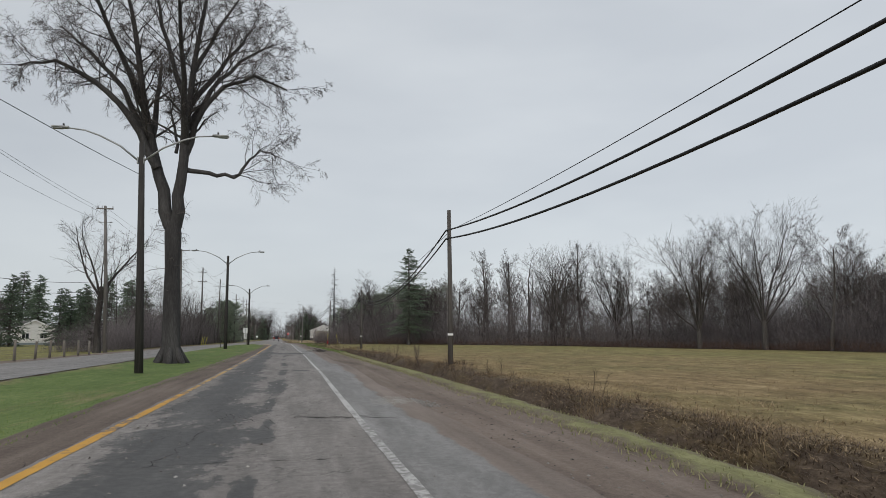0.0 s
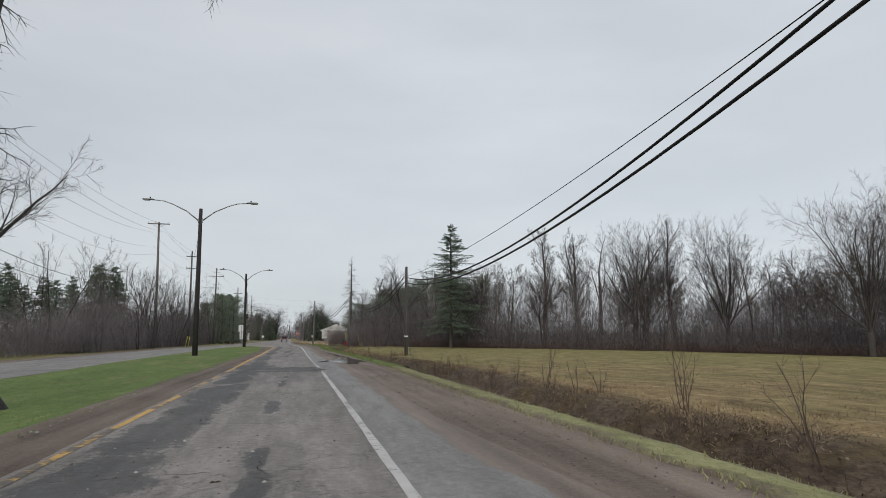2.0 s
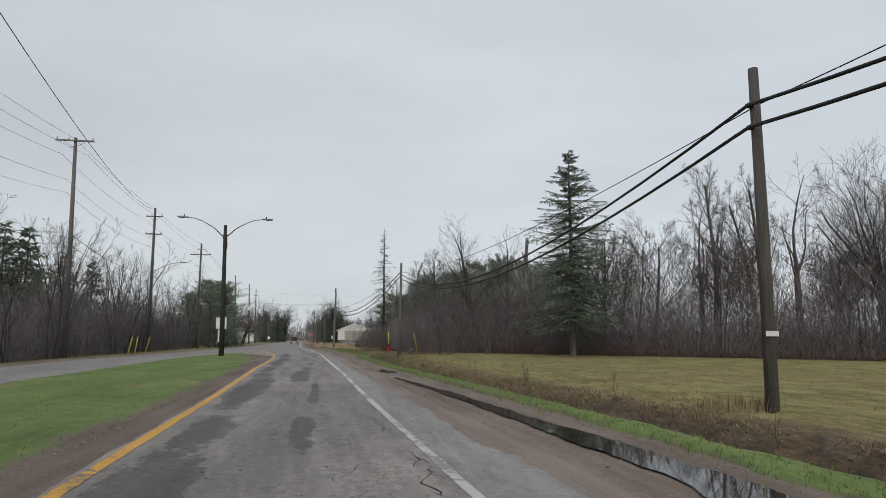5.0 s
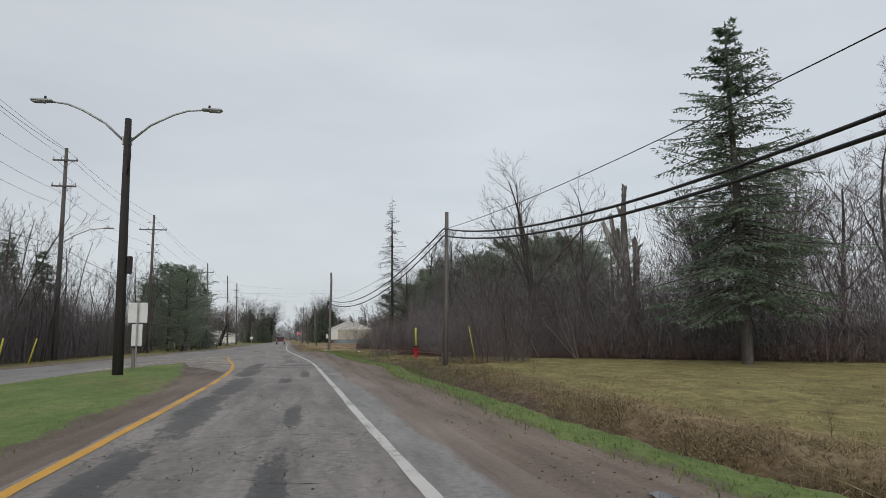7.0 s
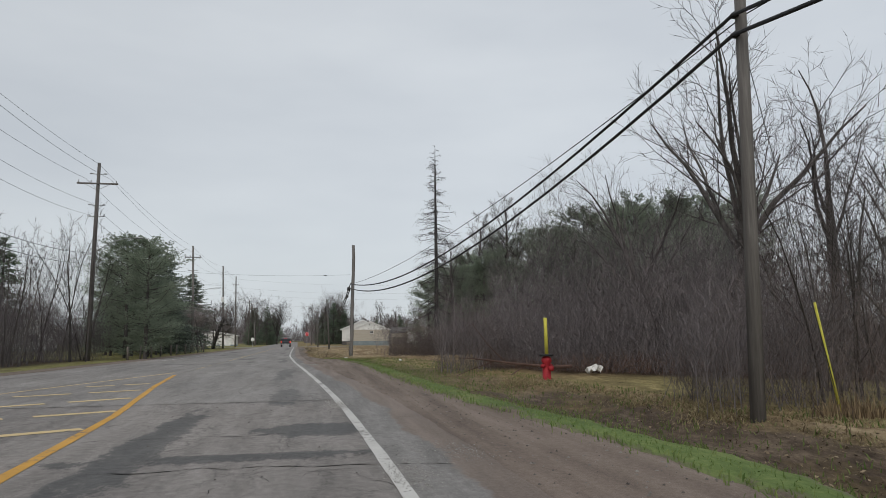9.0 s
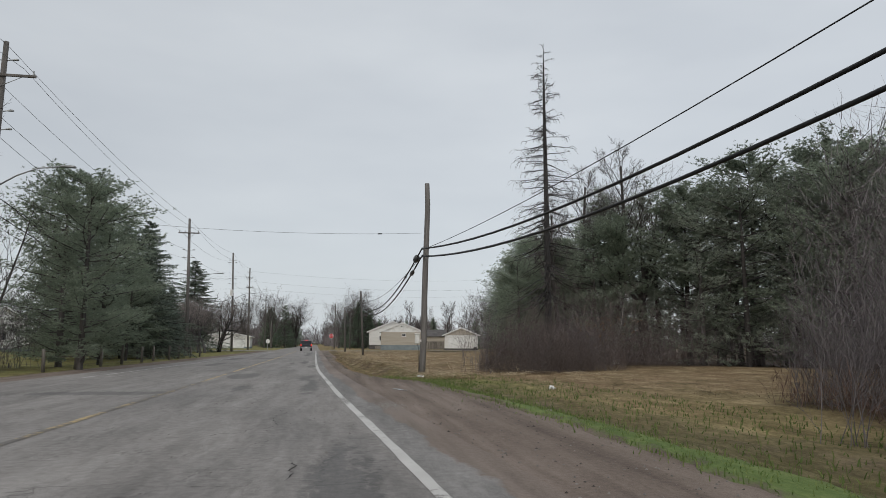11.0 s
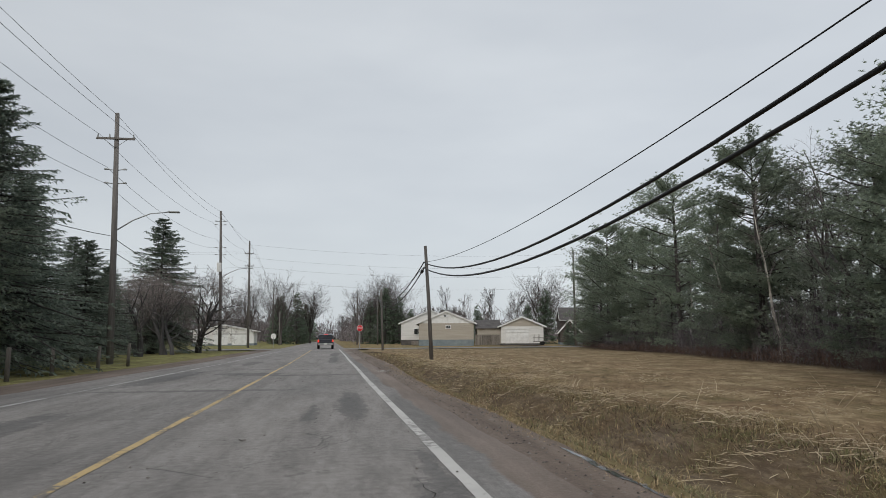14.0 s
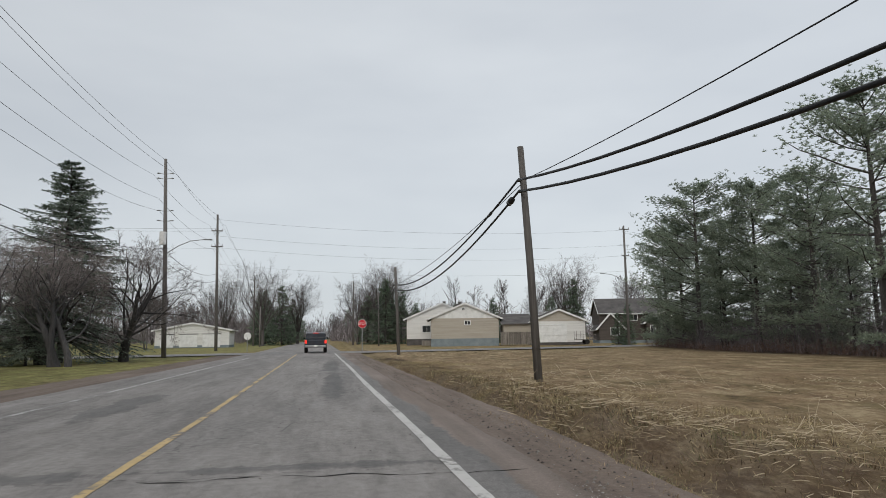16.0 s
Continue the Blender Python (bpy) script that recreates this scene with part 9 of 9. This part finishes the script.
def cane_clump(x, y, h, stems, spread, lean=(0.0, 0.0)):
    """Several canes fanning out from one foot."""
    o = thing("cane_clump", "bare brown woody canes growing from the ditch bank", "shrub", "ditch canes", (x, y, float(ground_z(x, y))))
    for s in range(stems):
        wd = Buf()
        a = 6.283 * s / stems + cr.uniform(-0.6, 0.6)
        d = Vector((math.cos(a) * spread * cr.uniform(0.3, 1) + lean[0], math.sin(a) * spread * cr.uniform(0.3, 1) + lean[1], 1)).normalized()
        grow(cr, wd, wd, Vector((0.03 * math.cos(a), 0.03 * math.sin(a), -0.12)), d, h * cr.uniform(0.65, 1.1), 0.009 + 0.004 * h, 0, CANE)
        part("cane", from_lists("cane", wd.v, wd.f, CANE_BARK), None, o)


for x, y, h, stems, spread, lean in ((7.3, 36.6, 1.45, 5, 0.16, (-0.1, 0)), (6.75, 32.6, 1.75, 3, 0.12, (-0.45, 0.1)), (7.0, 43.3, 1.25, 4, 0.2, (-0.12, 0)), (6.8, 45.4, 1.0, 3, 0.12, (0, 0)), (7.2, 41.6, 1.1, 2, 0.1, (0, 0)), (6.5, 47.2, 0.75, 6, 0.3, (0, 0)), (6.9, 48.6, 0.7, 6, 0.3, (0, 0)),
                                     (5.2, 33.4, 0.9, 2, 0.1, (-0.1, 0)), (7.4, 40.6, 0.8, 3, 0.25, (0, 0)), (6.6, 52.5, 0.9, 4, 0.2, (0, 0)), (6.4, 57.0, 0.7, 4, 0.25, (0, 0)), (7.0, 27.6, 0.8, 3, 0.2, (0.1, 0)), (6.9, 23.5, 0.7, 3, 0.25, (0, 0)), (5.9, 70.5, 0.9, 4, 0.2, (0, 0)), (5.6, 84.0, 0.8, 4, 0.2, (0, 0))):
    cane_clump(x, y, h, stems, spread, lean)
# Fallen leaves on the ditch bank by the hydrant and under the thickets.
n = 5500
y = np.where(R.uniform(0, 1, n) < 0.6, R.uniform(96, 134, n), R.uniform(4, 96, n))
x = bank_x(y) + R.normal(-0.6, 0.9, n)
keep = x > shoulder_x(y) + 0.7
x, y = x[keep], y[keep]
n = len(x)
ang, tlt, sz = R.uniform(0, 6.283, n), R.normal(0, 0.35, n), R.uniform(0.016, 0.04, n)
ctr = np.stack([x, y, ground_z(x, y) + 0.03], -1)
ax = np.stack([np.cos(ang), np.sin(ang), tlt], -1) * sz[:, None]
ay = np.stack([-np.sin(ang), np.cos(ang), R.normal(0, 0.35, n)], -1) * sz[:, None] * 0.6
lv = np.stack([ctr - ax, ctr + ay, ctr + ax, ctr - ay], 1).reshape(-1, 3)
me = from_lists("fallen_leaves", lv.tolist(), [(4 * i, 4 * i + 1, 4 * i + 2, 4 * i + 3) for i in range(n)], leaf_mat("dead_leaf", (0.06, 0.043, 0.03), (0.3, 0.235, 0.16), 0.8))
tagged(new("fallen_leaves", me), "dead brown and bleached leaves on the ditch bank", "leaves", kind="stuff")
# Woods that close the view all round, and those that the road runs into.
n = 40000
a = R.uniform(0, 6.283, n)
rad = 330 + 300 * R.uniform(0, 1, n)
xx, yy = -5 + rad * np.cos(a), 120 + 1.25 * rad * np.sin(a)
keep = np.abs(xx - white_x(np.clip(yy, -90, 600)) + 4) > 9
xx, yy = xx[keep], yy[keep]
n = len(xx)
blades("far_woods", "far belt of bare grey-brown woods on the horizon", "woods", xx, yy, np.full(n, -0.5), R.uniform(6, 14, n) * (0.85 + 0.25 * np.sin(7 * a[keep]) * np.sin(17 * a[keep])), R.uniform(0.12, 0.4, n), 0.12, BRUSH, 60)
FW = "bare grey-brown woods lining the far road"
tangle("far_woods", FW, 16000, 345, 600, lambda y: white_x(y) - 13, -80, 12, 81, (2.0, 5.0), (0.05, 0.13))
tangle("far_woods", FW, 16000, 345, 600, lambda y: white_x(y) + 5, 80, 12, 82, (2.0, 5.0), (0.05, 0.13))
tangle("far_woods", "bare woods where the far road ends", 9000, 560, 680, lambda y: -90 + 0 * y, 150, 15, 83, (3.0, 6.0), (0.1, 0.22))
